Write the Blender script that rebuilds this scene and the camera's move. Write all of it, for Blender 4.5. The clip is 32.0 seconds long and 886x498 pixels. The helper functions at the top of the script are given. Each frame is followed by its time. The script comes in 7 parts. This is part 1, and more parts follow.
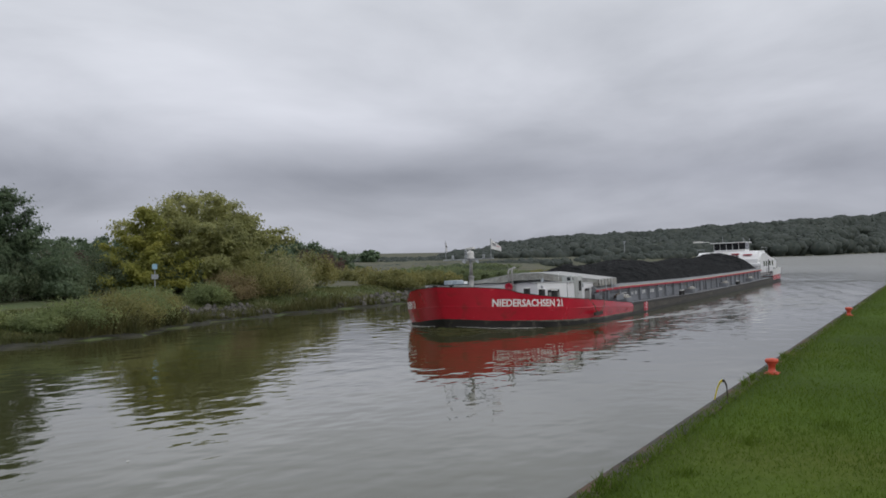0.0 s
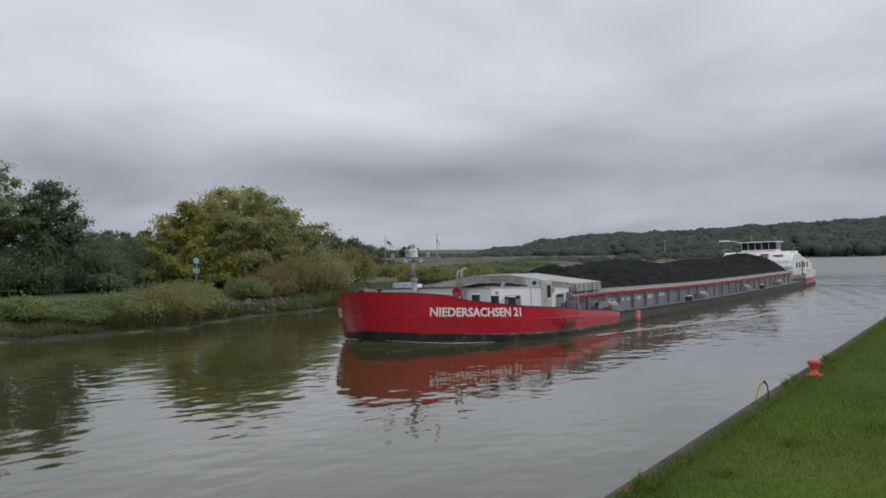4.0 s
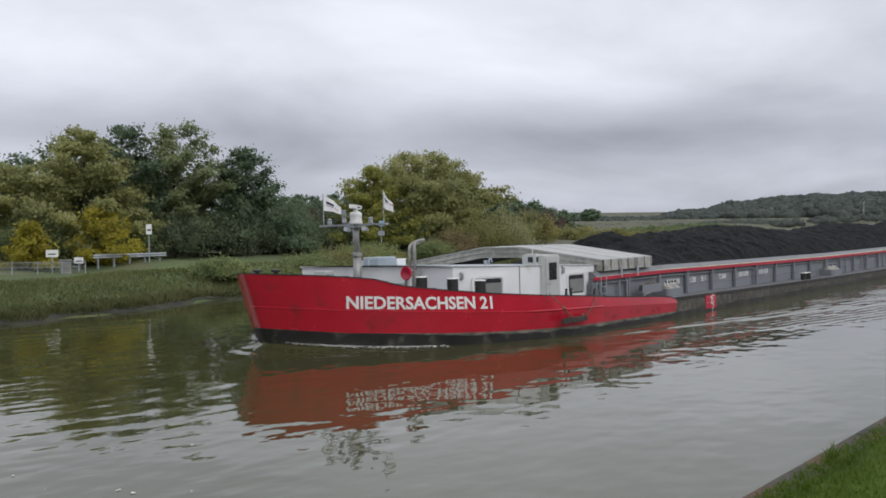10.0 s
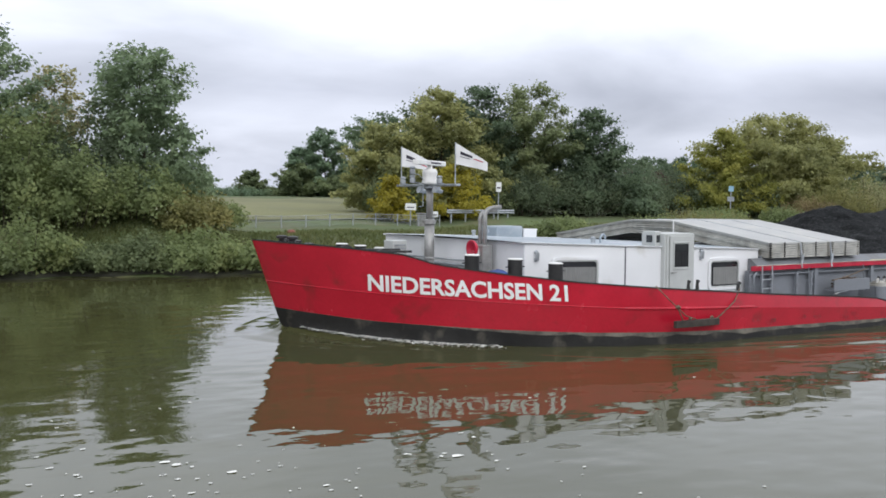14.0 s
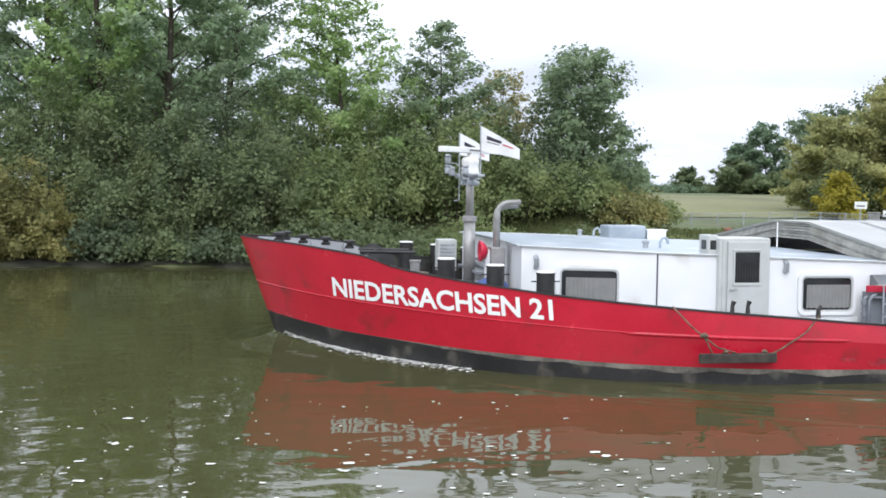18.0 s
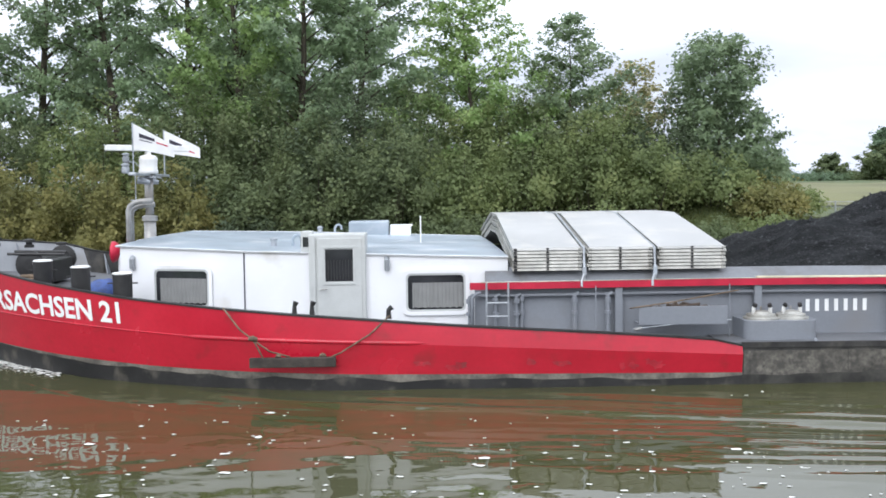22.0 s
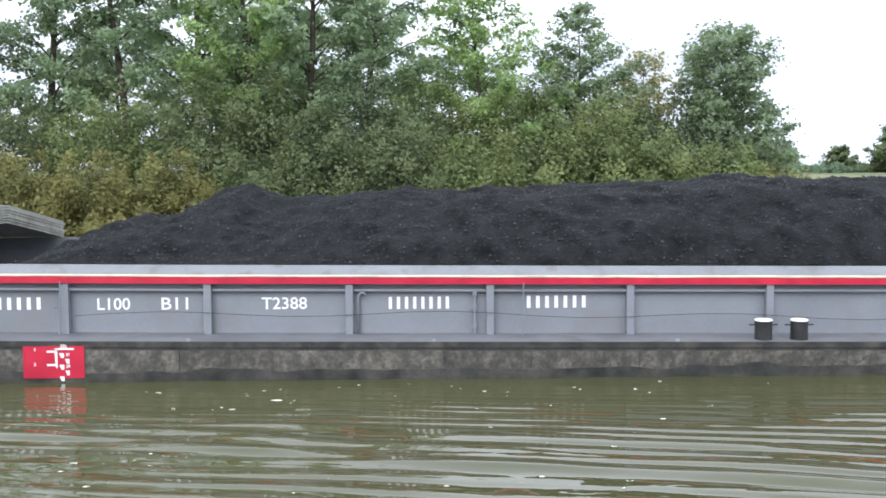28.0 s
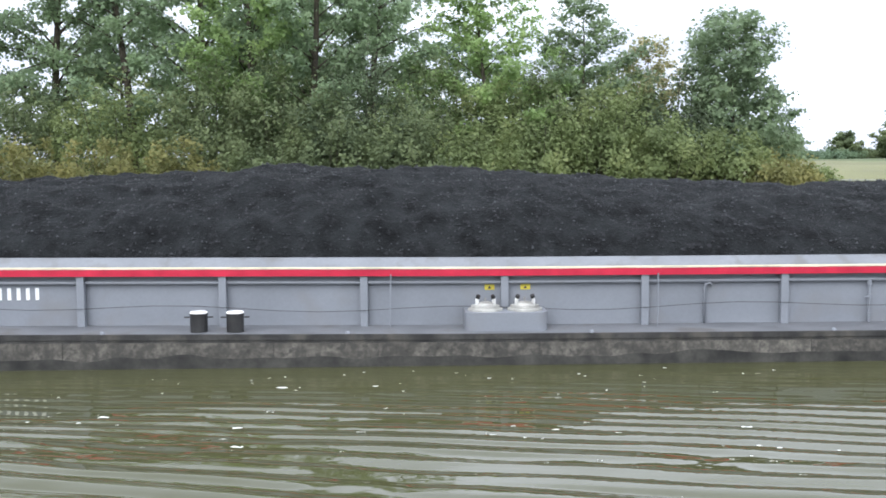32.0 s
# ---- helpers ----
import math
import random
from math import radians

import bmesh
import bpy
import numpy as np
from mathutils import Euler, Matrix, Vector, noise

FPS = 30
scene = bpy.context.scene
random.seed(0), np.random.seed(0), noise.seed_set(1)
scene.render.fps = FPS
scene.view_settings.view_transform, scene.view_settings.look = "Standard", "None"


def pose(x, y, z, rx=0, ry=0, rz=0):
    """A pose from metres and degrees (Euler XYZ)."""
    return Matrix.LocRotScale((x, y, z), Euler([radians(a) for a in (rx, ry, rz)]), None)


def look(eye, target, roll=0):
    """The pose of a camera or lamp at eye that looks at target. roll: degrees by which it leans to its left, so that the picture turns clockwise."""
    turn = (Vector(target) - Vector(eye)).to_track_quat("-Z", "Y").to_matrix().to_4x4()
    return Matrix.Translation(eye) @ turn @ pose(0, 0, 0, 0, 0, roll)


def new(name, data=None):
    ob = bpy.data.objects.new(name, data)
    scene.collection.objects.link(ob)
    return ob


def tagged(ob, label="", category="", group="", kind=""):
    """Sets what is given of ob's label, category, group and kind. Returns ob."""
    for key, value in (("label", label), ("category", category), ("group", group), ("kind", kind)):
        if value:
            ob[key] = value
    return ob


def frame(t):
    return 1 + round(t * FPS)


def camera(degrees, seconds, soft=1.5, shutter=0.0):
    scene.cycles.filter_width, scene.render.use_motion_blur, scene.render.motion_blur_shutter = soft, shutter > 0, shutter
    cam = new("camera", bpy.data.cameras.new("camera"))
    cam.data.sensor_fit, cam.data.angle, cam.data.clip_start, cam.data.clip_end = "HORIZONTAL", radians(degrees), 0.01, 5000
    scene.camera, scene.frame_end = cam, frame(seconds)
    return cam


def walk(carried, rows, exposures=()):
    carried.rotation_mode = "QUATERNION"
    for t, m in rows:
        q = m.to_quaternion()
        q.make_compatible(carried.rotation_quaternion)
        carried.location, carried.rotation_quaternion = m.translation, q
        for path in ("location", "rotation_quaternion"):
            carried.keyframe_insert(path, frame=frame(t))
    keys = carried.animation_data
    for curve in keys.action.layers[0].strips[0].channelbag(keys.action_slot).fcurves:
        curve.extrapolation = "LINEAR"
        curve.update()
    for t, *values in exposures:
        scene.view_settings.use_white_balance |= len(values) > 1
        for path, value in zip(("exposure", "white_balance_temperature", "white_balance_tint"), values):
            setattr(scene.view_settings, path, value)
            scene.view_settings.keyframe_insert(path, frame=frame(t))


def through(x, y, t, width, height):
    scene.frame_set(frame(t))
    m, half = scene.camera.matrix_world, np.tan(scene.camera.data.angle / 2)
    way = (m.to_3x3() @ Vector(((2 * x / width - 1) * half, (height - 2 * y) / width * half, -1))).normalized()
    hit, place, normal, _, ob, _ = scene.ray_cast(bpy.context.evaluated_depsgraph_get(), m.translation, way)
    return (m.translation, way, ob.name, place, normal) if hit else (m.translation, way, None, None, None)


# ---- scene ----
# Camera on the near bank, 3.92 m over the water; it pans left after a passing barge.
EYE = (0.0, 0.0, 3.92)
TURNS = [  # seconds, yaw, pitch, roll in degrees
    (0.0, -64.06, 0.19, -0.67), (0.5, -63.75, 0.13, -0.76), (1.0, -63.47, 0.39, -0.39),
    (1.5, -63.17, 0.31, -0.22), (2.0, -62.89, 0.30, -0.46), (2.5, -62.61, 0.27, -0.68),
    (4.5, -61.61, -0.04, 0.11), (5.0, -61.33, -0.10, 0.20), (5.5, -61.03, -0.19, 0.21),
    (6.0, -60.73, -0.09, -0.15), (6.5, -60.41, 0.01, -0.38), (7.0, -60.10, -0.09, -0.14),
    (7.5, -59.81, -0.17, -0.02), (8.0, -59.46, -0.46, -0.16), (8.5, -59.22, -0.60, -0.64),
    (9.0, -57.43, -1.01, -0.45), (9.5, -55.21, -1.18, -0.16), (10.0, -51.81, -2.02, -0.22),
    (10.5, -49.10, -2.82, 0.29), (11.0, -45.49, -3.02, 0.38), (11.5, -42.93, -3.18, 0.83),
    (12.0, -40.95, -3.82, 1.56), (12.5, -39.17, -4.13, 1.29), (13.0, -36.95, -4.39, 1.11),
    (13.5, -34.80, -4.31, 1.30), (15.5, -25.07, -5.11, 1.54), (16.0, -21.36, -5.16, 1.55),
    (16.5, -18.37, -4.88, 0.93), (17.0, -14.71, -5.02, 1.23), (17.5, -11.81, -5.40, 1.25),
    (18.0, -8.88, -5.03, 0.96), (18.5, -6.10, -5.07, 0.34), (19.0, -4.46, -5.68, -0.04),
    (19.5, -3.27, -5.54, -0.29), (20.0, -1.75, -5.23, -0.69), (20.5, -1.07, -5.22, -0.91),
    (21.0, -1.29, -5.30, -0.51), (21.5, -1.20, -5.34, -0.70), (22.0, -1.52, -5.30, -0.68),
    (22.5, -1.37, -5.39, -0.70), (23.0, -1.17, -5.51, -0.50), (23.5, -0.81, -5.55, -0.78),
    (24.0, -1.19, -5.54, -0.68), (24.5, -1.16, -5.57, -0.82), (25.0, -0.96, -5.67, -0.39),
    (25.5, -0.86, -5.96, -0.15), (26.0, -1.17, -6.03, 0.00), (26.5, -0.95, -6.02, -0.49),
    (28.5, -1.16, -5.87, -0.21), (29.0, -1.21, -6.05, -0.20), (29.5, -1.18, -6.20, -0.44),
    (30.0, -1.18, -6.27, -0.42), (30.5, -1.39, -6.29, -0.45), (31.0, -1.26, -6.52, -0.54),
    (31.5, -0.97, -6.55, -0.72), (32.0, -0.84, -6.60, -0.47),
]
cam = camera(46.65, 32.0, 1.7)
walk(cam, [(t, pose(*EYE, 90 + p, 0, y) @ pose(0, 0, 0, 0, 0, r)) for t, y, p, r in TURNS],
     [(0.0, -0.45, 6400, 10), (8.5, -0.27, 6400, 10), (10.0, -0.14, 6380, 10), (13.0, 0.16, 6300, 10), (16.0, 0.56, 6150, 10), (19.0, 0.82, 6060, 10),
      (21.0, 0.80, 6060, 10), (23.5, 0.82, 6060, 10), (26.0, 1.06, 6030, 10), (32.0, 1.14, 6000, 10)])

# ---------------------------------------------------------------- sky and sun
world = bpy.data.worlds.new("overcast_sky")
scene.world = world
world.use_nodes = True
wt = world.node_tree
wt.nodes.clear()


def wnode(kind, **values):
    n = wt.nodes.new(kind)
    for k, v in values.items():
        n.inputs[k].default_value = v
    return n


w_out = wt.nodes.new("ShaderNodeOutputWorld")
w_sky = wt.nodes.new("ShaderNodeTexSky")
w_sky.sky_type = "NISHITA"
w_sky.sun_disc = False
w_sky.sun_elevation = radians(38)
w_sky.sun_rotation = radians(198)
w_co = wt.nodes.new("ShaderNodeTexCoord")
w_sep = wt.nodes.new("ShaderNodeSeparateXYZ")
wt.links.new(w_co.outputs["Generated"], w_sep.inputs[0])


def wmath(op, a, b=None):
    n = wt.nodes.new("ShaderNodeMath")
    n.operation = op
    for i, v in enumerate((a, b)):
        if v is None:
            continue
        if isinstance(v, (int, float)):
            n.inputs[i].default_value = v
        else:
            wt.links.new(v, n.inputs[i])
    return n.outputs[0]


zc = wmath("ADD", wmath("MAXIMUM", w_sep.outputs["Z"], 0.0), 0.22)
w_cmb = wt.nodes.new("ShaderNodeCombineXYZ")
wt.links.new(wmath("DIVIDE", w_sep.outputs["X"], zc), w_cmb.inputs[0])
wt.links.new(wmath("DIVIDE", w_sep.outputs["Y"], zc), w_cmb.inputs[1])
n_big = wnode("ShaderNodeTexNoise", Scale=0.95, Detail=6.0, Roughness=0.5, Distortion=0.3)
wt.links.new(w_cmb.outputs[0], n_big.inputs["Vector"])
w_ramp = wt.nodes.new("ShaderNodeValToRGB")
w_ramp.color_ramp.elements[0].position = 0.33
w_ramp.color_ramp.elements[0].color = (0.445, 0.460, 0.493, 1)
w_ramp.color_ramp.elements[1].position = 0.68
w_ramp.color_ramp.elements[1].color = (0.722, 0.735, 0.772, 1)
wt.links.new(n_big.outputs["Fac"], w_ramp.inputs[0])
# the cloud deck is thicker and darker low over the land, and thins out overhead
w_low = wt.nodes.new("ShaderNodeValToRGB")
e = w_low.color_ramp.elements
e[0].position, e[0].color = 0.0, (0.52, 0.525, 0.56, 1)
e[1].position, e[1].color = 0.30, (1.0, 1.0, 1.0, 1)
x = e.new(0.035)
x.color = (0.56, 0.565, 0.60, 1)
x = e.new(0.075)
x.color = (0.49, 0.495, 0.535, 1)
x = e.new(0.14)
x.color = (0.80, 0.80, 0.825, 1)
wt.links.new(w_sep.outputs["Z"], w_low.inputs[0])
w_mul = wt.nodes.new("ShaderNodeMixRGB")
w_mul.blend_type = "MULTIPLY"
w_mul.inputs[0].default_value = 1.0
wt.links.new(w_ramp.outputs[0], w_mul.inputs[1])
wt.links.new(w_low.outputs[0], w_mul.inputs[2])
b_cloud = wnode("ShaderNodeBackground", Strength=1.85)
b_sky = wnode("ShaderNodeBackground", Strength=0.05)
# the cloud is a little thinner over the far bank
w_side = wt.nodes.new("ShaderNodeMapRange")
w_side.inputs["From Min"].default_value, w_side.inputs["From Max"].default_value = -0.3, 1.0
w_side.inputs["To Min"].default_value, w_side.inputs["To Max"].default_value = 0.96, 1.01
wt.links.new(w_sep.outputs["Y"], w_side.inputs["Value"])
w_lit = wt.nodes.new("ShaderNodeVectorMath")
w_lit.operation = "SCALE"
wt.links.new(w_mul.outputs[0], w_lit.inputs[0])
wt.links.new(w_side.outputs[0], w_lit.inputs["Scale"])
wt.links.new(w_lit.outputs[0], b_cloud.inputs[0])
wt.links.new(w_sky.outputs[0], b_sky.inputs[0])
w_add = wt.nodes.new("ShaderNodeMixShader")
w_add.inputs[0].default_value = 0.06
wt.links.new(b_cloud.outputs[0], w_add.inputs[1])
wt.links.new(b_sky.outputs[0], w_add.inputs[2])
wt.links.new(w_add.outputs[0], w_out.inputs[0])

sun_data = bpy.data.lights.new("sun", "SUN")
sun_data.energy = 0.95
sun_data.angle = radians(40)
sun_data.color = (1.0, 0.97, 0.93)
sun = new("sun", sun_data)
sun.matrix_basis = look((-20, -55, 70), (5, 20, 0))

# ---------------------------------------------------------------- materials


def mat(name, color, rough=0.6, metal=0.0, var=0.12, scale=3.0, fine=40.0, bump=0.15, bump_d=0.01, stain=None, stain_amt=0.0, stain_scale=1.2, island=0.0, spec=0.5, each=0.0):
    """A procedural surface: base colour varied at two scales, stains of another colour, fine relief."""
    m = bpy.data.materials.new(name)
    m.use_nodes = True
    nt = m.node_tree
    bs = nt.nodes["Principled BSDF"]
    bs.inputs["Roughness"].default_value = rough
    bs.inputs["Metallic"].default_value = metal
    bs.inputs["Specular IOR Level"].default_value = spec
    co = nt.nodes.new("ShaderNodeTexCoord")

    def noise_at(s, detail=4.0):
        n = nt.nodes.new("ShaderNodeTexNoise")
        n.inputs["Scale"].default_value = s
        n.inputs["Detail"].default_value = detail
        nt.links.new(co.outputs["Object"], n.inputs["Vector"])
        return n.outputs["Fac"]

    def mix(kind, fac, a, b):
        n = nt.nodes.new("ShaderNodeMixRGB")
        n.blend_type = kind
        for i, v in enumerate((fac, a, b)):
            if isinstance(v, (int, float)):
                n.inputs[i].default_value = v
            elif isinstance(v, tuple):
                n.inputs[i].default_value = (*v, 1)
            else:
                nt.links.new(v, n.inputs[i])
        return n.outputs[0]

    big, small = noise_at(scale), noise_at(fine, 6.0)
    dark = tuple(max(0.0, c * (1 - 2 * var)) for c in color)
    light = tuple(min(1.0, c * (1 + 1.2 * var)) for c in color)
    ramp = nt.nodes.new("ShaderNodeValToRGB")
    ramp.color_ramp.elements[0].position, ramp.color_ramp.elements[1].position = 0.3, 0.7
    ramp.color_ramp.elements[0].color = (*dark, 1)
    ramp.color_ramp.elements[1].color = (*light, 1)
    nt.links.new(big, ramp.inputs[0])
    col = mix("OVERLAY", min(0.5, var * 1.5), ramp.outputs[0], small)
    if stain:
        r2 = nt.nodes.new("ShaderNodeValToRGB")
        r2.color_ramp.elements[0].position = 0.62 - 0.3 * stain_amt
        r2.color_ramp.elements[1].position = 0.78 - 0.2 * stain_amt
        nt.links.new(noise_at(stain_scale, 8.0), r2.inputs[0])
        col = mix("MIX", r2.outputs[0], col, stain)
    if island:
        g = nt.nodes.new("ShaderNodeNewGeometry")
        h = nt.nodes.new("ShaderNodeHueSaturation")
        mr = nt.nodes.new("ShaderNodeMapRange")
        mr.inputs["To Min"].default_value, mr.inputs["To Max"].default_value = 1 - island, 1 + island
        nt.links.new(g.outputs["Random Per Island"], mr.inputs["Value"])
        nt.links.new(mr.outputs[0], h.inputs["Value"])
        nt.links.new(col, h.inputs["Color"])
        col = h.outputs[0]
    if each:  # every plate has its own shade
        g = nt.nodes.new("ShaderNodeObjectInfo")
        h = nt.nodes.new("ShaderNodeHueSaturation")
        mr = nt.nodes.new("ShaderNodeMapRange")
        mr.inputs["To Min"].default_value, mr.inputs["To Max"].default_value = 1 - each, 1 + each
        nt.links.new(g.outputs["Random"], mr.inputs["Value"])
        nt.links.new(mr.outputs[0], h.inputs["Value"])
        nt.links.new(col, h.inputs["Color"])
        col = h.outputs[0]
    nt.links.new(col, bs.inputs["Base Color"])
    rr = nt.nodes.new("ShaderNodeMapRange")
    rr.inputs["To Min"].default_value, rr.inputs["To Max"].default_value = max(0.02, rough - 0.12), min(1.0, rough + 0.12)
    nt.links.new(big, rr.inputs["Value"])
    nt.links.new(rr.outputs[0], bs.inputs["Roughness"])
    if bump:
        b = nt.nodes.new("ShaderNodeBump")
        b.inputs["Strength"].default_value, b.inputs["Distance"].default_value = bump, bump_d
        nt.links.new(small, b.inputs["Height"])
        nt.links.new(b.outputs[0], bs.inputs["Normal"])
    return m


def leaf_mat(name, low, mid, high, through=0.5):
    """Foliage: each leaf has its own tint between three, and lets some light through."""
    m = bpy.data.materials.new(name)
    m.use_nodes = True
    nt = m.node_tree
    bs = nt.nodes["Principled BSDF"]
    bs.inputs["Roughness"].default_value = 0.55
    bs.inputs["Specular IOR Level"].default_value = 0.25
    g = nt.nodes.new("ShaderNodeNewGeometry")
    co = nt.nodes.new("ShaderNodeTexCoord")
    n = nt.nodes.new("ShaderNodeTexNoise")
    n.inputs["Scale"].default_value = 0.55
    n.inputs["Detail"].default_value = 3.0
    nt.links.new(co.outputs["Object"], n.inputs["Vector"])
    ad = nt.nodes.new("ShaderNodeMath")
    ad.operation = "MULTIPLY_ADD"
    ad.inputs[1].default_value = 0.24
    nt.links.new(g.outputs["Random Per Island"], ad.inputs[0])
    ms = nt.nodes.new("ShaderNodeMapRange")
    ms.inputs["From Min"].default_value, ms.inputs["From Max"].default_value = 0.32, 0.68
    ms.inputs["To Max"].default_value = 0.66
    nt.links.new(n.outputs["Fac"], ms.inputs["Value"])
    nt.links.new(ms.outputs[0], ad.inputs[2])
    r = nt.nodes.new("ShaderNodeValToRGB")
    r.color_ramp.elements[0].color = (*low, 1)
    r.color_ramp.elements[1].color = (*high, 1)
    r.color_ramp.elements.new(0.5).color = (*mid, 1)
    nt.links.new(ad.outputs[0], r.inputs[0])
    nt.links.new(r.outputs[0], bs.inputs["Base Color"])
    tr = nt.nodes.new("ShaderNodeBsdfTranslucent")
    nt.links.new(r.outputs[0], tr.inputs["Color"])
    mx = nt.nodes.new("ShaderNodeMixShader")
    mx.inputs[0].default_value = through
    nt.links.new(bs.outputs[0], mx.inputs[1])
    nt.links.new(tr.outputs[0], mx.inputs[2])
    nt.links.new(mx.outputs[0], nt.nodes["Material Output"].inputs["Surface"])
    return m


def water_mat(name, rip, swell):
    m = bpy.data.materials.new(name)
    m.use_nodes = True
    nt = m.node_tree
    bs = nt.nodes["Principled BSDF"]
    bs.inputs["Base Color"].default_value = (0.072, 0.070, 0.042, 1)
    bs.inputs["Roughness"].default_value = 0.03
    bs.inputs["IOR"].default_value = 1.42
    co = nt.nodes.new("ShaderNodeTexCoord")

    def layer(s, sx, strength, dist, prev, detail=3.0, rot=0.0):
        mp = nt.nodes.new("ShaderNodeMapping")
        mp.inputs["Scale"].default_value = (sx, 1.0, 1.0)
        mp.inputs["Rotation"].default_value = (0, 0, radians(rot))
        nt.links.new(co.outputs["Object"], mp.inputs["Vector"])
        n = nt.nodes.new("ShaderNodeTexNoise")
        n.inputs["Scale"].default_value = s
        n.inputs["Detail"].default_value = detail
        nt.links.new(mp.outputs[0], n.inputs["Vector"])
        b = nt.nodes.new("ShaderNodeBump")
        b.inputs["Strength"].default_value, b.inputs["Distance"].default_value = strength, dist
        nt.links.new(n.outputs["Fac"], b.inputs["Height"])
        if prev:
            nt.links.new(prev, b.inputs["Normal"])
        return b.outputs[0]

    nrm = layer(0.45, 0.8, 1.0, swell, None, 2.0, 20)
    nrm = layer(1.5, 0.6, 1.0, rip, nrm, 1.0, -15)
    nrm = layer(6.0, 0.7, 1.0, rip * 0.09, nrm, 1.0, 8)
    nt.links.new(nrm, bs.inputs["Normal"])
    # silt clouds in the water
    n = nt.nodes.new("ShaderNodeTexNoise")
    n.inputs["Scale"].default_value = 0.12
    nt.links.new(co.outputs["Object"], n.inputs["Vector"])
    r = nt.nodes.new("ShaderNodeValToRGB")
    r.color_ramp.elements[0].color = (0.046, 0.047, 0.018, 1)
    r.color_ramp.elements[1].color = (0.066, 0.066, 0.027, 1)
    nt.links.new(n.outputs["Fac"], r.inputs[0])
    nt.links.new(r.outputs[0], bs.inputs["Base Color"])
    # the open reach up the canal is ruffled by wind
    sep = nt.nodes.new("ShaderNodeSeparateXYZ")
    nt.links.new(co.outputs["Object"], sep.inputs[0])
    wind = nt.nodes.new("ShaderNodeMapRange")
    wind.inputs["From Min"].default_value, wind.inputs["From Max"].default_value = 60, 260
    wind.inputs["To Min"].default_value, wind.inputs["To Max"].default_value = 0.03, 0.26
    nt.links.new(sep.outputs["X"], wind.inputs["Value"])
    nt.links.new(wind.outputs[0], bs.inputs["Roughness"])
    return m


M_WATER = water_mat("canal_water", 0.017, 0.034)
M_WAKE = water_mat("wake_water", 0.023, 0.032)
M_FOAM = mat("foam", (0.75, 0.75, 0.70), 0.8, var=0.1)
M_GRASS = mat("meadow_soil", (0.066, 0.112, 0.014), 0.95, spec=0.1, var=0.2, scale=0.25, fine=9.0, bump=0.8, bump_d=0.05, stain=(0.086, 0.112, 0.018), stain_amt=0.35, stain_scale=0.15)
M_MEADOW = mat("far_meadow", (0.084, 0.114, 0.038), 0.9, var=0.22, scale=0.22, fine=7.0, bump=0.8, bump_d=0.05, stain=(0.118, 0.112, 0.050), stain_amt=0.4, stain_scale=0.35)
M_PASTURE = mat("dry_pasture", (0.082, 0.086, 0.046), 0.9, var=0.22, scale=0.1, fine=5.0, bump=0.8, bump_d=0.05, stain=(0.104, 0.096, 0.056), stain_amt=0.4, stain_scale=0.12)
M_FIELD = mat("field_crop", (0.172, 0.172, 0.072), 0.9, var=0.18, scale=0.12, fine=6.0, bump=0.8, bump_d=0.05, stain=(0.16, 0.155, 0.075), stain_amt=0.4, stain_scale=0.08)
M_BLADE = leaf_mat("grass_blades", (0.082, 0.132, 0.016), (0.108, 0.166, 0.022), (0.142, 0.200, 0.030), 0.45)
M_BANK = leaf_mat("bank_grass_blades", (0.112, 0.136, 0.050), (0.155, 0.174, 0.066), (0.215, 0.214, 0.092), 0.45)
M_SEDGE = leaf_mat("sedge_blades", (0.070, 0.088, 0.032), (0.112, 0.120, 0.046), (0.165, 0.150, 0.070), 0.4)
M_REED = leaf_mat("reed_blades", (0.06, 0.065, 0.022), (0.10, 0.10, 0.035), (0.17, 0.15, 0.06), 0.2)
M_STONE = mat("riprap_stone", (0.115, 0.108, 0.095), 0.85, var=0.3, scale=4, fine=30, bump=0.6, bump_d=0.03, island=0.35)
M_PILE = mat("sheet_pile", (0.05, 0.042, 0.035), 0.8, var=0.35, scale=2, stain=(0.11, 0.055, 0.025), stain_amt=0.5, bump=0.4)
M_CONC = mat("concrete", (0.30, 0.29, 0.27), 0.85, var=0.2, scale=1.5, bump=0.4)
M_BARK = mat("bark", (0.085, 0.07, 0.05), 0.9, var=0.3, scale=5, fine=25, bump=0.9, bump_d=0.03)
M_RED = mat("red_hull_paint", (0.48, 0.014, 0.032), 0.24, var=0.07, scale=0.9, fine=14, bump=0.05, stain=(0.25, 0.022, 0.026), stain_amt=0.18, stain_scale=1.7)
M_REDTRIM = mat("red_trim_paint", (0.47, 0.014, 0.042), 0.4, var=0.1)
M_BLACK = mat("black_boot_top", (0.018, 0.017, 0.016), 0.55, var=0.3, scale=1.6, fine=12, stain=(0.10, 0.09, 0.072), stain_amt=0.2, stain_scale=2.4, bump=0.3)
M_SIDE = mat("worn_hull_side", (0.108, 0.099, 0.082), 0.65, var=0.35, scale=4.0, fine=16, stain=(0.050, 0.046, 0.040), stain_amt=0.6, stain_scale=11.0, bump=0.35, each=0.22)
M_TIDE = mat("dark_tide_slime", (0.040, 0.038, 0.032), 0.6, var=0.4, scale=3.0, fine=14, bump=0.3)
M_SCUFF = mat("scuffed_red_paint", (0.40, 0.020, 0.034), 0.5, var=0.2, scale=5, fine=18, stain=(0.24, 0.040, 0.042), stain_amt=0.35, stain_scale=7.0, bump=0.25)
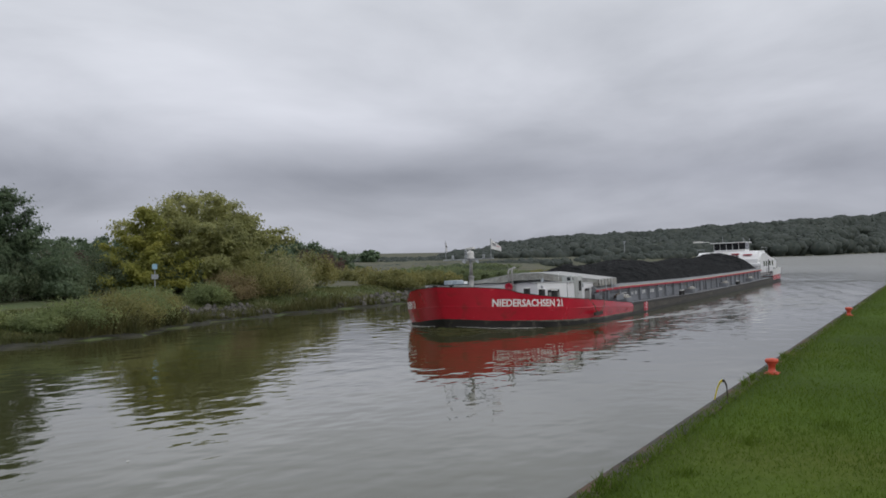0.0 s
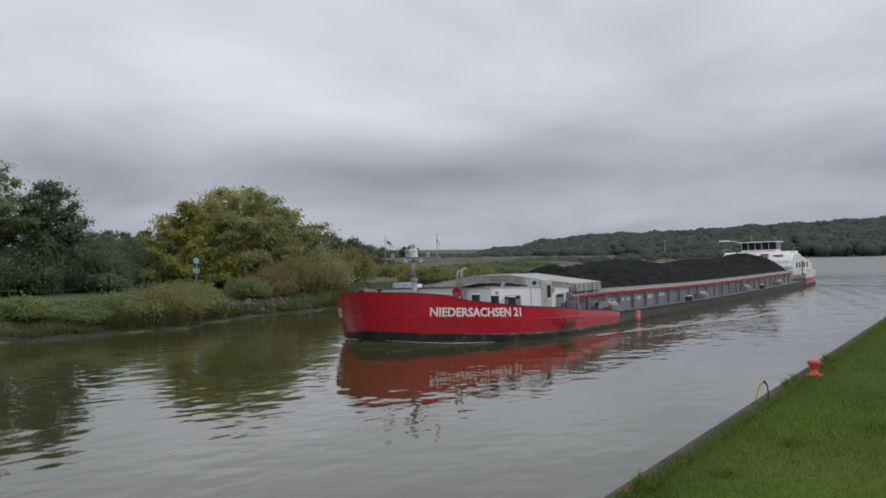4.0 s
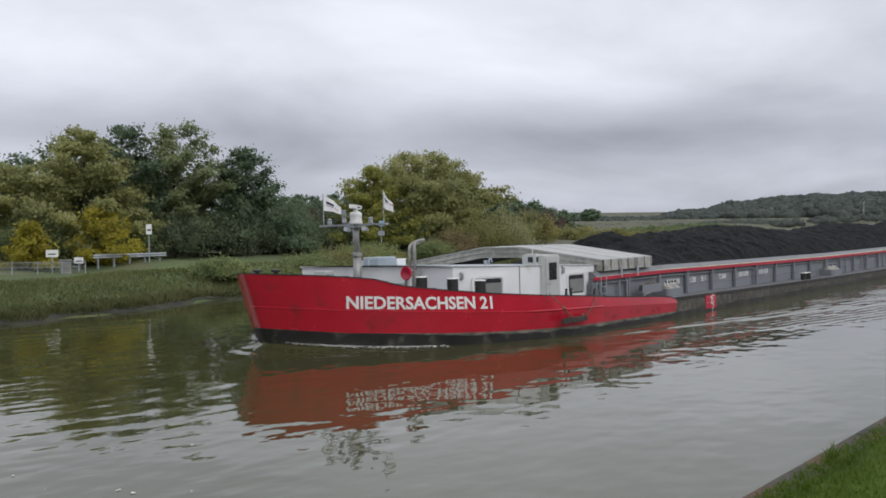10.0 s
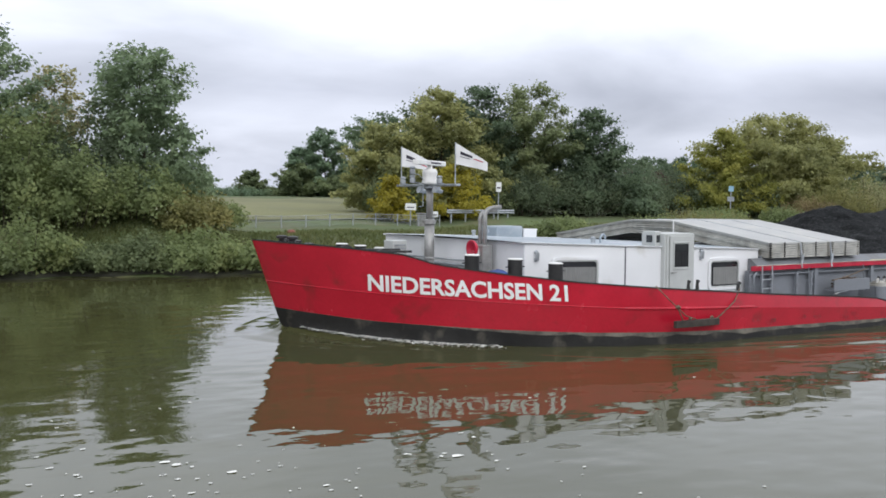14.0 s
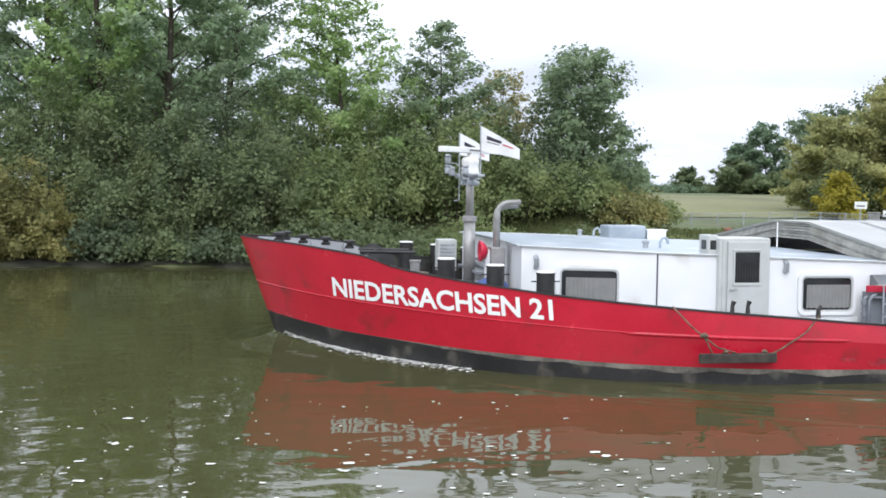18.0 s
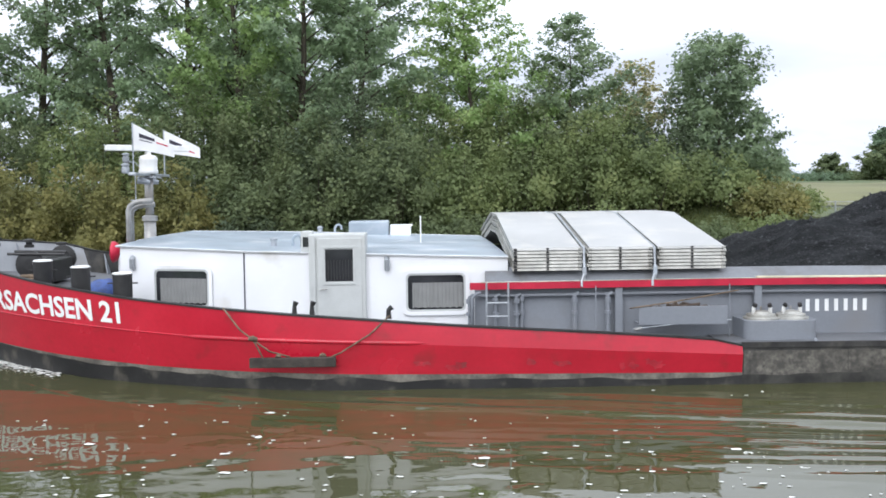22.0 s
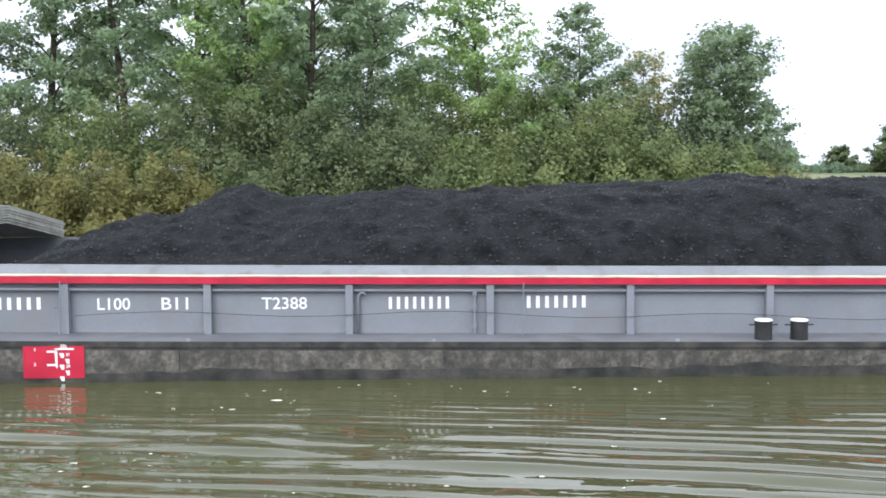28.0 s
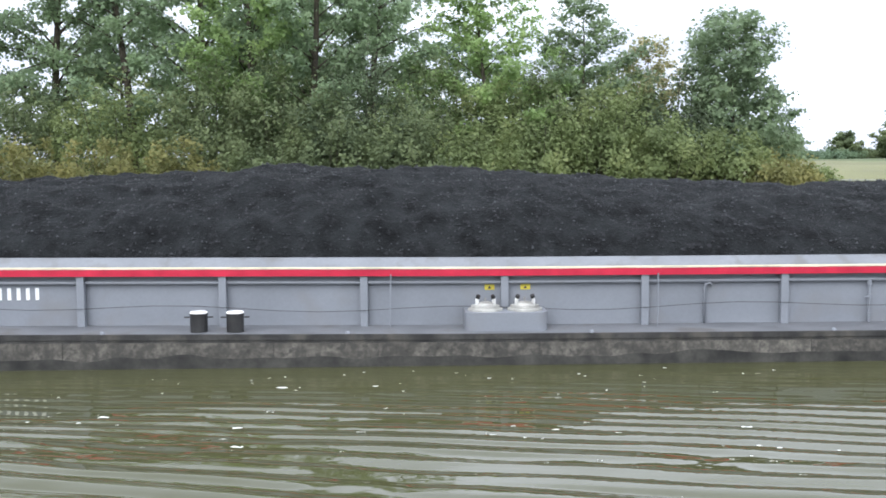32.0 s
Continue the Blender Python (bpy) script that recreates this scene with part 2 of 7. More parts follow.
M_TAR = mat("black_tar_paint", (0.036, 0.034, 0.031), 0.6, var=0.4, scale=2.2, fine=14, stain=(0.075, 0.068, 0.056), stain_amt=0.4, stain_scale=3.0, bump=0.3)
M_GREY = mat("grey_deck_paint", (0.208, 0.220, 0.240), 0.5, var=0.06, scale=0.7, fine=20, stain=(0.19, 0.19, 0.195), stain_amt=0.25, stain_scale=0.9, bump=0.08)
M_LINING = mat("pale_grey_lining", (0.34, 0.35, 0.36), 0.5, var=0.08, scale=1.4, stain=(0.30, 0.28, 0.25), stain_amt=0.2, bump=0.1)
M_COAM = mat("worn_coaming_paint", (0.180, 0.188, 0.200), 0.55, var=0.08, scale=1.1, fine=18, stain=(0.130, 0.128, 0.125), stain_amt=0.3, stain_scale=2.5, bump=0.12)
M_EDGE = mat("worn_cream_edge", (0.56, 0.52, 0.44), 0.6, var=0.25, scale=0.8, fine=9, stain=(0.34, 0.28, 0.20), stain_amt=0.3, stain_scale=1.5, bump=0.1)
M_DECK = mat("grey_walkway", (0.145, 0.149, 0.157), 0.6, var=0.15, scale=1.2, stain=(0.10, 0.095, 0.09), stain_amt=0.3, bump=0.25)
M_WHITE = mat("white_ship_paint", (0.80, 0.80, 0.80), 0.35, var=0.03, scale=0.8, fine=15, stain=(0.62, 0.60, 0.55), stain_amt=0.08, bump=0.04)
M_ROOF = mat("light_blue_grey_roof", (0.33, 0.38, 0.425), 0.38, var=0.1, scale=1.0, stain=(0.5, 0.52, 0.54), stain_amt=0.3, bump=0.1)
M_DOOR = mat("pale_grey_door", (0.50, 0.51, 0.49), 0.45, var=0.04, bump=0.05)
M_GLASS = mat("dark_window_glass", (0.035, 0.037, 0.04), 0.06, var=0.2, scale=2, bump=0, spec=0.8)
M_CURTAIN = mat("net_curtain", (0.235, 0.235, 0.225), 0.9, var=0.05, scale=3, fine=60, bump=0.1)
M_STEEL = mat("stainless_steel", (0.34, 0.335, 0.32), 0.48, 0.45, var=0.15, scale=4, stain=(0.20, 0.17, 0.13), stain_amt=0.25, bump=0.08)
M_GALV = mat("galvanised_steel", (0.42, 0.44, 0.46), 0.45, 0.6, var=0.12, scale=5, bump=0.1)
M_ALU = mat("aluminium_cover", (0.40, 0.395, 0.375), 0.42, 0.35, var=0.08, scale=0.9, stain=(0.48, 0.46, 0.41), stain_amt=0.3, bump=0.1)
M_ALUE = mat("aluminium_edge", (0.44, 0.43, 0.39), 0.5, 0.3, var=0.15, scale=4, stain=(0.25, 0.23, 0.19), stain_amt=0.25, bump=0.2)
M_RUBBER = mat("black_iron", (0.022, 0.021, 0.02), 0.5, var=0.25, scale=6, bump=0.2)
M_CAP = mat("white_cap_paint", (0.78, 0.77, 0.74), 0.5, var=0.06)
M_ROPE = mat("worn_rope", (0.165, 0.12, 0.08), 0.9, var=0.3, scale=8, fine=70, bump=0.6)
M_OLDROPE = mat("old_dark_rope", (0.085, 0.062, 0.045), 0.9, var=0.3, scale=8, fine=70, bump=0.6)
M_FENDER = mat("old_timber_fender", (0.055, 0.045, 0.037), 0.85, var=0.3, scale=4, bump=0.5)
M_COAL = mat("coal", (0.0135, 0.0148, 0.0152), 0.8, spec=0.12, var=0.4, scale=2.2, fine=22, bump=1.0, bump_d=0.06, stain=(0.026, 0.026, 0.028), stain_amt=0.25, stain_scale=9.0)
M_COALGRIT = mat("coal_lumps", (0.027, 0.028, 0.030), 0.6, spec=0.25, var=0.4, scale=10, fine=60, island=0.8)
M_LETTER = mat("white_lettering", (0.82, 0.82, 0.80), 0.5, var=0.03, bump=0)
M_FLAG = mat("white_flag_cloth", (0.74, 0.73, 0.72), 0.9, var=0.05, bump=0.2)
M_INK = mat("dark_print", (0.04, 0.035, 0.05), 0.8, bump=0)
M_REDPRINT = mat("red_print", (0.50, 0.03, 0.06), 0.8, bump=0)
M_TARP = mat("blue_tarpaulin", (0.045, 0.085, 0.26), 0.6, var=0.2, scale=6, bump=0.4)
M_YELLOW = mat("yellow_paint", (0.60, 0.50, 0.05), 0.5, var=0.1)
M_ORANGE = mat("red_bollard_paint", (0.58, 0.075, 0.035), 0.45, var=0.12, scale=6, stain=(0.30, 0.06, 0.03), stain_amt=0.2, stain_scale=7)
M_FADED = mat("faded_red_plastic", (0.24, 0.085, 0.055), 0.7, var=0.2, scale=6)
M_BOARD = mat("white_sign_board", (0.78, 0.78, 0.76), 0.5, var=0.04)
M_SIGNBACK = mat("blue_sign_face", (0.30, 0.50, 0.62), 0.5, var=0.1)
# bluish grey-green: the haze of distance is put into the leaf colour
M_HAZED_WOODS = leaf_mat("hazed_distant_woods", (0.074, 0.092, 0.082), (0.094, 0.112, 0.096), (0.124, 0.136, 0.106), 0.4)
M_MUD = mat("bank_mud", (0.032, 0.031, 0.020), 0.9, var=0.3, scale=1.5, fine=14, bump=0.6, bump_d=0.03, stain=(0.048, 0.052, 0.024), stain_amt=0.4, stain_scale=0.8)
M_SPREADER = mat("tan_sand_strip", (0.62, 0.54, 0.36), 0.8, var=0.15, scale=3)
LEAF = {
    "oak": leaf_mat("oak_leaves", (0.160, 0.215, 0.128), (0.230, 0.300, 0.170), (0.330, 0.405, 0.222)),
    "alder": leaf_mat("alder_leaves", (0.213, 0.285, 0.172), (0.305, 0.398, 0.229), (0.443, 0.545, 0.304)),
    "bright": leaf_mat("maple_leaves", (0.210, 0.299, 0.122), (0.323, 0.439, 0.169), (0.484, 0.596, 0.243)),
    "olive": leaf_mat("shrub_leaves", (0.162, 0.205, 0.090), (0.240, 0.290, 0.120), (0.361, 0.385, 0.159)),
    "willow": leaf_mat("willow_leaves", (0.235, 0.251, 0.110), (0.342, 0.349, 0.143), (0.476, 0.461, 0.192)),
    "ash": leaf_mat("ash_leaves", (0.187, 0.204, 0.058), (0.308, 0.314, 0.078), (0.473, 0.440, 0.113)),
    "pale": leaf_mat("pale_autumn_leaves", (0.242, 0.255, 0.134), (0.383, 0.364, 0.182), (0.536, 0.459, 0.262)),
    "yellow": leaf_mat("yellow_autumn_leaves", (0.252, 0.226, 0.038), (0.420, 0.367, 0.050), (0.546, 0.509, 0.074)),
    "sallow": leaf_mat("sallow_leaves", (0.175, 0.186, 0.074), (0.269, 0.258, 0.097), (0.401, 0.357, 0.136)),
    "brown": leaf_mat("rusty_leaves", (0.176, 0.139, 0.073), (0.276, 0.219, 0.110), (0.382, 0.311, 0.168)),
    "red": leaf_mat("dark_red_leaves", (0.080, 0.048, 0.046), (0.125, 0.070, 0.064), (0.166, 0.100, 0.084)),
    # lightened: haze over the far tree rows is put into this leaf colour
    "dark": leaf_mat("dark_hazed_leaves", (0.141, 0.197, 0.127), (0.197, 0.274, 0.165), (0.274, 0.361, 0.204)),
    # the next two are darkened tree greens: undergrowth shade put into the colour
    "shaded_green": leaf_mat("shaded_green_leaves", (0.125, 0.160, 0.082), (0.185, 0.226, 0.108), (0.265, 0.306, 0.140)),
    "shaded_dark": leaf_mat("shaded_dark_leaves", (0.100, 0.130, 0.078), (0.145, 0.184, 0.104), (0.205, 0.246, 0.132)),
    "deep": leaf_mat("deep_green_leaves", (0.100, 0.140, 0.088), (0.140, 0.192, 0.112), (0.195, 0.252, 0.138)),
    "poplar": leaf_mat("poplar_leaves", (0.170, 0.210, 0.105), (0.250, 0.290, 0.140), (0.370, 0.395, 0.185)),
}
M_SCUM = mat("waterline_scum", (0.155, 0.140, 0.115), 0.75, var=0.3, scale=2.5, fine=20, stain=(0.06, 0.055, 0.048), stain_amt=0.35, stain_scale=3.5, bump=0.3)

# ---------------------------------------------------------------- mesh helpers


def mesh_of(name, bm, material, smooth=False):
    me = bpy.data.meshes.new(name)
    bmesh.ops.recalc_face_normals(bm, faces=bm.faces[:])
    bm.to_mesh(me)
    bm.free()
    me.materials.append(material)
    if smooth:
        me.shade_smooth()
    return me


def part(name, bm, material, parent, label="", smooth=False):
    ob = new(name, mesh_of(name, bm, material, smooth))
    ob.parent = parent
    if label:
        ob["label"] = label
    return ob


def thing(name, label, category, m=None, group="", kind=""):
    ob = new(name)
    ob.empty_display_size = 0.2
    if m is not None:
        ob.matrix_basis = m
    return tagged(ob, label, category, group, kind)


def solid(name, bm, material, label, category, m=None, group="", kind="", smooth=False):
    ob = new(name, mesh_of(name, bm, material, smooth))
    if m is not None:
        ob.matrix_basis = m
    return tagged(ob, label, category, group, kind)


def box(bm, x0, x1, y0, y1, z0, z1, bevel=0.0):
    vs = [bm.verts.new((x, y, z)) for x in (x0, x1) for y in (y0, y1) for z in (z0, z1)]
    fs = [bm.faces.new([vs[i] for i in f]) for f in ((0, 1, 3, 2), (4, 6, 7, 5), (0, 4, 5, 1), (2, 3, 7, 6), (0, 2, 6, 4), (1, 5, 7, 3))]
    if bevel:
        es = list({e for f in fs for e in f.edges})
        bmesh.ops.bevel(bm, geom=es, offset=bevel, segments=2, affect="EDGES", profile=0.6)
    return bm


def tube(bm, pts, r, n=10, cap=True):
    """A round bar through points; r may be one radius or one for each."""
    pts = [Vector(p) for p in pts]
    rs = r if isinstance(r, (list, tuple)) else [r] * len(pts)
    rings = []
    side = None
    for i, p in enumerate(pts):
        d = (pts[min(i + 1, len(pts) - 1)] - pts[max(i - 1, 0)]).normalized()
        if side is None:
            side = d.orthogonal().normalized()
        side = (side - d * side.dot(d)).normalized()
        up = d.cross(side)
        rings.append([bm.verts.new(p + (side * math.cos(2 * math.pi * k / n) + up * math.sin(2 * math.pi * k / n)) * rs[i]) for k in range(n)])
    for a, b in zip(rings, rings[1:]):
        for k in range(n):
            bm.faces.new((a[k], a[(k + 1) % n], b[(k + 1) % n], b[k]))
    if cap:
        bm.faces.new(rings[0][::-1])
        bm.faces.new(rings[-1])
    return bm


def lathe(bm, profile, n=20, at=(0, 0, 0)):
    """A turned body from (radius, height) pairs."""
    rings = [[bm.verts.new((at[0] + r * math.cos(2 * math.pi * k / n), at[1] + r * math.sin(2 * math.pi * k / n), at[2] + z)) for k in range(n)] for r, z in profile]
    for a, b in zip(rings, rings[1:]):
        for k in range(n):
            bm.faces.new((a[k], a[(k + 1) % n], b[(k + 1) % n], b[k]))
    bm.faces.new(rings[0][::-1])
    bm.faces.new(rings[-1])
    return bm


def prism(bm, outline, axis, a, b):
    """An outline of (u, v) pairs pushed along an axis from a to b."""
    def at(u, v, w):
        return {"x": (w, u, v), "y": (u, w, v), "z": (u, v, w)}[axis]
    lo = [bm.verts.new(at(u, v, a)) for u, v in outline]
    hi = [bm.verts.new(at(u, v, b)) for u, v in outline]
    bm.faces.new(lo[::-1])
    bm.faces.new(hi)
    n = len(outline)
    for i in range(n):
        bm.faces.new((lo[i], lo[(i + 1) % n], hi[(i + 1) % n], hi[i]))
    return bm


def sheet(bm, rows):
    """A skin over rows of points."""
    g = [[bm.verts.new(p) for p in r] for r in rows]
    for a, b in zip(g, g[1:]):
        for i in range(len(a) - 1):
            bm.faces.new((a[i], a[i + 1], b[i + 1], b[i]))
    return bm


def raw_mesh(name, verts, faces, material, smooth=False):
    me = bpy.data.meshes.new(name)
    verts = np.asarray(verts, dtype=np.float32)
    faces = np.asarray(faces, dtype=np.int32)
    k = faces.shape[1]
    me.vertices.add(len(verts))
    me.vertices.foreach_set("co", verts.ravel())
    me.loops.add(faces.size)
    me.loops.foreach_set("vertex_index", faces.ravel())
    me.polygons.add(len(faces))
    me.polygons.foreach_set("loop_start", np.arange(0, faces.size, k, dtype=np.int32))
    me.materials.append(material)
    me.update(calc_edges=True)
    if smooth:
        me.shade_smooth()
    return me


def interp(x, xs, ys):
    return float(np.interp(x, xs, ys))


def step(a, b, v):
    t = np.clip((v - a) / (b - a), 0, 1)
    return t * t * (3 - 2 * t)


# ---------------------------------------------------------------- land and water
QUAY_Y, QUAY_Z = 2.92, 1.80
SHORE_X = [-400, -30, 0, 8, 14, 20, 25, 31, 35, 40, 44, 48, 56, 64, 72, 120, 165, 228, 300, 400, 570, 700, 830, 4000]
SHORE_Y = [39, 39.0, 38.3, 37.6, 36.5, 36.2, 36.8, 38.4, 37.7, 37.3, 38.6, 39.8, 40.2, 39.6, 39.2, 42.5, 56, 84, 92, 92, 84, 60, 44, 42]


def shore(x):
    return np.interp(x, SHORE_X, SHORE_Y) + 0.35 * np.sin(x * 0.9) * 0.6 + 0.2 * np.sin(x * 2.3 + 1)


def land_z(x, y):
    """Height of the ground sheet: near bank, canal bed, far bank, fields, the low hill far up the canal."""
    x, y = np.asarray(x, float), np.asarray(y, float)
    s = shore(x)
    d = y - s
    far = -2.2 + 2.25 * step(-5, 0.0, d) + 0.95 * step(0.0, 4.2, d) + 0.3 * step(3, 9, d) * np.maximum(step(30, 36, x), step(48, 54, y))
    far = far + 0.95 * step(17.5, 12.5, x) * step(3.0, 7.0, d) * step(26, 14, d)
    far = far + 0.06 * np.sin(x * 0.7) * np.sin(y * 0.5) * step(1, 5, d)
    ang = np.degrees(np.arctan2(x, np.maximum(y, 1)))
    r = np.hypot(x, y)
    # beyond the field the land falls away from the canal
    far = far - 0.024 * np.clip(y - 79, 0, 4000) * step(58, 46, ang)
    far = far + np.interp(ang, [60, 68, 71, 80, 87, 100], [0, 4, 9, 15, 22, 22]) * step(950, 1300, r)
    near = np.where(y <= QUAY_Y - 0.24, QUAY_Z + 0.03 * np.sin(x * 0.8) * np.sin(y * 1.1), -2.2)
    return np.where(y < 12, near, far)


xs = np.unique(np.concatenate([np.linspace(-3000, -120, 14), np.linspace(-120, -30, 16), np.linspace(-30, 80, 221), np.linspace(80, 300, 56), np.linspace(300, 1200, 60), np.linspace(1200, 3500, 14)]))
ys = np.unique(np.concatenate([np.linspace(-3000, -60, 12), np.linspace(-60, -4, 12), np.linspace(-4, QUAY_Y - 0.25, 12), [QUAY_Y - 0.235], np.linspace(5, 34, 6), np.linspace(34.5, 56, 62), np.linspace(57, 130, 38), np.linspace(135, 1400, 50), np.linspace(1450, 3500, 10)]))
gx, gy = np.meshgrid(xs, ys)
gz = land_z(gx, gy)
nx, ny = len(xs), len(ys)
idx = np.arange(nx * ny).reshape(ny, nx)
quads = np.stack([idx[:-1, :-1], idx[:-1, 1:], idx[1:, 1:], idx[1:, :-1]], -1).reshape(-1, 4)
ground = new("ground", raw_mesh("ground", np.stack([gx, gy, gz], -1).reshape(-1, 3), quads, M_GRASS, True))
ground.data.materials.append(M_MEADOW)
ground.data.materials.append(M_PASTURE)
over = gy[:-1, :-1].ravel() > 12
ground.data.polygons.foreach_set("material_index", np.where(over & (gx[:-1, :-1].ravel() > 74), 2, over.astype(int)).astype(np.int32))
tagged(ground, "grassy canal banks and flat meadows under short green turf", "ground", kind="structure")

LEVEL = -0.11
wx = np.unique(np.concatenate([np.linspace(-1500, -100, 8), np.linspace(-100, 200, 60), np.linspace(200, 3400, 30)]))
wy = np.linspace(QUAY_Y - 0.3, 104, 34)
ax, ay = np.meshgrid(wx, wy)
idx = np.arange(ax.size).reshape(ax.shape)
quads = np.stack([idx[:-1, :-1], idx[:-1, 1:], idx[1:, 1:], idx[1:, :-1]], -1).reshape(-1, 4)
water = new("water", raw_mesh("water", np.stack([ax, ay, 0 * ax], -1).reshape(-1, 3), quads, M_WATER, True))
water.location.z = LEVEL
tagged(water, "calm murky olive-brown canal water with soft ripples", "water", kind="structure")

# pale field beyond the fence
fx = np.linspace(-60, 44, 60)
fy = np.linspace(50.5, 77.5, 20)
ax, ay = np.meshgrid(fx, fy)
ay = ay + 0.3 * np.sin(ax * 0.2)
idx = np.arange(ax.size).reshape(ax.shape)
quads = np.stack([idx[:-1, :-1], idx[:-1, 1:], idx[1:, 1:], idx[1:, :-1]], -1).reshape(-1, 4)
field = new("field", raw_mesh("field", np.stack([ax, ay, land_z(ax, ay) + 0.05], -1).reshape(-1, 3), quads, M_FIELD, True))
tagged(field, "pale green and straw coloured crop field behind the far bank", "field", kind="structure")

# quay: corrugated sheet piles under a dark steel cap
bm = bmesh.new()
us, px = [], -20.0
prof = [(0, 0.0), (0.25, 0.0), (0.36, 0.16), (0.61, 0.16), (0.72, 0.0)]
while px < 150:
    us += [(px + a, QUAY_Y - 0.22 + b) for a, b in prof[:-1]]
    px += 0.72
sheet(bm, [[(a, b, -1.5) for a, b in us], [(a, b, QUAY_Z - 0.1) for a, b in us]])
quay = part("quay_wall", bm, M_PILE, None)
tagged(quay, "rusty dark steel sheet pile quay wall along the water", "quay wall", kind="structure")
bm = bmesh.new()
for i in range(17):
    box(bm, -20 + 10 * i + 0.01, -10 + 10 * i - 0.01, QUAY_Y - 0.24, QUAY_Y + 0.0, QUAY_Z - 0.12, QUAY_Z + 0.015, 0.02)
cap = part("quay_cap", bm, M_PILE, None)
tagged(cap, "dark weathered steel capping beam on the quay edge", "quay edge", kind="structure")

# ---------------------------------------------------------------- quay things


def quay_bollard(m):
    t = thing("bollard", "squat red painted iron mooring bollard on the grassy quay", "bollard", m, "quay bollards")
    b = bmesh.new()
    lathe(b, [(0.20, 0.0), (0.20, 0.03), (0.12, 0.05), (0.105, 0.12), (0.115, 0.20), (0.17, 0.245)], 24)
    part("post", b, M_ORANGE, t, smooth=True)
    b = bmesh.new()
    lathe(b, [(0.17, 0.245), (0.205, 0.265), (0.205, 0.315), (0.18, 0.345), (0.06, 0.36)], 24)
    part("head", b, M_ORANGE, t, smooth=True)
    b = bmesh.new()
    box(b, -0.26, 0.26, -0.22, 0.22, -0.04, 0.012, 0.01)
    part("base_plate", b, M_ORANGE, t)
    return t


for x in (18.0, 34.2):
    quay_bollard(pose(x, 2.58 + 0.002 * x, QUAY_Z + 0.02) @ Matrix.Diagonal((0.54, 0.54, 0.70, 1)))

lad = thing("ladder_hoop", "yellow steel grab hoop of a quay ladder, one leg dark", "ladder", pose(14.6, 2.76, QUAY_Z) @ Matrix.Diagonal((0.8, 0.5, 1.1, 1)))
bm = bmesh.new()
tube(bm, [(-0.02, 0.30 - 0.02, -0.12), (-0.02, 0.27, 0.02), (-0.01, 0.20, 0.16), (0, 0.12, 0.24), (0, 0.06, 0.26)], 0.019, 10)
part("outer_leg", bm, M_YELLOW, lad, smooth=True)
bm = bmesh.new()
tube(bm, [(0, 0.06, 0.26), (0, 0.0, 0.255), (0.01, -0.05, 0.2), (0.02, -0.07, 0.1), (0.02, -0.08, -0.05)], 0.019, 10)
part("inner_leg", bm, M_PILE, lad, "dark rusty leg", smooth=True)
for k in range(5):
    bm = bmesh.new()
    tube(bm, [(-0.22, 0.28, -0.25 - 0.3 * k), (0.22, 0.28, -0.25 - 0.3 * k)], 0.017, 8)
    part("rung", bm, M_PILE, lad)


def blades(name, n, place, height, width, material, label, category, seed, lean=0.35):
    """Many single blades, each a narrow bent triangle pair."""
    rng = np.random.default_rng(seed)
    p = place(rng, n)
    n = len(p)
    h = height * rng.uniform(0.45, 1.3, n)
    w = width * rng.uniform(0.6, 1.3, n)
    a = rng.uniform(0, 2 * np.pi, n)
    side = np.stack([np.cos(a), np.sin(a), 0 * a], 1)
    tilt = rng.normal(0, lean, (n, 2))
    tip = p + np.stack([tilt[:, 0] * h, tilt[:, 1] * h, h], 1)
    mid = p + np.stack([tilt[:, 0] * h * 0.35, tilt[:, 1] * h * 0.35, h * 0.55], 1)
    v = np.stack([p - side * w[:, None] / 2, p + side * w[:, None] / 2, mid + side * w[:, None] * 0.4, tip, mid - side * w[:, None] * 0.4], 1).reshape(-1, 3)
    i = np.arange(n)[:, None] * 5
    tri = np.concatenate([i + np.array([[0, 1, 2]]), i + np.array([[0, 2, 4]]), i + np.array([[4, 2, 3]])], 0)
    return tagged(new(name, raw_mesh(name, v, tri, material)), label, category, kind="stuff")


def near_grass(rng, n):
    d = 6.0 + 60 * rng.random(n) ** 2.2
    y = rng.uniform(-6.0, QUAY_Y - 0.16, n)
    edge = rng.random(n) < 0.045
    y = np.where(edge, QUAY_Y - 0.09 - 0.2 * rng.random(n), y)
    return np.stack([d, y, QUAY_Z + 0.0 * d], 1)


blades("quay_grass", 190000, near_grass, 0.060, 0.011, M_BLADE, "fresh green mown grass on the quay bank", "grass", 3, 0.55)


def weeds_at(rng, n):
    c = np.array([[8.8, 2.8], [9.6, 2.2], [11.5, 1.9], [16.2, 2.85], [17.0, 2.9], [13.0, 1.2], [20.5, 2.8]])
    k = rng.integers(0, len(c), n)
    p = c[k] + rng.normal(0, 0.10, (n, 2))
    p[:, 1] = np.minimum(p[:, 1], QUAY_Y - 0.15)
    return np.stack([p[:, 0], p[:, 1], QUAY_Z + 0 * p[:, 0]], 1)


blades("quay_weeds", 420, weeds_at, 0.14, 0.014, M_BLADE, "taller tufts of weeds in the quay grass", "weeds", 4, 0.4)


def far_grass(rng, n):
    x = 8 + 112 * rng.random(n) ** 1.5
    d = 0.1 + 5.4 * rng.random(n) ** 1.3
    y = shore(x) + d
    return np.stack([x, y, land_z(x, y)], 1)


blades("bank_grass", 60000, far_grass, 0.17, 0.06, M_BANK, "rough grass on the far canal bank", "grass", 5, 0.5)


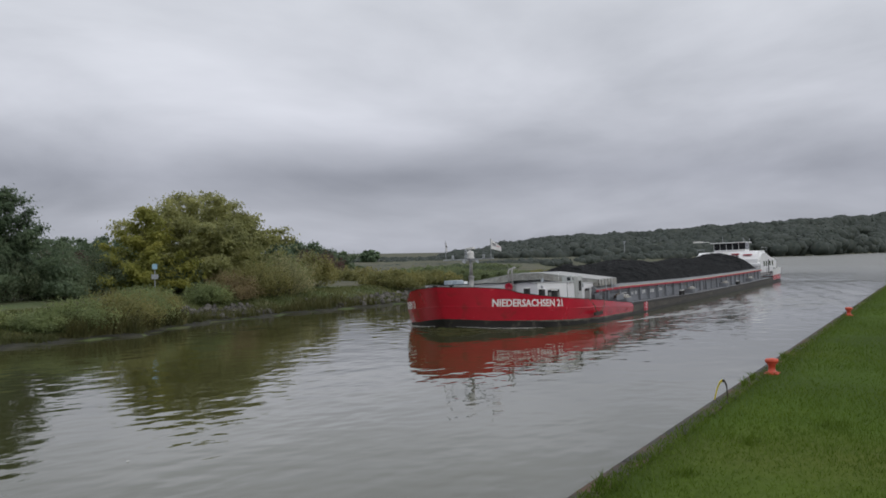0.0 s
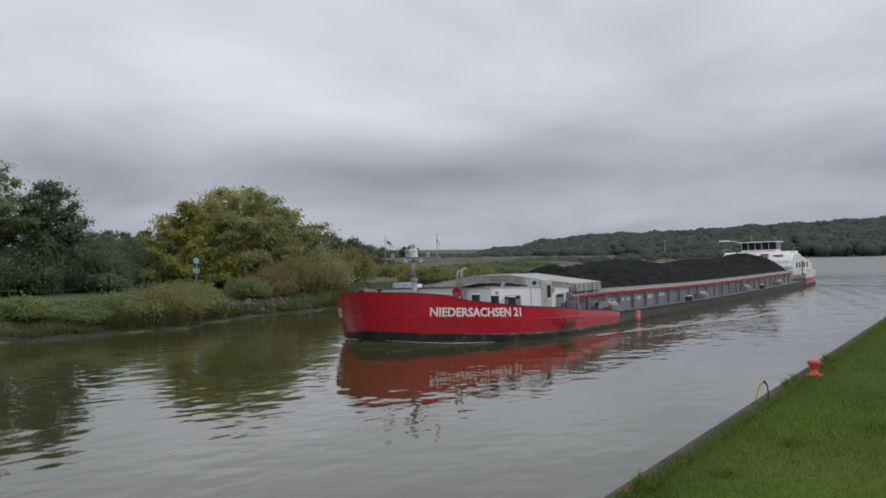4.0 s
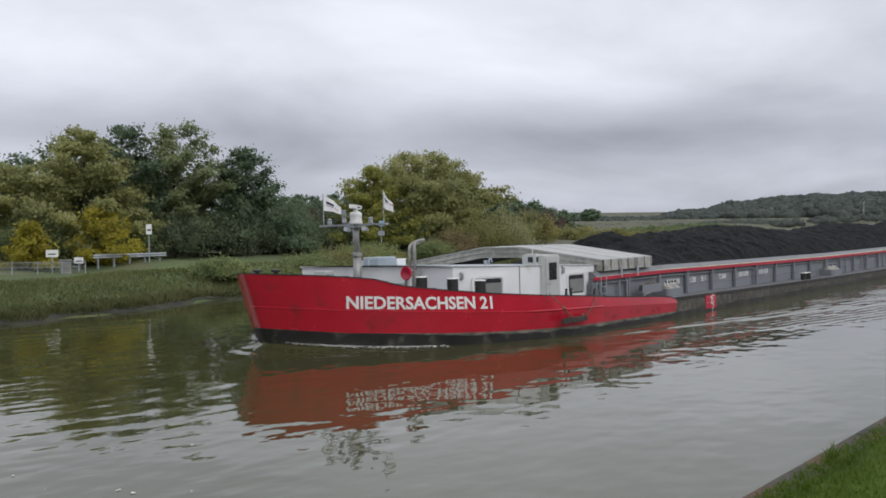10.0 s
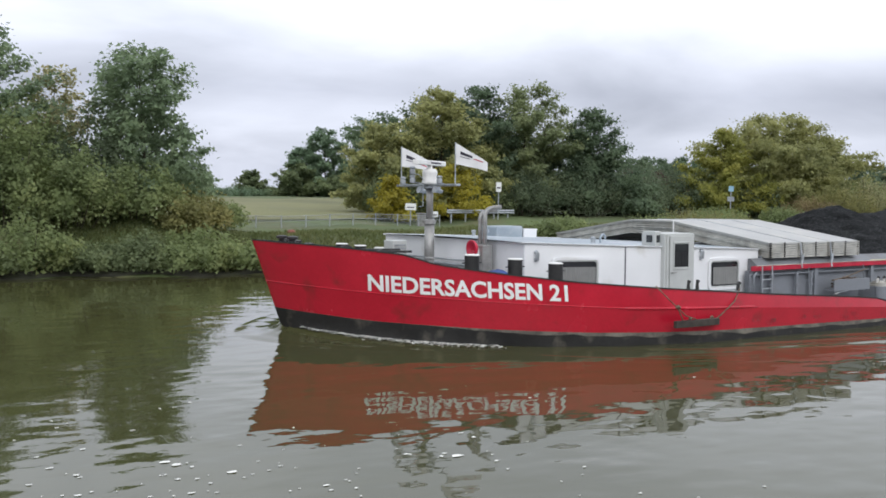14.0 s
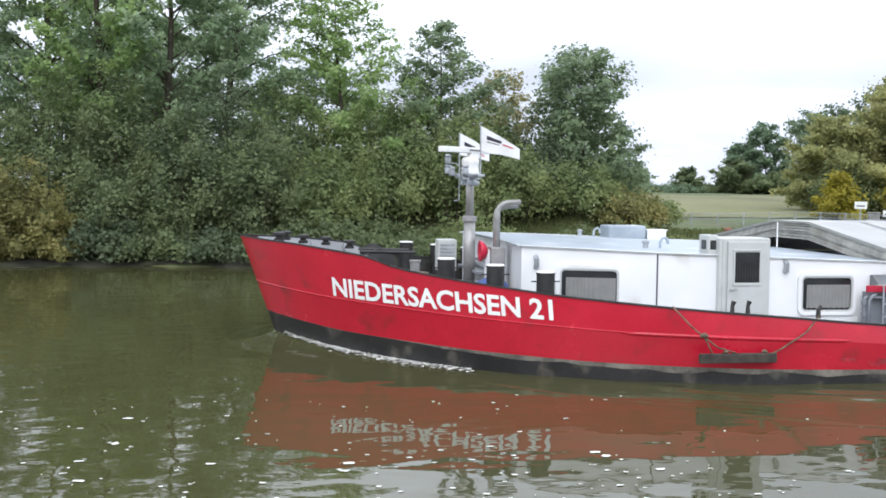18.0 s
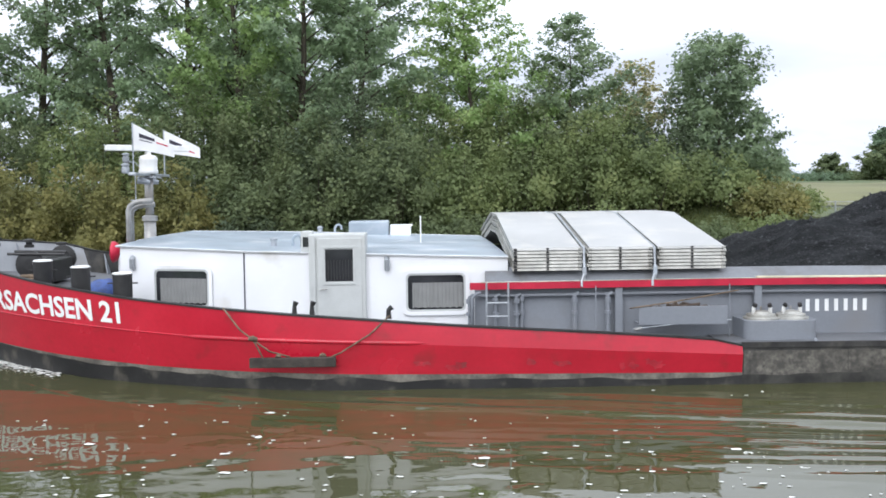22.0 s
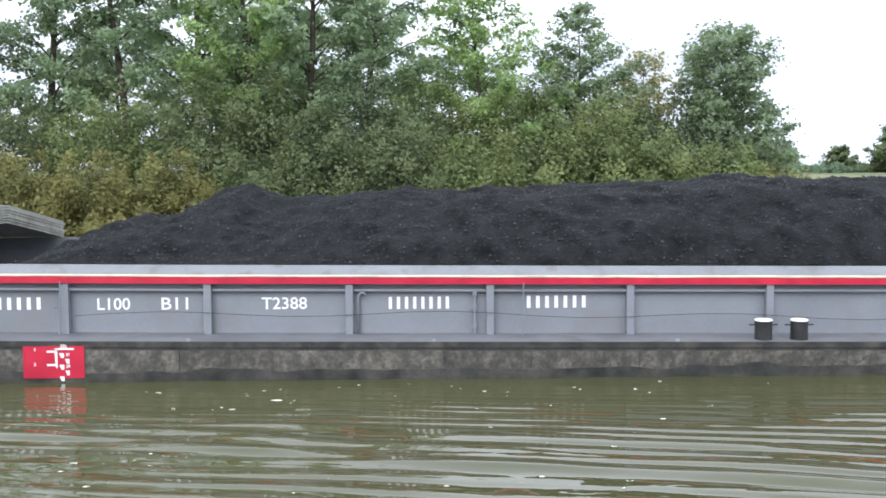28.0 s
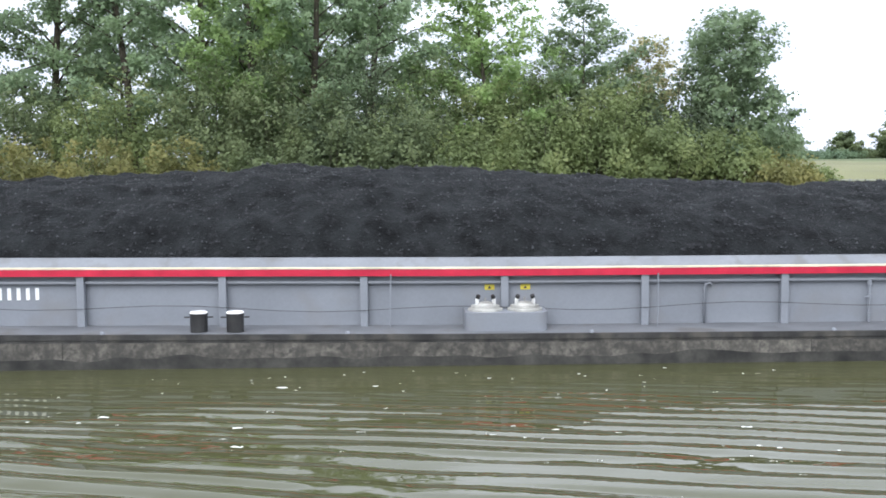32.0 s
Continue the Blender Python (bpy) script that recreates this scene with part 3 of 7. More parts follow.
def sedge_at(rng, n):
    """Ragged tussocks that hang over the water's edge."""
    c = rng.uniform(13, 78, n // 26)
    x = np.repeat(c, 26) + rng.normal(0, 0.22, (n // 26) * 26)
    y = shore(x) + np.repeat(rng.uniform(-0.35, 0.9, n // 26), 26) + rng.normal(0, 0.16, len(x))
    return np.stack([x, y, np.maximum(land_z(x, y), LEVEL)], 1)


blades("bank_sedge", 22000, sedge_at, 0.26, 0.05, M_SEDGE, "dark ragged sedge tussocks hanging over the far water's edge", "sedge", 6, 0.75)


def reed_at(x0, x1, depth, back=0.0):
    def f(rng, n):
        x = rng.uniform(x0, x1, n)
        fade = np.clip(np.minimum(x - x0, x1 - x) / 2.5, 0.05, 1)
        y = shore(x) - 0.4 + back + rng.random(n) * depth * fade
        keep = rng.random(n) < 0.35 + 0.65 * fade
        return np.stack([x, y, np.maximum(land_z(x, y), -0.2)], 1)[keep]
    return f


REED_BEDS = [(36.2, 46.2, 3.0, 5200, 0.85), (46.5, 58.0, 0.9, 900, 0.55), (58.0, 68.0, 1.6, 1200, 0.8), (14.0, 37.0, 0.9, 1800, 0.30), (80.0, 120.0, 1.6, 2200, 0.5)]
for k, (a, b, dep, num, hh) in enumerate(REED_BEDS):
    blades("reeds", num, reed_at(a, b, dep), hh, 0.045, M_REED, "tall olive and straw coloured reeds along the water's edge", "reeds", 20 + k, 0.40)


def riprap(name, x0, x1, n, seed):
    rng = random.Random(seed)
    b = bmesh.new()
    for _ in range(n):
        x = rng.uniform(x0, x1)
        d = rng.uniform(-0.3, 2.0)
        y = float(shore(x)) + d
        r = rng.uniform(0.13, 0.32)
        m = Matrix.Translation((x, y, float(land_z(x, y)) + r * 0.25)) @ Euler((rng.random() * 6, rng.random() * 6, rng.random() * 6)).to_matrix().to_4x4() @ Matrix.Diagonal((r, r * rng.uniform(0.6, 1), r * rng.uniform(0.5, 0.8), 1))
        vs = bmesh.ops.create_icosphere(b, subdivisions=1, radius=1, matrix=m)["verts"]
        for v in vs:
            v.co += Vector((rng.uniform(-1, 1), rng.uniform(-1, 1), rng.uniform(-1, 1))) * r * 0.22
    return solid(name, b, M_STONE, "grey broken riprap stones at the water's edge", "stones", kind="stuff")


riprap("riprap", 49.5, 56.0, 150, 1)
riprap("riprap", 63.0, 80.0, 260, 2)

# ---------------------------------------------------------------- trees


def leaf_mesh(pos, out, size, rng, material, up=0.55, wild=0.60):
    """Small pointed leaves at the given places, turned outwards and to the sky."""
    n = len(pos)
    nrm = out * 0.5 + np.array([0, 0, up]) + rng.normal(0, wild, (n, 3))
    nrm /= np.linalg.norm(nrm, axis=1)[:, None]
    d1 = np.cross(nrm, rng.normal(0, 1, (n, 3)))
    d1 /= np.linalg.norm(d1, axis=1)[:, None]
    d2 = np.cross(nrm, d1)
    s = 0.5 * size * rng.uniform(0.55, 1.5, n)[:, None]
    v = np.stack([pos - d1 * s, pos + d1 * s * 0.5 - d2 * s * 0.75, pos + d1 * s * 0.5 + d2 * s * 0.75], 1).reshape(-1, 3)
    return raw_mesh("crown", v, np.arange(n * 3).reshape(-1, 3), material)


def tree(name, label, x, y, height, width, leaf, seed, count=6000, size=0.12, low=0.12, category="tree", limbs=22, shape="round", group="", z=None, droop=0.0, airy=0.0):
    """Tapered trunk, limbs that fork into twigs, and clusters of small leaves along the twigs."""
    rng = np.random.default_rng(seed)
    z0 = float(land_z(x, y)) if z is None else z
    t = thing(name, label, category, pose(x, y, z0 - 0.05), group)
    half = width / 2

    def reach(f):  # crown radius at a share of the crown's height
        if shape == "cone":
            return (1 - f) ** 0.7 + 0.06
        if shape == "tall":
            return np.sin(np.pi * (0.17 + 0.79 * np.clip(f, 0, 1))) ** 0.75
        return np.clip(1 - ((f - 0.40) / 0.63) ** 2, 0.03, 1) ** 0.72

    b = bmesh.new()
    lean = rng.normal(0, 0.025, 2)
    r0 = max(0.05, height * 0.011)
    bend = rng.uniform(0, 6.3)

    def stem(h):
        return np.array([lean[0] * h + 0.02 * height * math.sin(5 * h / height + bend), lean[1] * h, h])

    tube(b, [stem(h * height) for h in np.linspace(0, 0.95, 10)], [r0 * (1.25 - 1.15 * k / 9) for k in range(10)], 8)
    places, weights, spreads = [], [], []
    for k in range(limbs):
        ff = ((k + 0.6 * rng.random()) / limbs) ** 0.9
        top = height * (low + (1 - low) * ff)
        ang = k * 2.399963 + rng.normal(0, 0.35)
        lobe = 1.0 + 0.16 * math.sin(2 * ang + seed) + 0.16 * math.sin(7.5 * ff + 1.7 * seed) + rng.normal(0, 0.10)
        length = max(0.25, lobe * half * reach(ff))
        base = stem(max(0.06 * height, top - length * rng.uniform(0.35, 0.75)))
        tip = stem(top) + np.array([math.cos(ang) * length, math.sin(ang) * length, -droop * length * rng.uniform(0.2, 1.0)])
        mid = base * 0.45 + tip * 0.55 + np.array([0, 0, 0.12 * length])
        rr = max(0.01, r0 * (0.42 - 0.32 * ff))
        tube(b, [base, mid, tip], [rr, rr * 0.6, rr * 0.2], 5, cap=False)
        forks = 3 + int(length * 2.2)
        for j in range(forks):
            g = (0.25 + 0.75 * (j + 0.5 * rng.random()) / forks) if length > 0.5 else rng.uniform(0.3, 1.0)
            root = (base * (1 - g) ** 2 + 2 * mid * g * (1 - g) + tip * g * g)
            turn = ang + rng.normal(0, 0.9)
            lg = rng.uniform(0.25, 0.55) * (0.45 + 0.25 * length)
            end = root + np.array([math.cos(turn) * lg, math.sin(turn) * lg, rng.uniform(-0.1, 0.55) * lg - droop * lg])
            if j % 2 == 0:
                tube(b, [root, end], [rr * 0.35, rr * 0.12], 4, cap=False)
            m = max(2, int(lg / 0.22))
            for q in range(m):
                places.append(root + (end - root) * (0.3 + 0.8 * q / m))
                weights.append(rng.uniform(0.3, 1.6) * (1 - airy * ff * rng.random()))
                spreads.append(rng.uniform(0.13, 0.30) * (0.75 + 0.06 * width))
    part("trunk", b, M_BARK, t)
    places, weights, spreads = np.array(places), np.array(weights), np.array(spreads)
    per = np.maximum(3, weights / weights.sum() * count * 1.7).astype(int)
    pos = np.repeat(places, per, 0) + np.clip(rng.normal(0, 1, (per.sum(), 3)), -2.0, 2.0) * np.repeat(spreads, per)[:, None] * np.array([1, 1, 0.62])
    pos = pos[pos[:, 2] > 0.05]
    out = pos - np.array([0, 0, height * 0.45])
    out = out / np.linalg.norm(out, axis=1)[:, None]
    crown = new("crown", leaf_mesh(pos, out, size * 1.55, rng, LEAF[leaf]))
    crown.parent = t
    return t


def bush(name, label, x, y, height, width, leaf, seed, count=2600, size=0.10, group="", stems=70, upright=0.5, category="bush", z=None, loose=0.26):
    """Many thin stems that arch out of the ground, with leaves along their upper part."""
    rng = np.random.default_rng(seed)
    z0 = float(land_z(x, y)) if z is None else z
    t = thing(name, label, category, pose(x, y, z0 - 0.05), group)
    b = bmesh.new()
    half = width / 2
    per = max(4, int(1.9 * count) // stems)
    pos = []
    for k in range(stems):
        ang = k * 2.399963 + rng.normal(0, 0.3)
        out = math.sqrt((k + 0.5) / stems)
        r_tip = half * out * rng.uniform(0.85, 1.12)
        rise = height * math.sqrt(max(0.05, 1 - 0.85 * out ** 2.4)) * rng.uniform(0.55, 1.14)
        r_root = r_tip * (1 - 0.75 * (1 - upright))
        u = np.array([math.cos(ang), math.sin(ang), 0])
        p0, p2 = u * r_root * 0.7, u * r_tip + np.array([0, 0, rise])
        p1 = u * (r_root * 0.6 + r_tip * 0.4) + np.array([0, 0, rise * 0.72])
        knots = np.sqrt(rng.uniform(0.03, 1.0, 6))  # leaves sit in tufts along the stem
        g = np.clip(knots[rng.integers(0, 6, per)] + rng.normal(0, 0.05, per), 0.02, 1.04)[:, None]
        on = p0 * (1 - g) ** 2 + 2 * p1 * g * (1 - g) + p2 * g * g
        wide = 0.07 + loose * (1 - 0.5 * g) * min(1.4, 0.4 + 0.3 * height)
        pos.append(on + np.clip(rng.normal(0, 1, (per, 3)), -2, 2) * wide)
        if k % 3 == 0:
            tube(b, [p0, p0 * 0.25 + p1 * 0.5 + p2 * 0.25, p2], [0.022, 0.015, 0.006], 4, cap=False)
    tagged(part("stem", b, M_BARK, t), kind="stuff")
    pos = np.concatenate(pos)
    pos = pos[pos[:, 2] > 0.04]
    out = pos - np.array([0, 0, height * 0.3])
    out = out / np.linalg.norm(out, axis=1)[:, None]
    crown = new("crown", leaf_mesh(pos, out, size * 1.18, rng, LEAF[leaf]))
    crown.parent = t
    return t


# bare wet soil at the water's edge
sx = np.linspace(-40, 130, 240)
sy = np.linspace(-0.8, 0.30, 6)
ax, ay = np.meshgrid(sx, sy)
ay = ay * (1 + 0.3 * np.sin(ax * 1.3) * np.sin(ax * 0.37)) + shore(ax)
idx = np.arange(ax.size).reshape(ax.shape)
quads = np.stack([idx[:-1, :-1], idx[:-1, 1:], idx[1:, 1:], idx[1:, :-1]], -1).reshape(-1, 4)
mud = new("bank_mud", raw_mesh("bank_mud", np.stack([ax, ay, land_z(ax, ay) + 0.02], -1).reshape(-1, 3), quads, M_MUD, True))
tagged(mud, "dark wet soil along the far water's edge", "bank", kind="structure")

# far bank behind the barge's approach
tree("willow", "large round olive-yellow willow on the far bank", 61.8, 51, 7.6, 11.6, "willow", 1, 38000, 0.15, 0.04, limbs=70, droop=0.25)
tree("willow", "broad olive willow half merged with its neighbour", 66.0, 52, 7.1, 9.0, "willow", 2, 24000, 0.15, 0.04, limbs=60, droop=0.25)
tree("ash_tree", "young yellow-green ash tree with a ragged spiky top", 54.8, 50, 6.0, 7.0, "ash", 3, 11000, 0.14, 0.03, limbs=44, shape="cone", airy=0.5)
tree("alder_tree", "dark green alder with an uneven outline", 43.5, 50, 6.7, 7.4, "deep", 4, 17000, 0.13, 0.03, limbs=50, shape="cone", group="far bank trees")
tree("poplar_tree", "tall pale green poplar with a loose crown", 41.0, 54, 8.4, 7.0, "poplar", 5, 16000, 0.13, 0.05, limbs=50, shape="tall", group="far bank trees", airy=0.6)
tree("oak_tree", "dark ragged tree with bare twigs at its top", 37.8, 55, 8.2, 7.0, "deep", 6, 15000, 0.13, 0.05, limbs=46, shape="tall", group="far bank trees", airy=0.7)
tree("willow", "tall yellow-green willow with a full crown", 33.8, 53, 7.7, 7.6, "willow", 7, 24000, 0.13, 0.04, limbs=60, droop=0.2)
tree("willow", "lower olive willow at the edge of the group", 30.4, 54, 5.4, 4.8, "willow", 8, 11000, 0.13, 0.04, limbs=40, droop=0.3)
tree("alder_tree", "dark green alder behind the yellow bushes", 36.4, 58, 7.4, 9.0, "deep", 9, 12000, 0.14, 0.04, limbs=44)
tree("alder_tree", "green alder filling the gap between taller trees", 42.0, 57, 6.4, 8.0, "deep", 12, 10000, 0.14, 0.03, limbs=40)
tree("maple_bush", "bright yellow autumn bush beside the fence", 28.5, 49.5, 2.5, 2.4, "yellow", 10, 2600, 0.11, 0.05, limbs=22, category="bush", shape="cone", group="yellow bushes")
tree("maple_bush", "bright yellow autumn bush beside the crash barrier", 32.6, 50, 3.1, 4.6, "yellow", 11, 5200, 0.11, 0.05, limbs=30, category="bush", group="yellow bushes")
for k, (x, y, h, w, lf) in enumerate([(38.5, 50.5, 2.6, 5.0, "shaded_dark"), (42.0, 49.4, 2.8, 5.5, "shaded_dark"), (46.6, 49.6, 2.4, 5.0, "shaded_dark"), (49.4, 52.0, 3.4, 6.0, "shaded_dark"), (35.6, 51.0, 2.2, 4.0, "shaded_green"), (30.0, 51.6, 2.8, 4.4, "shaded_green"), (57.2, 49.0, 2.6, 4.5, "shaded_dark"), (52.2, 51.5, 3.0, 5.0, "shaded_dark")]):
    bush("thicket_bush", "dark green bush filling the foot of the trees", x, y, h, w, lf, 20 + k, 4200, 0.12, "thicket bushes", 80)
for k, (x, y, h, w, lf) in enumerate([(71, 75, 4.4, 8.5, "deep"), (77, 76, 4.6, 8.5, "deep"), (65, 74, 4.8, 9.0, "deep"), (103, 75, 5.0, 8.0, "deep"), (110, 76, 4.4, 8.5, "deep"), (116, 77, 4.2, 8.0, "deep"), (123, 80, 3.6, 9.0, "deep"), (58, 76, 4.8, 9.0, "deep"), (96, 78, 4.6, 9.0, "deep"), (131, 84, 3.0, 11.0, "deep"), (84, 80, 4.4, 9.0, "deep"), (52, 74, 4.6, 8.0, "deep")]):
    tree("background_tree", "dark green tree in the row behind the meadow", x, y, h, w, lf, 40 + k, 6500, 0.2, 0.02, limbs=32, group="meadow tree row")
for k, (x, y, h, w) in enumerate([(58, 60, 2.7, 7), (62, 62, 2.3, 6), (50.5, 58, 2.4, 6), (102, 66, 2.8, 7)]):
    bush("copper_bush", "dark red-brown bush at the foot of the trees", x, y, h, w, "red", 55 + k, 3400, 0.14, "copper bushes")
for k, (x, y, h, w, lf) in enumerate([(60.5, 43.6, 2.4, 4.4, "sallow"), (63.4, 43.8, 2.9, 4.4, "pale"), (56.8, 43.6, 1.7, 4.4, "brown"), (59.0, 44.2, 2.3, 4.0, "sallow"), (66.0, 46.0, 2.7, 5.4, "olive"), (70.5, 47.0, 2.6, 6.0, "sallow"), (53.4, 43.0, 1.1, 3.2, "olive"), (38.2, 38.9, 1.5, 4.4, "olive"), (41.0, 38.9, 1.75, 5.0, "sallow"), (43.6, 39.9, 1.7, 4.6, "olive"), (45.8, 41.0, 1.3, 3.6, "sallow"), (36.0, 39.4, 0.9, 3.2, "olive"), (33.5, 40.6, 0.9, 3.0, "olive"), (47.0, 42.6, 1.2, 4.0, "olive"), (100, 50, 0.9, 9.0, "shaded_green"), (86, 52, 1.2, 7.0, "sallow"), (112, 56, 0.8, 11.0, "shaded_green"), (130, 60, 0.8, 12.0, "shaded_dark"), (150, 66, 0.8, 13.0, "shaded_green"), (79, 43.5, 1.5, 6.0, "sallow"), (88, 44.5, 1.0, 7.0, "sallow"), (97, 45, 0.9, 8.0, "shaded_green"), (110, 46, 0.7, 9.0, "shaded_green"), (124, 46, 0.7, 10.0, "sallow")]):
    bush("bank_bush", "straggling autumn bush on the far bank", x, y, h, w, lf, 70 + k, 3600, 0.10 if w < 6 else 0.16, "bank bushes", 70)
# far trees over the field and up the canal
for k, (x, y, h, w, lf) in enumerate([(49.8, 101, 7.4, 5.6, "dark"), (47.4, 102, 5.2, 4.4, "dark"), (54.0, 100, 8.8, 7.0, "dark"), (58.6, 101, 9.2, 8, "dark"), (64, 104, 7.0, 9, "dark"), (45.9, 100, 3.6, 4.4, "shaded_green"), (42.8, 105, 2.8, 3.4, "shaded_green"), (39.6, 112, 2.1, 3.6, "shaded_green"), (36.3, 105, 2.8, 3.2, "shaded_green"), (50, 98, 2.2, 7, "shaded_green"), (56, 97, 2.2, 8, "shaded_green"), (33.2, 110, 1.8, 4, "dark")]):
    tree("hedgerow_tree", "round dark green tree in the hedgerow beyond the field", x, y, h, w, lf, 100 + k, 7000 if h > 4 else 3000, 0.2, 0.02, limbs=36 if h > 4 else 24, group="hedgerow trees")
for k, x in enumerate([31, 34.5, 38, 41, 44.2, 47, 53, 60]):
    bush("field_hedge", "low dark hedge along the end of the field", x, 103 + (k % 3) * 2, 0.95, 6.5, ("dark", "shaded_green", "dark")[k % 3], 115 + k, 2200, 0.16, "field hedges", 50)
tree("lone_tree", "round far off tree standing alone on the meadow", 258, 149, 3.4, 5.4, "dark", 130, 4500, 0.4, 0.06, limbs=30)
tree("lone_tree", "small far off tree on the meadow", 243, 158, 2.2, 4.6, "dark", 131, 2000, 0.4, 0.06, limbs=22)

# grove on the bank where the barge passes the camera
GROVE = [
    ("oak_tree", "dense dark green oak at the end of the grove", 13.2, 45.0, 7.2, 6.6, "oak", 21000, 62, "round", 0.04, 0.2),
    ("birch_tree", "pale yellowing birch with a thin crown", 9.8, 47.5, 6.1, 4.6, "pale", 7000, 36, "round", 0.1, 0.5),
    ("oak_tree", "dark oak with gaps in its crown", 6.6, 46.0, 8.0, 5.8, "oak", 12500, 46, "tall", 0.08, 0.5),
    ("maple_tree", "fresh light green maple with a loose crown", 2.5, 45.5, 9.6, 7.0, "bright", 18000, 54, "tall", 0.08, 0.5),
    ("ash_tree", "tall dark green ash with drooping heavy limbs", -2.3, 47.0, 14.5, 8.4, "alder", 22000, 64, "tall", 0.06, 0.4),
    ("maple_tree", "tall light green maple over the shrubs", -5.0, 45.6, 15.0, 8.0, "alder", 20000, 56, "tall", 0.06, 0.4),
    ("maple_tree", "broad mid green maple with dense boughs", -8.2, 46.6, 15.0, 8.0, "bright", 16000, 50, "tall", 0.06, 0.5),
    ("ash_tree", "tall thin ash with bare stems showing", -10.6, 48.0, 16.5, 7.6, "alder", 11000, 46, "tall", 0.16, 0.7),
    ("alder_tree", "tall thin alder with a sparse grey-green crown", -13.4, 46.5, 16.0, 7.8, "alder", 13000, 48, "tall", 0.1, 0.7),
    ("ash_tree", "tall sparse ash with a dark stem", -16.6, 47.5, 16.5, 8.0, "oak", 13000, 48, "tall", 0.1, 0.7),
    ("alder_tree", "dense alder further along the grove", -20.5, 47.0, 15.5, 9.0, "alder", 14000, 48, "tall", 0.06, 0.4),
    ("oak_tree", "dark oak deep in the grove", -26.5, 48.0, 15.5, 11.0, "oak", 13000, 48, "round", 0.06, 0.3),
    ("alder_tree", "shaded alder at the back of the grove", -7.0, 52.0, 9.6, 9.5, "alder", 13000, 40, "round", 0.04, 0.2),
    ("alder_tree", "shaded dark alder behind the tall ash trees", -15.0, 52.0, 9.4, 9.5, "alder", 13000, 40, "round", 0.04, 0.2),
    ("alder_tree", "pale green alder far back in the grove", -3.6, 55.0, 11.0, 9.0, "alder", 11000, 40, "round", 0.04, 0.2),
    ("alder_tree", "pale green alder behind the sparse ash trees", -11.0, 55.5, 12.0, 9.5, "alder", 11000, 40, "round", 0.04, 0.2),
    ("alder_tree", "shaded dark alder behind the maple", 1.6, 51.5, 6.4, 7.5, "dark", 9000, 40, "round", 0.04, 0.2),
]
for k, (nm, lb, x, y, h, w, lf, n, c, sh, lo, ai) in enumerate(GROVE):
    tree(nm, lb, x, y, h, w * 0.86, lf, 200 + k, int(n * (0.60 if x > -4 else 0.66)), 0.13, lo, limbs=c, shape=sh, group="grove trees", airy=ai, droop=0.3 if "drooping" in lb else 0.05)
# many shrubs here use the darkened greens, shade included in the leaf colour
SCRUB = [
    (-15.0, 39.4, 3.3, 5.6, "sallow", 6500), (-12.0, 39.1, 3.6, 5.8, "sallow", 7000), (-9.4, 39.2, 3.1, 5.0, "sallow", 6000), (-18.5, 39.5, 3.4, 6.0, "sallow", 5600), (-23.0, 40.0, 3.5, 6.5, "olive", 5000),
    (-6.2, 40.4, 3.0, 6.0, "shaded_green", 5600), (-4.0, 40.8, 4.2, 6.0, "shaded_green", 6500), (-1.0, 40.5, 4.0, 5.8, "shaded_green", 7500), (1.8, 41.0, 3.2, 5.4, "olive", 6500), (-2.6, 42.6, 5.8, 6.6, "shaded_dark", 7000),
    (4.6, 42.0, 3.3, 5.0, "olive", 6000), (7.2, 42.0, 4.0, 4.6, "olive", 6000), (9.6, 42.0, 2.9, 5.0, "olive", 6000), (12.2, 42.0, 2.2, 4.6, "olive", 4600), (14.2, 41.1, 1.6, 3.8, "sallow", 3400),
    (2.8, 43.6, 4.4, 4.2, "olive", 4400), (5.6, 44.0, 4.9, 5.4, "shaded_green", 6000), (10.6, 44.4, 4.2, 6.2, "shaded_dark", 6000), (-9.0, 43.4, 5.0, 6.4, "shaded_green", 6200), (-13.0, 43.4, 4.8, 7.0, "olive", 6200), (-17.5, 43.9, 5.0, 7.0, "shaded_green", 6000), (15.8, 43.0, 1.2, 3.2, "olive", 2400),
    (-6.4, 43.6, 5.4, 6.4, "shaded_green", 6000), (0.4, 43.8, 4.8, 6.0, "shaded_green", 5600), (8.4, 44.2, 4.4, 5.4, "olive", 5000),
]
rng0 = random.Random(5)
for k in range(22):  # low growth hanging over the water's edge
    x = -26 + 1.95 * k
    SCRUB.append((x, float(shore(x)) + 0.35, rng0.uniform(0.9, 1.8), rng0.uniform(3.2, 4.4), ("shaded_dark", "shaded_green", "olive", "sallow", "shaded_green")[rng0.randrange(5)] if x > -8 else "sallow", 2900))
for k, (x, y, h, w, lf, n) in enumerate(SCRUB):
    word = {"sallow": "yellowing sallow bush hanging over the water", "olive": "olive green shrub under the trees", "dark": "dark shaded shrub under the trees", "alder": "green alder shrub on the bank", "brown": "rust brown autumn shrub under the trees", "shaded_green": "dense mid green undergrowth shrub, shade in its leaf colour", "shaded_dark": "dark green shrub under the trees, shade in its leaf colour", "bright": "fresh light green maple shrub under the trees"}[lf]
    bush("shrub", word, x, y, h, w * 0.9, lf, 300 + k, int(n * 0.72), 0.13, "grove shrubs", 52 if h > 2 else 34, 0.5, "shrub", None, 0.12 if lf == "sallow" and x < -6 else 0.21)

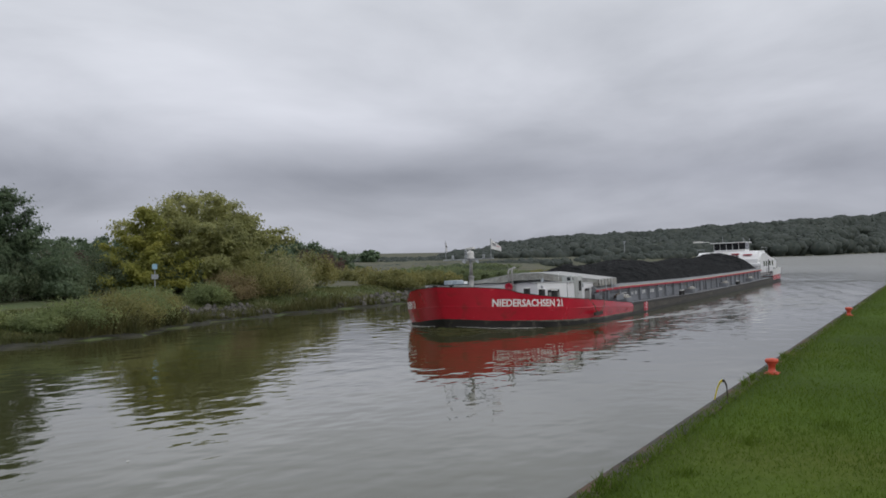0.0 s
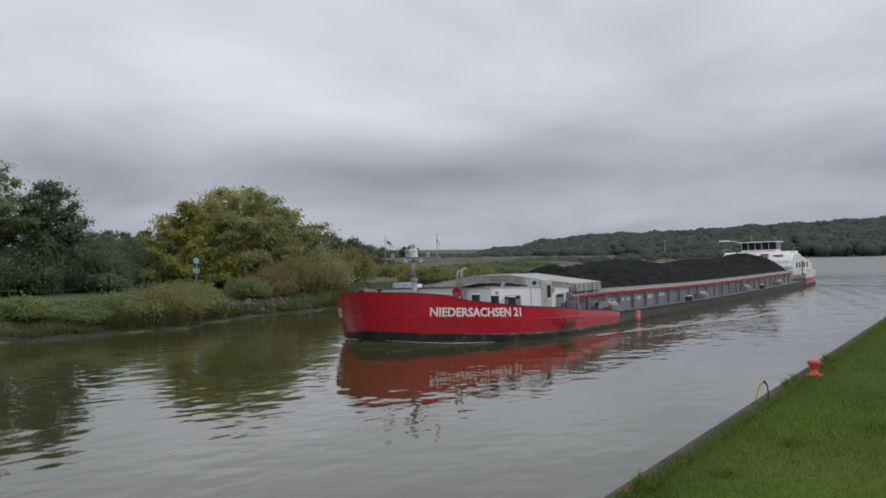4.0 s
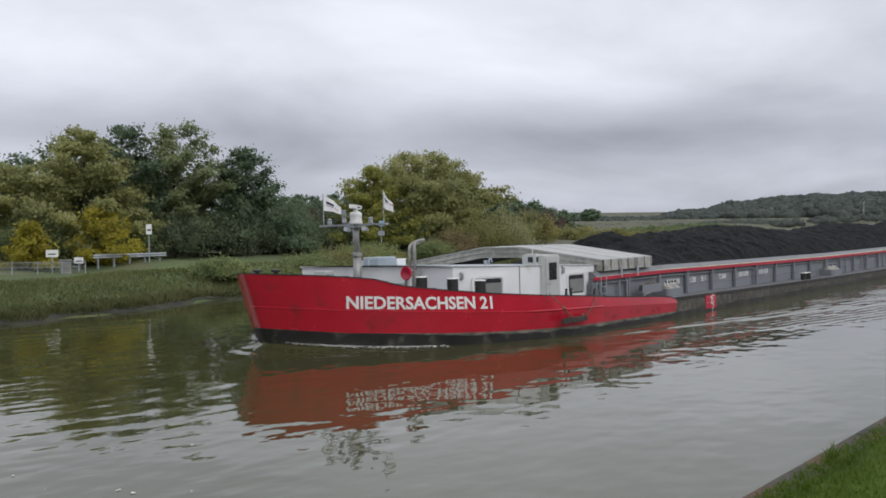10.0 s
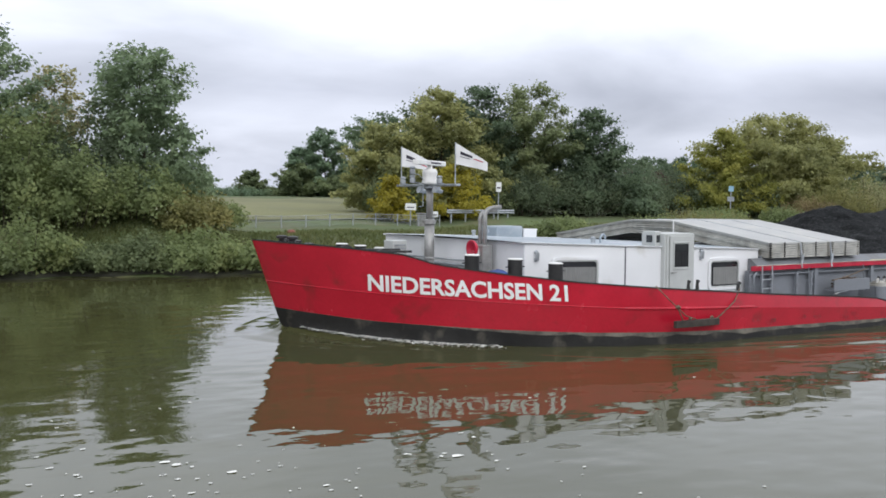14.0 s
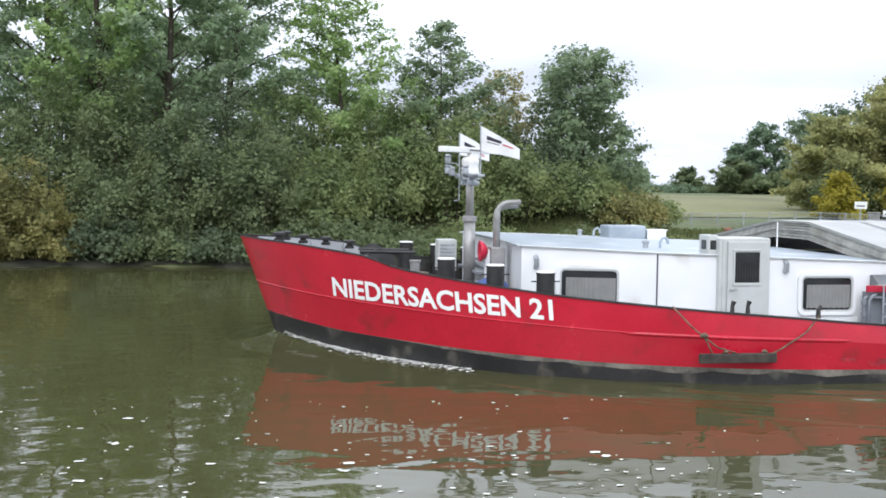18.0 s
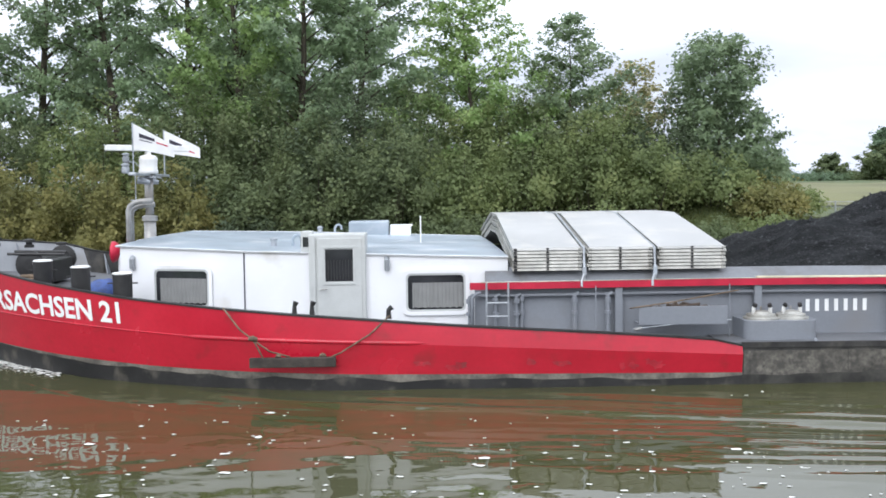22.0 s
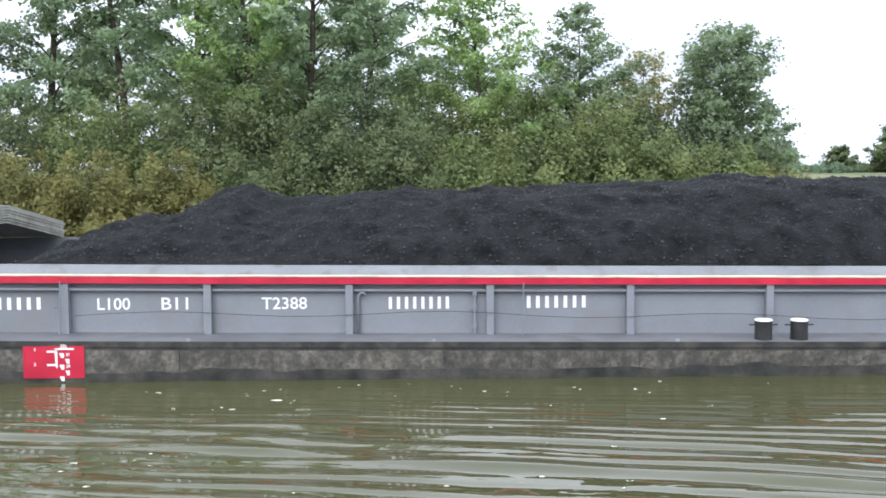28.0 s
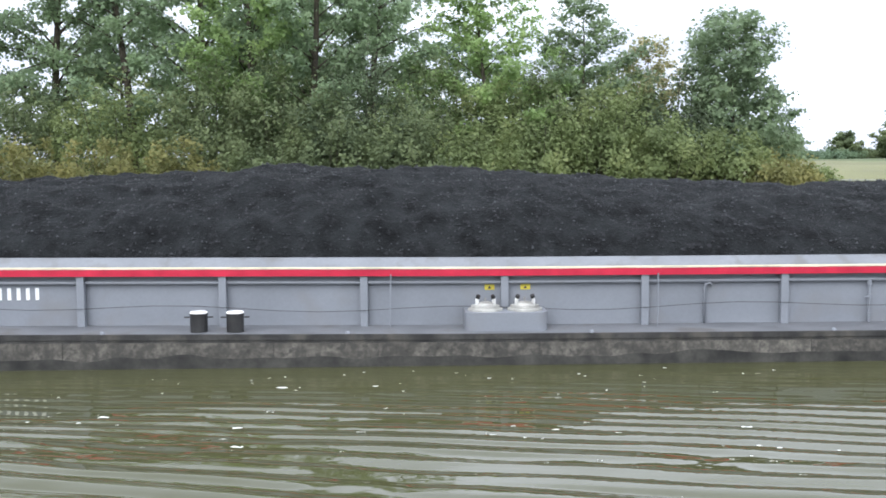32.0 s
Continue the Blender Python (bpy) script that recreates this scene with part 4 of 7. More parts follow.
# distant wooded hill at the end of the canal, one mass of small crowns
rng = np.random.default_rng(9)
AZ = [44, 58, 62, 64.3, 65.0, 66.0, 67.3, 70.5, 73.3, 76.0, 78.6, 81.1, 84.0, 87.1, 100]
TOP = [-0.4, -0.45, -0.5, -0.45, 0.05, 0.12, 0.46, 0.82, 0.90, 1.00, 1.22, 1.34, 1.52, 1.66, 1.7]
n_crown, n_edge, n_leaf = 2500, 420, 38
az = rng.uniform(46, 95, n_crown)
row = np.where(rng.random(n_crown) < 0.35, 1.0, rng.random(n_crown) ** 0.75)
d = np.interp(az, [46, 62, 66, 72, 80, 84, 87, 95], [260, 300, 380, 430, 500, 590, 830, 850]) + np.where(az > 64, 190, 120) * row
top = np.interp(az, AZ, TOP) + 0.05 * np.sin(az * 5.1) * np.sin(az * 2.3) + rng.normal(0, 0.035, n_crown)
zt = EYE[2] + d * np.tan(np.radians(top)) * (0.25 + 0.75 * row) - (1 - row) * 1.2
rad = d * rng.uniform(0.0040, 0.0095, n_crown) * np.interp(az, [63.5, 65], [0.45, 1])
zt = np.maximum(zt - rad * 0.85, 0.8)
# scrub along the foot of the woods, down to the water
az_e = rng.uniform(57, 88, n_edge)
d_e = np.interp(az_e, [57, 66, 70, 77, 81.6, 85.1, 87, 88], [195, 232, 250, 416, 582, 708, 838, 850]) + rng.uniform(0, 14, n_edge)
rad_e = d_e * rng.uniform(0.0035, 0.0065, n_edge) * np.interp(az_e, [64, 67], [0.6, 1])
az, d, rad = np.append(az, az_e), np.append(d, d_e), np.append(rad, rad_e)
zt = np.append(zt, np.where(az_e < 71, 0.7, rad_e * rng.uniform(0.3, 0.8, n_edge)))
n_crown += n_edge
mid_c = np.stack([d * np.sin(np.radians(az)), np.maximum(d * np.cos(np.radians(az)), 47), zt], 1)
b = bmesh.new()
bmesh.ops.create_icosphere(b, subdivisions=2, radius=1)
ball_v = np.array([v.co[:] for v in b.verts])
ball_f = np.array([[v.index for v in f.verts] for f in b.faces])
b.free()
knob = 1 + 0.16 * rng.normal(0, 1, (n_crown, len(ball_v), 1)).clip(-1.6, 1.6)
v = mid_c[:, None, :] + ball_v[None] * knob * rad[:, None, None] * np.array([1.05, 1.05, 0.85])
f = ball_f[None] + (np.arange(n_crown) * len(ball_v))[:, None, None]
woods = tagged(new("far_woods", raw_mesh("far_woods", v.reshape(-1, 3), f.reshape(-1, 3), M_HAZED_WOODS, True)), "dark green wooded hill far up the canal, haze in its colour", "woods", kind="stuff")
pos = np.repeat(mid_c, n_leaf, 0)
shell = rng.normal(0, 1, pos.shape)
shell /= np.linalg.norm(shell, axis=1)[:, None]
shell[:, 2] = np.abs(shell[:, 2])
pos = pos + shell * np.repeat(rad, n_leaf)[:, None] * rng.uniform(0.95, 1.12, (len(pos), 1)) * np.array([1.05, 1.05, 0.85])
nrm = shell + rng.normal(0, 0.3, pos.shape)
nrm /= np.linalg.norm(nrm, axis=1)[:, None]
d1 = np.cross(nrm, rng.normal(0, 1, pos.shape))
d1 /= np.linalg.norm(d1, axis=1)[:, None]
d2 = np.cross(nrm, d1)
sz = (np.repeat(rad, n_leaf) * rng.uniform(0.10, 0.20, len(pos)))[:, None]
v = np.stack([pos - d1 * sz, pos - d2 * sz * 0.8, pos + d1 * sz, pos + d2 * sz * 0.8], 1).reshape(-1, 3)
fringe = tagged(new("leaf_fringe", raw_mesh("leaf_fringe", v, np.arange(len(v)).reshape(-1, 4), M_HAZED_WOODS)), kind="stuff")
fringe.parent = woods

# ---------------------------------------------------------------- far bank furniture


def sign_post(x, y, h, w, bh, label, lower=False, face=None):
    t = thing("sign_post", label, "sign", pose(x, y, float(land_z(x, y)), 0, 0, math.degrees(math.atan2(-x, y))), "bank signs")
    b = bmesh.new()
    tube(b, [(0, 0, -0.2), (0, 0, h)], 0.035, 10)
    part("pole", b, M_GALV, t)
    b = bmesh.new()
    box(b, -w / 2, w / 2, -0.05, -0.02, h - bh, h + 0.04, 0.012)
    part("board", b, face or M_BOARD, t, "white board" if not face else "pale blue board")
    if lower:
        b = bmesh.new()
        box(b, -0.22, 0.22, -0.05, -0.02, h - 0.95, h - 0.65, 0.01)
        part("lower_board", b, M_GALV, t, "small grey board")
    else:
        b = bmesh.new()
        box(b, -w * 0.32, w * 0.32, -0.056, -0.05, h - bh * 0.62, h - bh * 0.45)
        part("print", b, M_INK, t)
    return t


sign_post(52.0, 46.2, 2.15, 0.32, 0.3, "kilometre board on a thin grey pole among the bushes", True, M_SIGNBACK)
sign_post(33.8, 46.8, 2.05, 0.30, 0.5, "narrow white waterway board on a pole")
sign_post(28.2, 47.0, 1.15, 0.58, 0.32, "white notice board on a post beside the fence")
sign_post(29.8, 47.2, 0.72, 0.46, 0.27, "small white notice board beside the cabinet")
cab = thing("cable_cabinet", "grey concrete cable cabinet beside the fence", "cabinet", pose(28.68, 46.6, float(land_z(28.68, 46.6)) - 0.12, 0, 0, -31))
bm = bmesh.new()
box(bm, -0.27, 0.27, -0.2, 0.2, -0.05, 0.76, 0.02)
part("housing", bm, M_CONC, cab)
bm = bmesh.new()
box(bm, -0.31, 0.31, -0.24, 0.24, 0.76, 0.82, 0.02)
part("lid", bm, M_CONC, cab)
bm = bmesh.new()
box(bm, -0.22, 0.22, -0.215, -0.2, 0.06, 0.70, 0.005)
part("door", bm, M_CONC, cab)

fence = thing("fence", "low galvanised post and rail fence along the towpath", "fence", pose(0, 0, 0))
for k in range(11):
    x = 16.4 + 1.32 * k
    y = 46.0 + 0.03 * k
    bm = bmesh.new()
    tube(bm, [(x, y, float(land_z(x, y)) - 0.1), (x, y, float(land_z(x, y)) + 0.62)], 0.03, 8)
    part("post", bm, M_GALV, fence)
for h in (0.58, 0.34):
    bm = bmesh.new()
    tube(bm, [(16.4 + 1.32 * k, 46.0 + 0.03 * k, float(land_z(16.4 + 1.32 * k, 46.0 + 0.03 * k)) + h) for k in range(11)], 0.012, 6)
    part("rail", bm, M_GALV, fence)
bm = bmesh.new()
for k in range(132):  # thin wires of the mesh panels
    x, y = 16.4 + 0.1 * k, 46.0 + 0.00227 * k
    z = float(land_z(x, y))
    for a_ in (-0.05, 0.05):
        tube(bm, [(x - a_, y, z + 0.04), (x + a_, y, z + 0.58)], 0.0045, 3, cap=False)
part("wire_mesh", bm, M_GALV, fence, "fine grey wire mesh")
guard = thing("crash_barrier", "galvanised steel crash barrier beside the towpath", "barrier", pose(0, 0, 0))
gz0 = float(land_z(33, 47)) - 0.05
bm = bmesh.new()
prof = [(0, 0.42), (0.05, 0.45), (0.0, 0.50), (0.0, 0.54), (0.05, 0.59), (0, 0.64)]
sheet(bm, [[(30.9, 47.6 - a, gz0 + b) for a, b in prof], [(35.2, 47.2 - a, gz0 + b) for a, b in prof]])
sheet(bm, [[(30.9, 47.62 - a, gz0 + b) for a, b in prof], [(35.2, 47.22 - a, gz0 + b) for a, b in prof]])
part("beam", bm, M_GALV, guard)
for k in range(5):
    x = 31.2 + 0.92 * k
    bm = bmesh.new()
    box(bm, x - 0.04, x + 0.04, 47.62 - 0.075 * (x - 30.9), 47.7 - 0.075 * (x - 30.9), gz0 - 0.2, gz0 + 0.62)
    part("post", bm, M_GALV, guard)
buoy = thing("marker_ball", "faded orange-red marker lying on the bank", "marker", pose(18.4, 40.6, float(land_z(18.4, 40.6)) + 0.12))
bm = bmesh.new()
lathe(bm, [(0.05, -0.14), (0.16, -0.1), (0.19, 0.0), (0.15, 0.07), (0.05, 0.10)], 16)
part("ball", bm, M_FADED, buoy, smooth=True)
pole = thing("far_mast", "thin grey mast on the bank far up the canal", "mast", pose(340, 97, float(land_z(340, 97))))
bm = bmesh.new()
tube(bm, [(0, 0, 0), (0, 0, 5.6)], [0.16, 0.10], 8)
part("pole", bm, M_GALV, pole)
bm = bmesh.new()
box(bm, -0.15, 0.15, -0.4, 0.4, 5.6, 5.8, 0.03)
part("lamp_head", bm, M_GALV, pole)

# foam flecks drifting on the water
rng = np.random.default_rng(12)
vs, fs = [], []
for _ in range(820):
    cx, cy = rng.normal(-4, 6), 6 + 11 * rng.random() ** 1.3
    if _ > 620:  # a denser raft of flecks
        cx, cy = rng.normal(4.0, 2.6), 7.3 + 6.0 * rng.random()
    r = rng.uniform(0.008, 0.028) * (1 if rng.random() < 0.85 else 2.2)
    ph = rng.uniform(0, 6.3)
    k0 = len(vs)
    st = rng.uniform(1.0, 2.4)
    for k in range(6):
        q = r * rng.uniform(0.6, 1.2)
        vs.append((cx + q * st * math.cos(ph + k * math.pi / 3), cy + q * math.sin(ph + k * math.pi / 3), 0.008 if k % 2 else 0.012))
    fs.append([k0 + k for k in range(6)])
FLECKS = tagged(new("foam_flecks", raw_mesh("foam_flecks", vs, fs, M_FOAM)), "small white flecks of foam drifting on the canal", "foam", kind="stuff")
FLECKS.location.z = LEVEL

# ---------------------------------------------------------------- the barge: x aft from the stem, port side at -y, z over the water
SHIP_Y = 22.85
LEN, HALF = 100.0, 5.5
FORE = 16.7
HEEL = 1.9  # the loaded barge lists to starboard, in degrees
TIP = math.sin(radians(HEEL))


def stem(z):
    return 0.8 - 0.36 * z


def beam(u, length=10.5):
    return HALF * (1 - (1 - min(max(u, 0.0), length) / length) ** 2) ** 0.75


def lift(u):
    """How much higher the plating stands towards the stem than at full breadth."""
    return TIP * (4.9 - beam(u))


def hull_pt(u, z, side=-1, out=0.0):
    return Vector((stem(z) * (1 - u / FORE) + u, side * (beam(u) + out), z))


def hull_u(x, z):
    return (x - stem(z)) / (1 - stem(z) / FORE)


def top_z(u):
    return interp(u, [0, 1.1, 2.1, 2.45, 2.65, 2.85, 3.1, 4.05, 5.74, 7.8, 10, 11.2, 12.7, 14, 15.5, 16.2, 16.7], [2.18, 2.13, 2.03, 1.98, 1.90, 1.82, 1.76, 1.62, 1.43, 1.27, 1.12, 1.02, 0.92, 0.84, 0.74, 0.68, 0.57]) + lift(u)


def boot_z(u):
    return interp(u, [0, 1.5, 4, 6, 8, 12, 16.7], [0.55, 0.40, 0.29, 0.23, 0.2, 0.15, 0.10]) + lift(u)


def knuckle_z(u):
    return interp(u, [0, 1.5, 4, 7, 11, 16.7], [1.20, 1.08, 0.94, 0.80, 0.68, 0.42]) + lift(u)


def deck_z(u):
    return max(0.56, interp(u, [0, 2.5, 5, 9, 13], [1.45, 1.30, 0.95, 0.68, 0.56]) + lift(u))


us = [10.5 * (k / 44) ** 2 for k in range(45)] + [10.5 + 6.2 * k / 12 for k in range(1, 13)]

barge = thing("barge", "long red, white and grey inland cargo barge loaded with coal", "barge")


def hull_strip(name, lo, hi, material, label, lo_out=0.0, hi_out=0.0, steps=3):
    b = bmesh.new()
    loops = []
    for k in range(steps + 1):
        f = k / steps
        row = []
        for side in (-1, 1):
            line = [hull_pt(u, lo(u) * (1 - f) + hi(u) * f, side, (lo_out * (1 - f) + hi_out * f) * min(1, u)) for u in us]
            row += line[::-1] if side == -1 else line[1:]
        loops.append(row)
    sheet(b, loops)
    return part(name, b, material, barge, label, smooth=True)


hull_strip("bow_bottom", lambda u: -0.9, boot_z, M_BLACK, "black bottom paint with scuffed grey patches", 0.0, 0.0, 2)
hull_strip("waterline_band", lambda u: boot_z(u) - 0.004 - min(1.0, max(0.0, (u - 2.2) / 3.0)) * (0.086 + 0.035 * math.sin(3.1 * u) * math.sin(1.3 * u + 1) + 0.02 * math.sin(9.7 * u)), boot_z, M_SCUM, "dried grey-brown scum band over the black bottom", 0.006, 0.006, 1)
hull_strip("bow_plating", boot_z, knuckle_z, M_RED, "glossy red painted bow plating", 0.0, 0.06, 2)
hull_strip("bow_shell", knuckle_z, top_z, M_RED, "glossy red painted bulwark plating", 0.06, 0.015, 3)
for side in (-1, 1):
    b = bmesh.new()
    tube(b, [hull_pt(u, knuckle_z(u), side, 0.058 * min(1, u)) for u in us if u < 7.2], 0.014, 6)
    part("knuckle_bead", b, M_RED, barge)
# inner side of the bulwark: pale grey at the bow, black beside the winch, grey aft
for nm, a, b_, mt, lb in (("bulwark_inside", 0.35, 2.7, M_LINING, "pale grey painted inner bulwark"), ("bulwark_inside", 2.7, 6.4, M_TAR, "black inner bulwark"), ("bulwark_inside", 6.4, 16.5, M_GREY, "grey inner bulwark")):
    for side in (-1, 1):
        b = bmesh.new()
        uu = [a] + [u for u in us if a < u < b_] + [b_]
        sheet(b, [[hull_pt(u, deck_z(u) - 0.05, side, -0.10) for u in uu], [hull_pt(u, top_z(u) - 0.01, side, -0.08) for u in uu]])
        part(nm, b, mt, barge, lb, smooth=True)
for side in (-1, 1):
    for u in (0.8, 1.5, 2.3, 3.1, 8.4, 9.9, 11.4, 12.9, 14.4):  # bracket plates that stiffen the bulwark
        b = bmesh.new()
        foot_, head_ = hull_pt(u, deck_z(u), side, -0.10), hull_pt(u, top_z(u) - 0.05, side, -0.10)
        inner_ = hull_pt(u, deck_z(u), side, -0.38)
        loop_ = [b.verts.new(p_ + Vector((d_, 0, 0))) for d_ in (-0.012, 0.012) for p_ in (foot_, inner_, head_)]
        for f_ in ((0, 1, 2), (5, 4, 3), (0, 3, 4, 1), (1, 4, 5, 2), (2, 5, 3, 0)):
            b.faces.new([loop_[q] for q in f_])
        part("bulwark_bracket", b, M_GREY, barge)
# rail on the bulwark
for side in (-1, 1):
    b = bmesh.new()
    rows = []
    for da, dz in ((0.035, -0.012), (0.035, 0.018), (-0.10, 0.018), (-0.10, -0.012), (0.035, -0.012)):
        rows.append([hull_pt(u, top_z(u), side, da if u > 0.3 else da * u / 0.3) + Vector((0, 0, dz)) for u in us])
    sheet(b, rows)
    part("bulwark_rail", b, M_RUBBER, barge, "dark worn rail along the bulwark", smooth=False)
b = bmesh.new()
sheet(b, [[hull_pt(u, deck_z(u), -1, -0.06) for u in us], [Vector((stem(deck_z(u)) * (1 - u / FORE) + u, 0, deck_z(u) + 0.04)) for u in us], [hull_pt(u, deck_z(u), 1, -0.06) for u in us]])
part("foredeck", b, M_DECK, barge, "grey foredeck")
# fender strakes low on the red plating
x0, x1, z0, z1 = 6.95, 11.3, 0.80, 0.68
for side in (-1, 1):
    b = bmesh.new()
    pts = [hull_pt(hull_u(x, z0), z0 + (z1 - z0) * (x - x0) / (x1 - x0), side, 0.035) for x in np.linspace(x0, x1, 14)]
    tube(b, pts, [0.02] + [0.045] * 12 + [0.02], 8)
    part("rubbing_strake", b, M_RED, barge, smooth=True)
# dull scuffs where the fore part has rubbed along walls
rs = random.Random(17)
for side in (-1, 1):
    for k in range(9):
        uc = rs.uniform(10.6, 16.0)
        zc_ = boot_z(uc) + rs.uniform(0.06, 0.22)
        ru, rz_ = rs.uniform(0.05, 0.20), rs.uniform(0.04, 0.10)
        b = bmesh.new()
        ring = []
        for a in range(14):
            q = rs.uniform(0.45, 1.15)
            u = min(FORE - 0.05, uc + ru * q * math.cos(a * math.pi / 7))
            z = max(boot_z(u) + 0.012, zc_ + rz_ * q * math.sin(a * math.pi / 7))
            g = (z - boot_z(u)) / (knuckle_z(u) - boot_z(u))
            ring.append(b.verts.new(hull_pt(u, z, side, 0.06 * min(1.0, g) + 0.004)))
        g = (zc_ - boot_z(uc)) / (knuckle_z(uc) - boot_z(uc))
        mid_v = b.verts.new(hull_pt(uc, zc_, side, 0.06 * min(1.0, g) + 0.004))
        for a in range(14):
            b.faces.new((mid_v, ring[a], ring[(a + 1) % 14]))
        part("paint_scuff", b, M_SCUFF, barge, "dull brown scuff in the red paint")
# midship hull
MID1 = 80.5


def sheer(x):
    """The deck line droops slightly from the bow to amidships."""
    return interp(x, [10, 16.7, 18, 22, 28, 34, 37, 45, 60, 78, 86], [0, 0.02, 0.02, -0.03, -0.085, -0.135, -0.16, -0.18, -0.18, -0.12, 0])


def bar(bm, outline, x0, x1, gap=2.0):
    """A (y, z) outline drawn along the ship, following the sheer."""
    n = max(2, int((x1 - x0) / gap) + 1)
    rings = [[bm.verts.new((x, y, z + (sheer(x) if z > 0.1 else 0))) for y, z in outline] for x in np.linspace(x0, x1, n)]
    k = len(outline)
    for a, b in zip(rings, rings[1:]):
        for i in range(k):
            bm.faces.new((a[i], a[(i + 1) % k], b[(i + 1) % k], b[i]))
    bm.faces.new(rings[0][::-1])
    bm.faces.new(rings[-1])
    return bm


def rect(y0, y1, z0, z1):
    return [(y0, z0), (y1, z0), (y1, z1), (y0, z1)]


b = bmesh.new()
bar(b, rect(-HALF, HALF, -0.9, 0.56), FORE, MID1)
part("hull_side", b, M_TAR, barge, "scuffed black hull side")
rp = random.Random(8)
for side in (-1, 1):
    x = FORE + 0.03
    while x < MID1 - 0.3:  # worn shell plates, welded end to end
        x1 = min(MID1, x + rp.uniform(1.3, 3.6))
        b = bmesh.new()
        bar(b, rect(side * HALF - 0.01, side * HALF + 0.006, -0.25, 0.435), x, x1 - 0.012)
        part("shell_plate", b, M_SIDE, barge, "grey-brown scuffed shell plate")
        x = x1
    # black tide line with a ragged upper edge
    b = bmesh.new()
    xs_ = np.arange(FORE, MID1, 0.12)
    edge_ = [0.05 + 0.10 * noise.noise(Vector((x * 0.55, side, 0))) + 0.06 * noise.noise(Vector((x * 1.7, side, 4))) for x in xs_]
    lo_ = [[(x, side * (HALF + 0.012), -0.3) for x in xs_], [(x, side * (HALF + 0.012), e) for x, e in zip(xs_, edge_)], [(x, side * (HALF + 0.002), e + 0.004) for x, e in zip(xs_, edge_)]]
    sheet(b, lo_ if side == 1 else lo_[::-1])
    bmesh.ops.recalc_face_normals(b, faces=b.faces[:])
    part("tide_line", b, M_TIDE, barge, "black wet tide line")
for side in (-1, 1):
    b = bmesh.new()
    bar(b, rect(side * HALF - 0.02, side * HALF + 0.03, 0.49, 0.585), FORE, MID1 + 0.5)
    part("gunwale", b, M_TAR, barge)
    b = bmesh.new()
    bar(b, rect(min(side * 4.2, side * 5.46), max(side * 4.2, side * 5.46), 0.5, 0.575), FORE - 0.3, MID1 + 2)
    part("side_deck", b, M_DECK, barge, "wet grey walkway deck")
    for k in range(16):
        b = bmesh.new()
        lathe(b, [(0.045, 0), (0.045, 0.02), (0.03, 0.05)], 10, (18.0 + 4.2 * k, side * 5.44, 0.575 + sheer(18.0 + 4.2 * k)))
        part("deck_knob", b, M_GREY, barge)

# hold: coaming walls, posts, pipe, red rail
HOLD0, HOLD1 = 12.06, 78.2
for side in (-1, 1):
    b = bmesh.new()
    bar(b, rect(min(side * 4.3, side * 4.42), max(side * 4.3, side * 4.42), 0.5, 1.47), HOLD0 + 0.1, HOLD1)
    part("coaming_wall", b, M_GREY, barge, "smooth grey painted coaming wall")
    b = bmesh.new()
    bar(b, [(side * 4.58, 1.58), (side * 4.30, 1.79), (side * 4.22, 1.79), (side * 4.22, 1.47), (side * 4.58, 1.49)], HOLD0 + 0.3, HOLD1)
    part("coaming_top", b, M_COAM, barge, "grey sloping coaming top")
    b = bmesh.new()
    bar(b, rect(min(side * 4.585, side * 4.62), max(side * 4.585, side * 4.62), 1.485, 1.61), HOLD0, HOLD1 - 0.3)
    part("red_rail", b, M_REDTRIM, barge, "bright red rail strip")
    b = bmesh.new()
    bar(b, rect(min(side * 4.48, side * 4.61), max(side * 4.48, side * 4.61), 1.613, 1.638), HOLD0 + 5.2, HOLD1 - 0.3)
    part("rail_top", b, M_SPREADER, barge, "sandy beige strip on the rail")
    b = bmesh.new()
    bar(b, rect(min(side * 4.585, side * 4.628), max(side * 4.585, side * 4.628), 1.610, 1.623), HOLD0 + 0.2, HOLD1 - 0.3)
    part("rail_edge", b, M_EDGE, barge, "thin worn cream rail edge")
    b = bmesh.new()
    tube(b, [(x, side * 4.5, 1.36 + sheer(x)) for x in np.linspace(12.2, HOLD1 - 1, 34)], 0.03, 8)
    part("pipe", b, M_GREY, barge)
    post_mesh = None
    for k in range(25):
        x = 14.75 + 2.535 * k
        if post_mesh is None:
            b = bmesh.new()
            box(b, -0.068, 0.068, -0.06, 0.06, 0.56, 1.50, 0.008)
            post_mesh = mesh_of("coaming_post", b, M_GREY)
        ob = new("coaming_post", post_mesh)
        ob.parent = barge
        ob.location = (x, side * 4.53, sheer(x) - 0.02)
b = bmesh.new()
box(b, 12.80, 12.92, -4.28, 4.28, 0.5, 1.86)
part("hold_bulkhead", b, M_GREY, barge)
b = bmesh.new()
box(b, HOLD0, HOLD1, -4.3, 4.3, 0.3, 0.45)
part("hold_floor", b, M_DECK, barge)
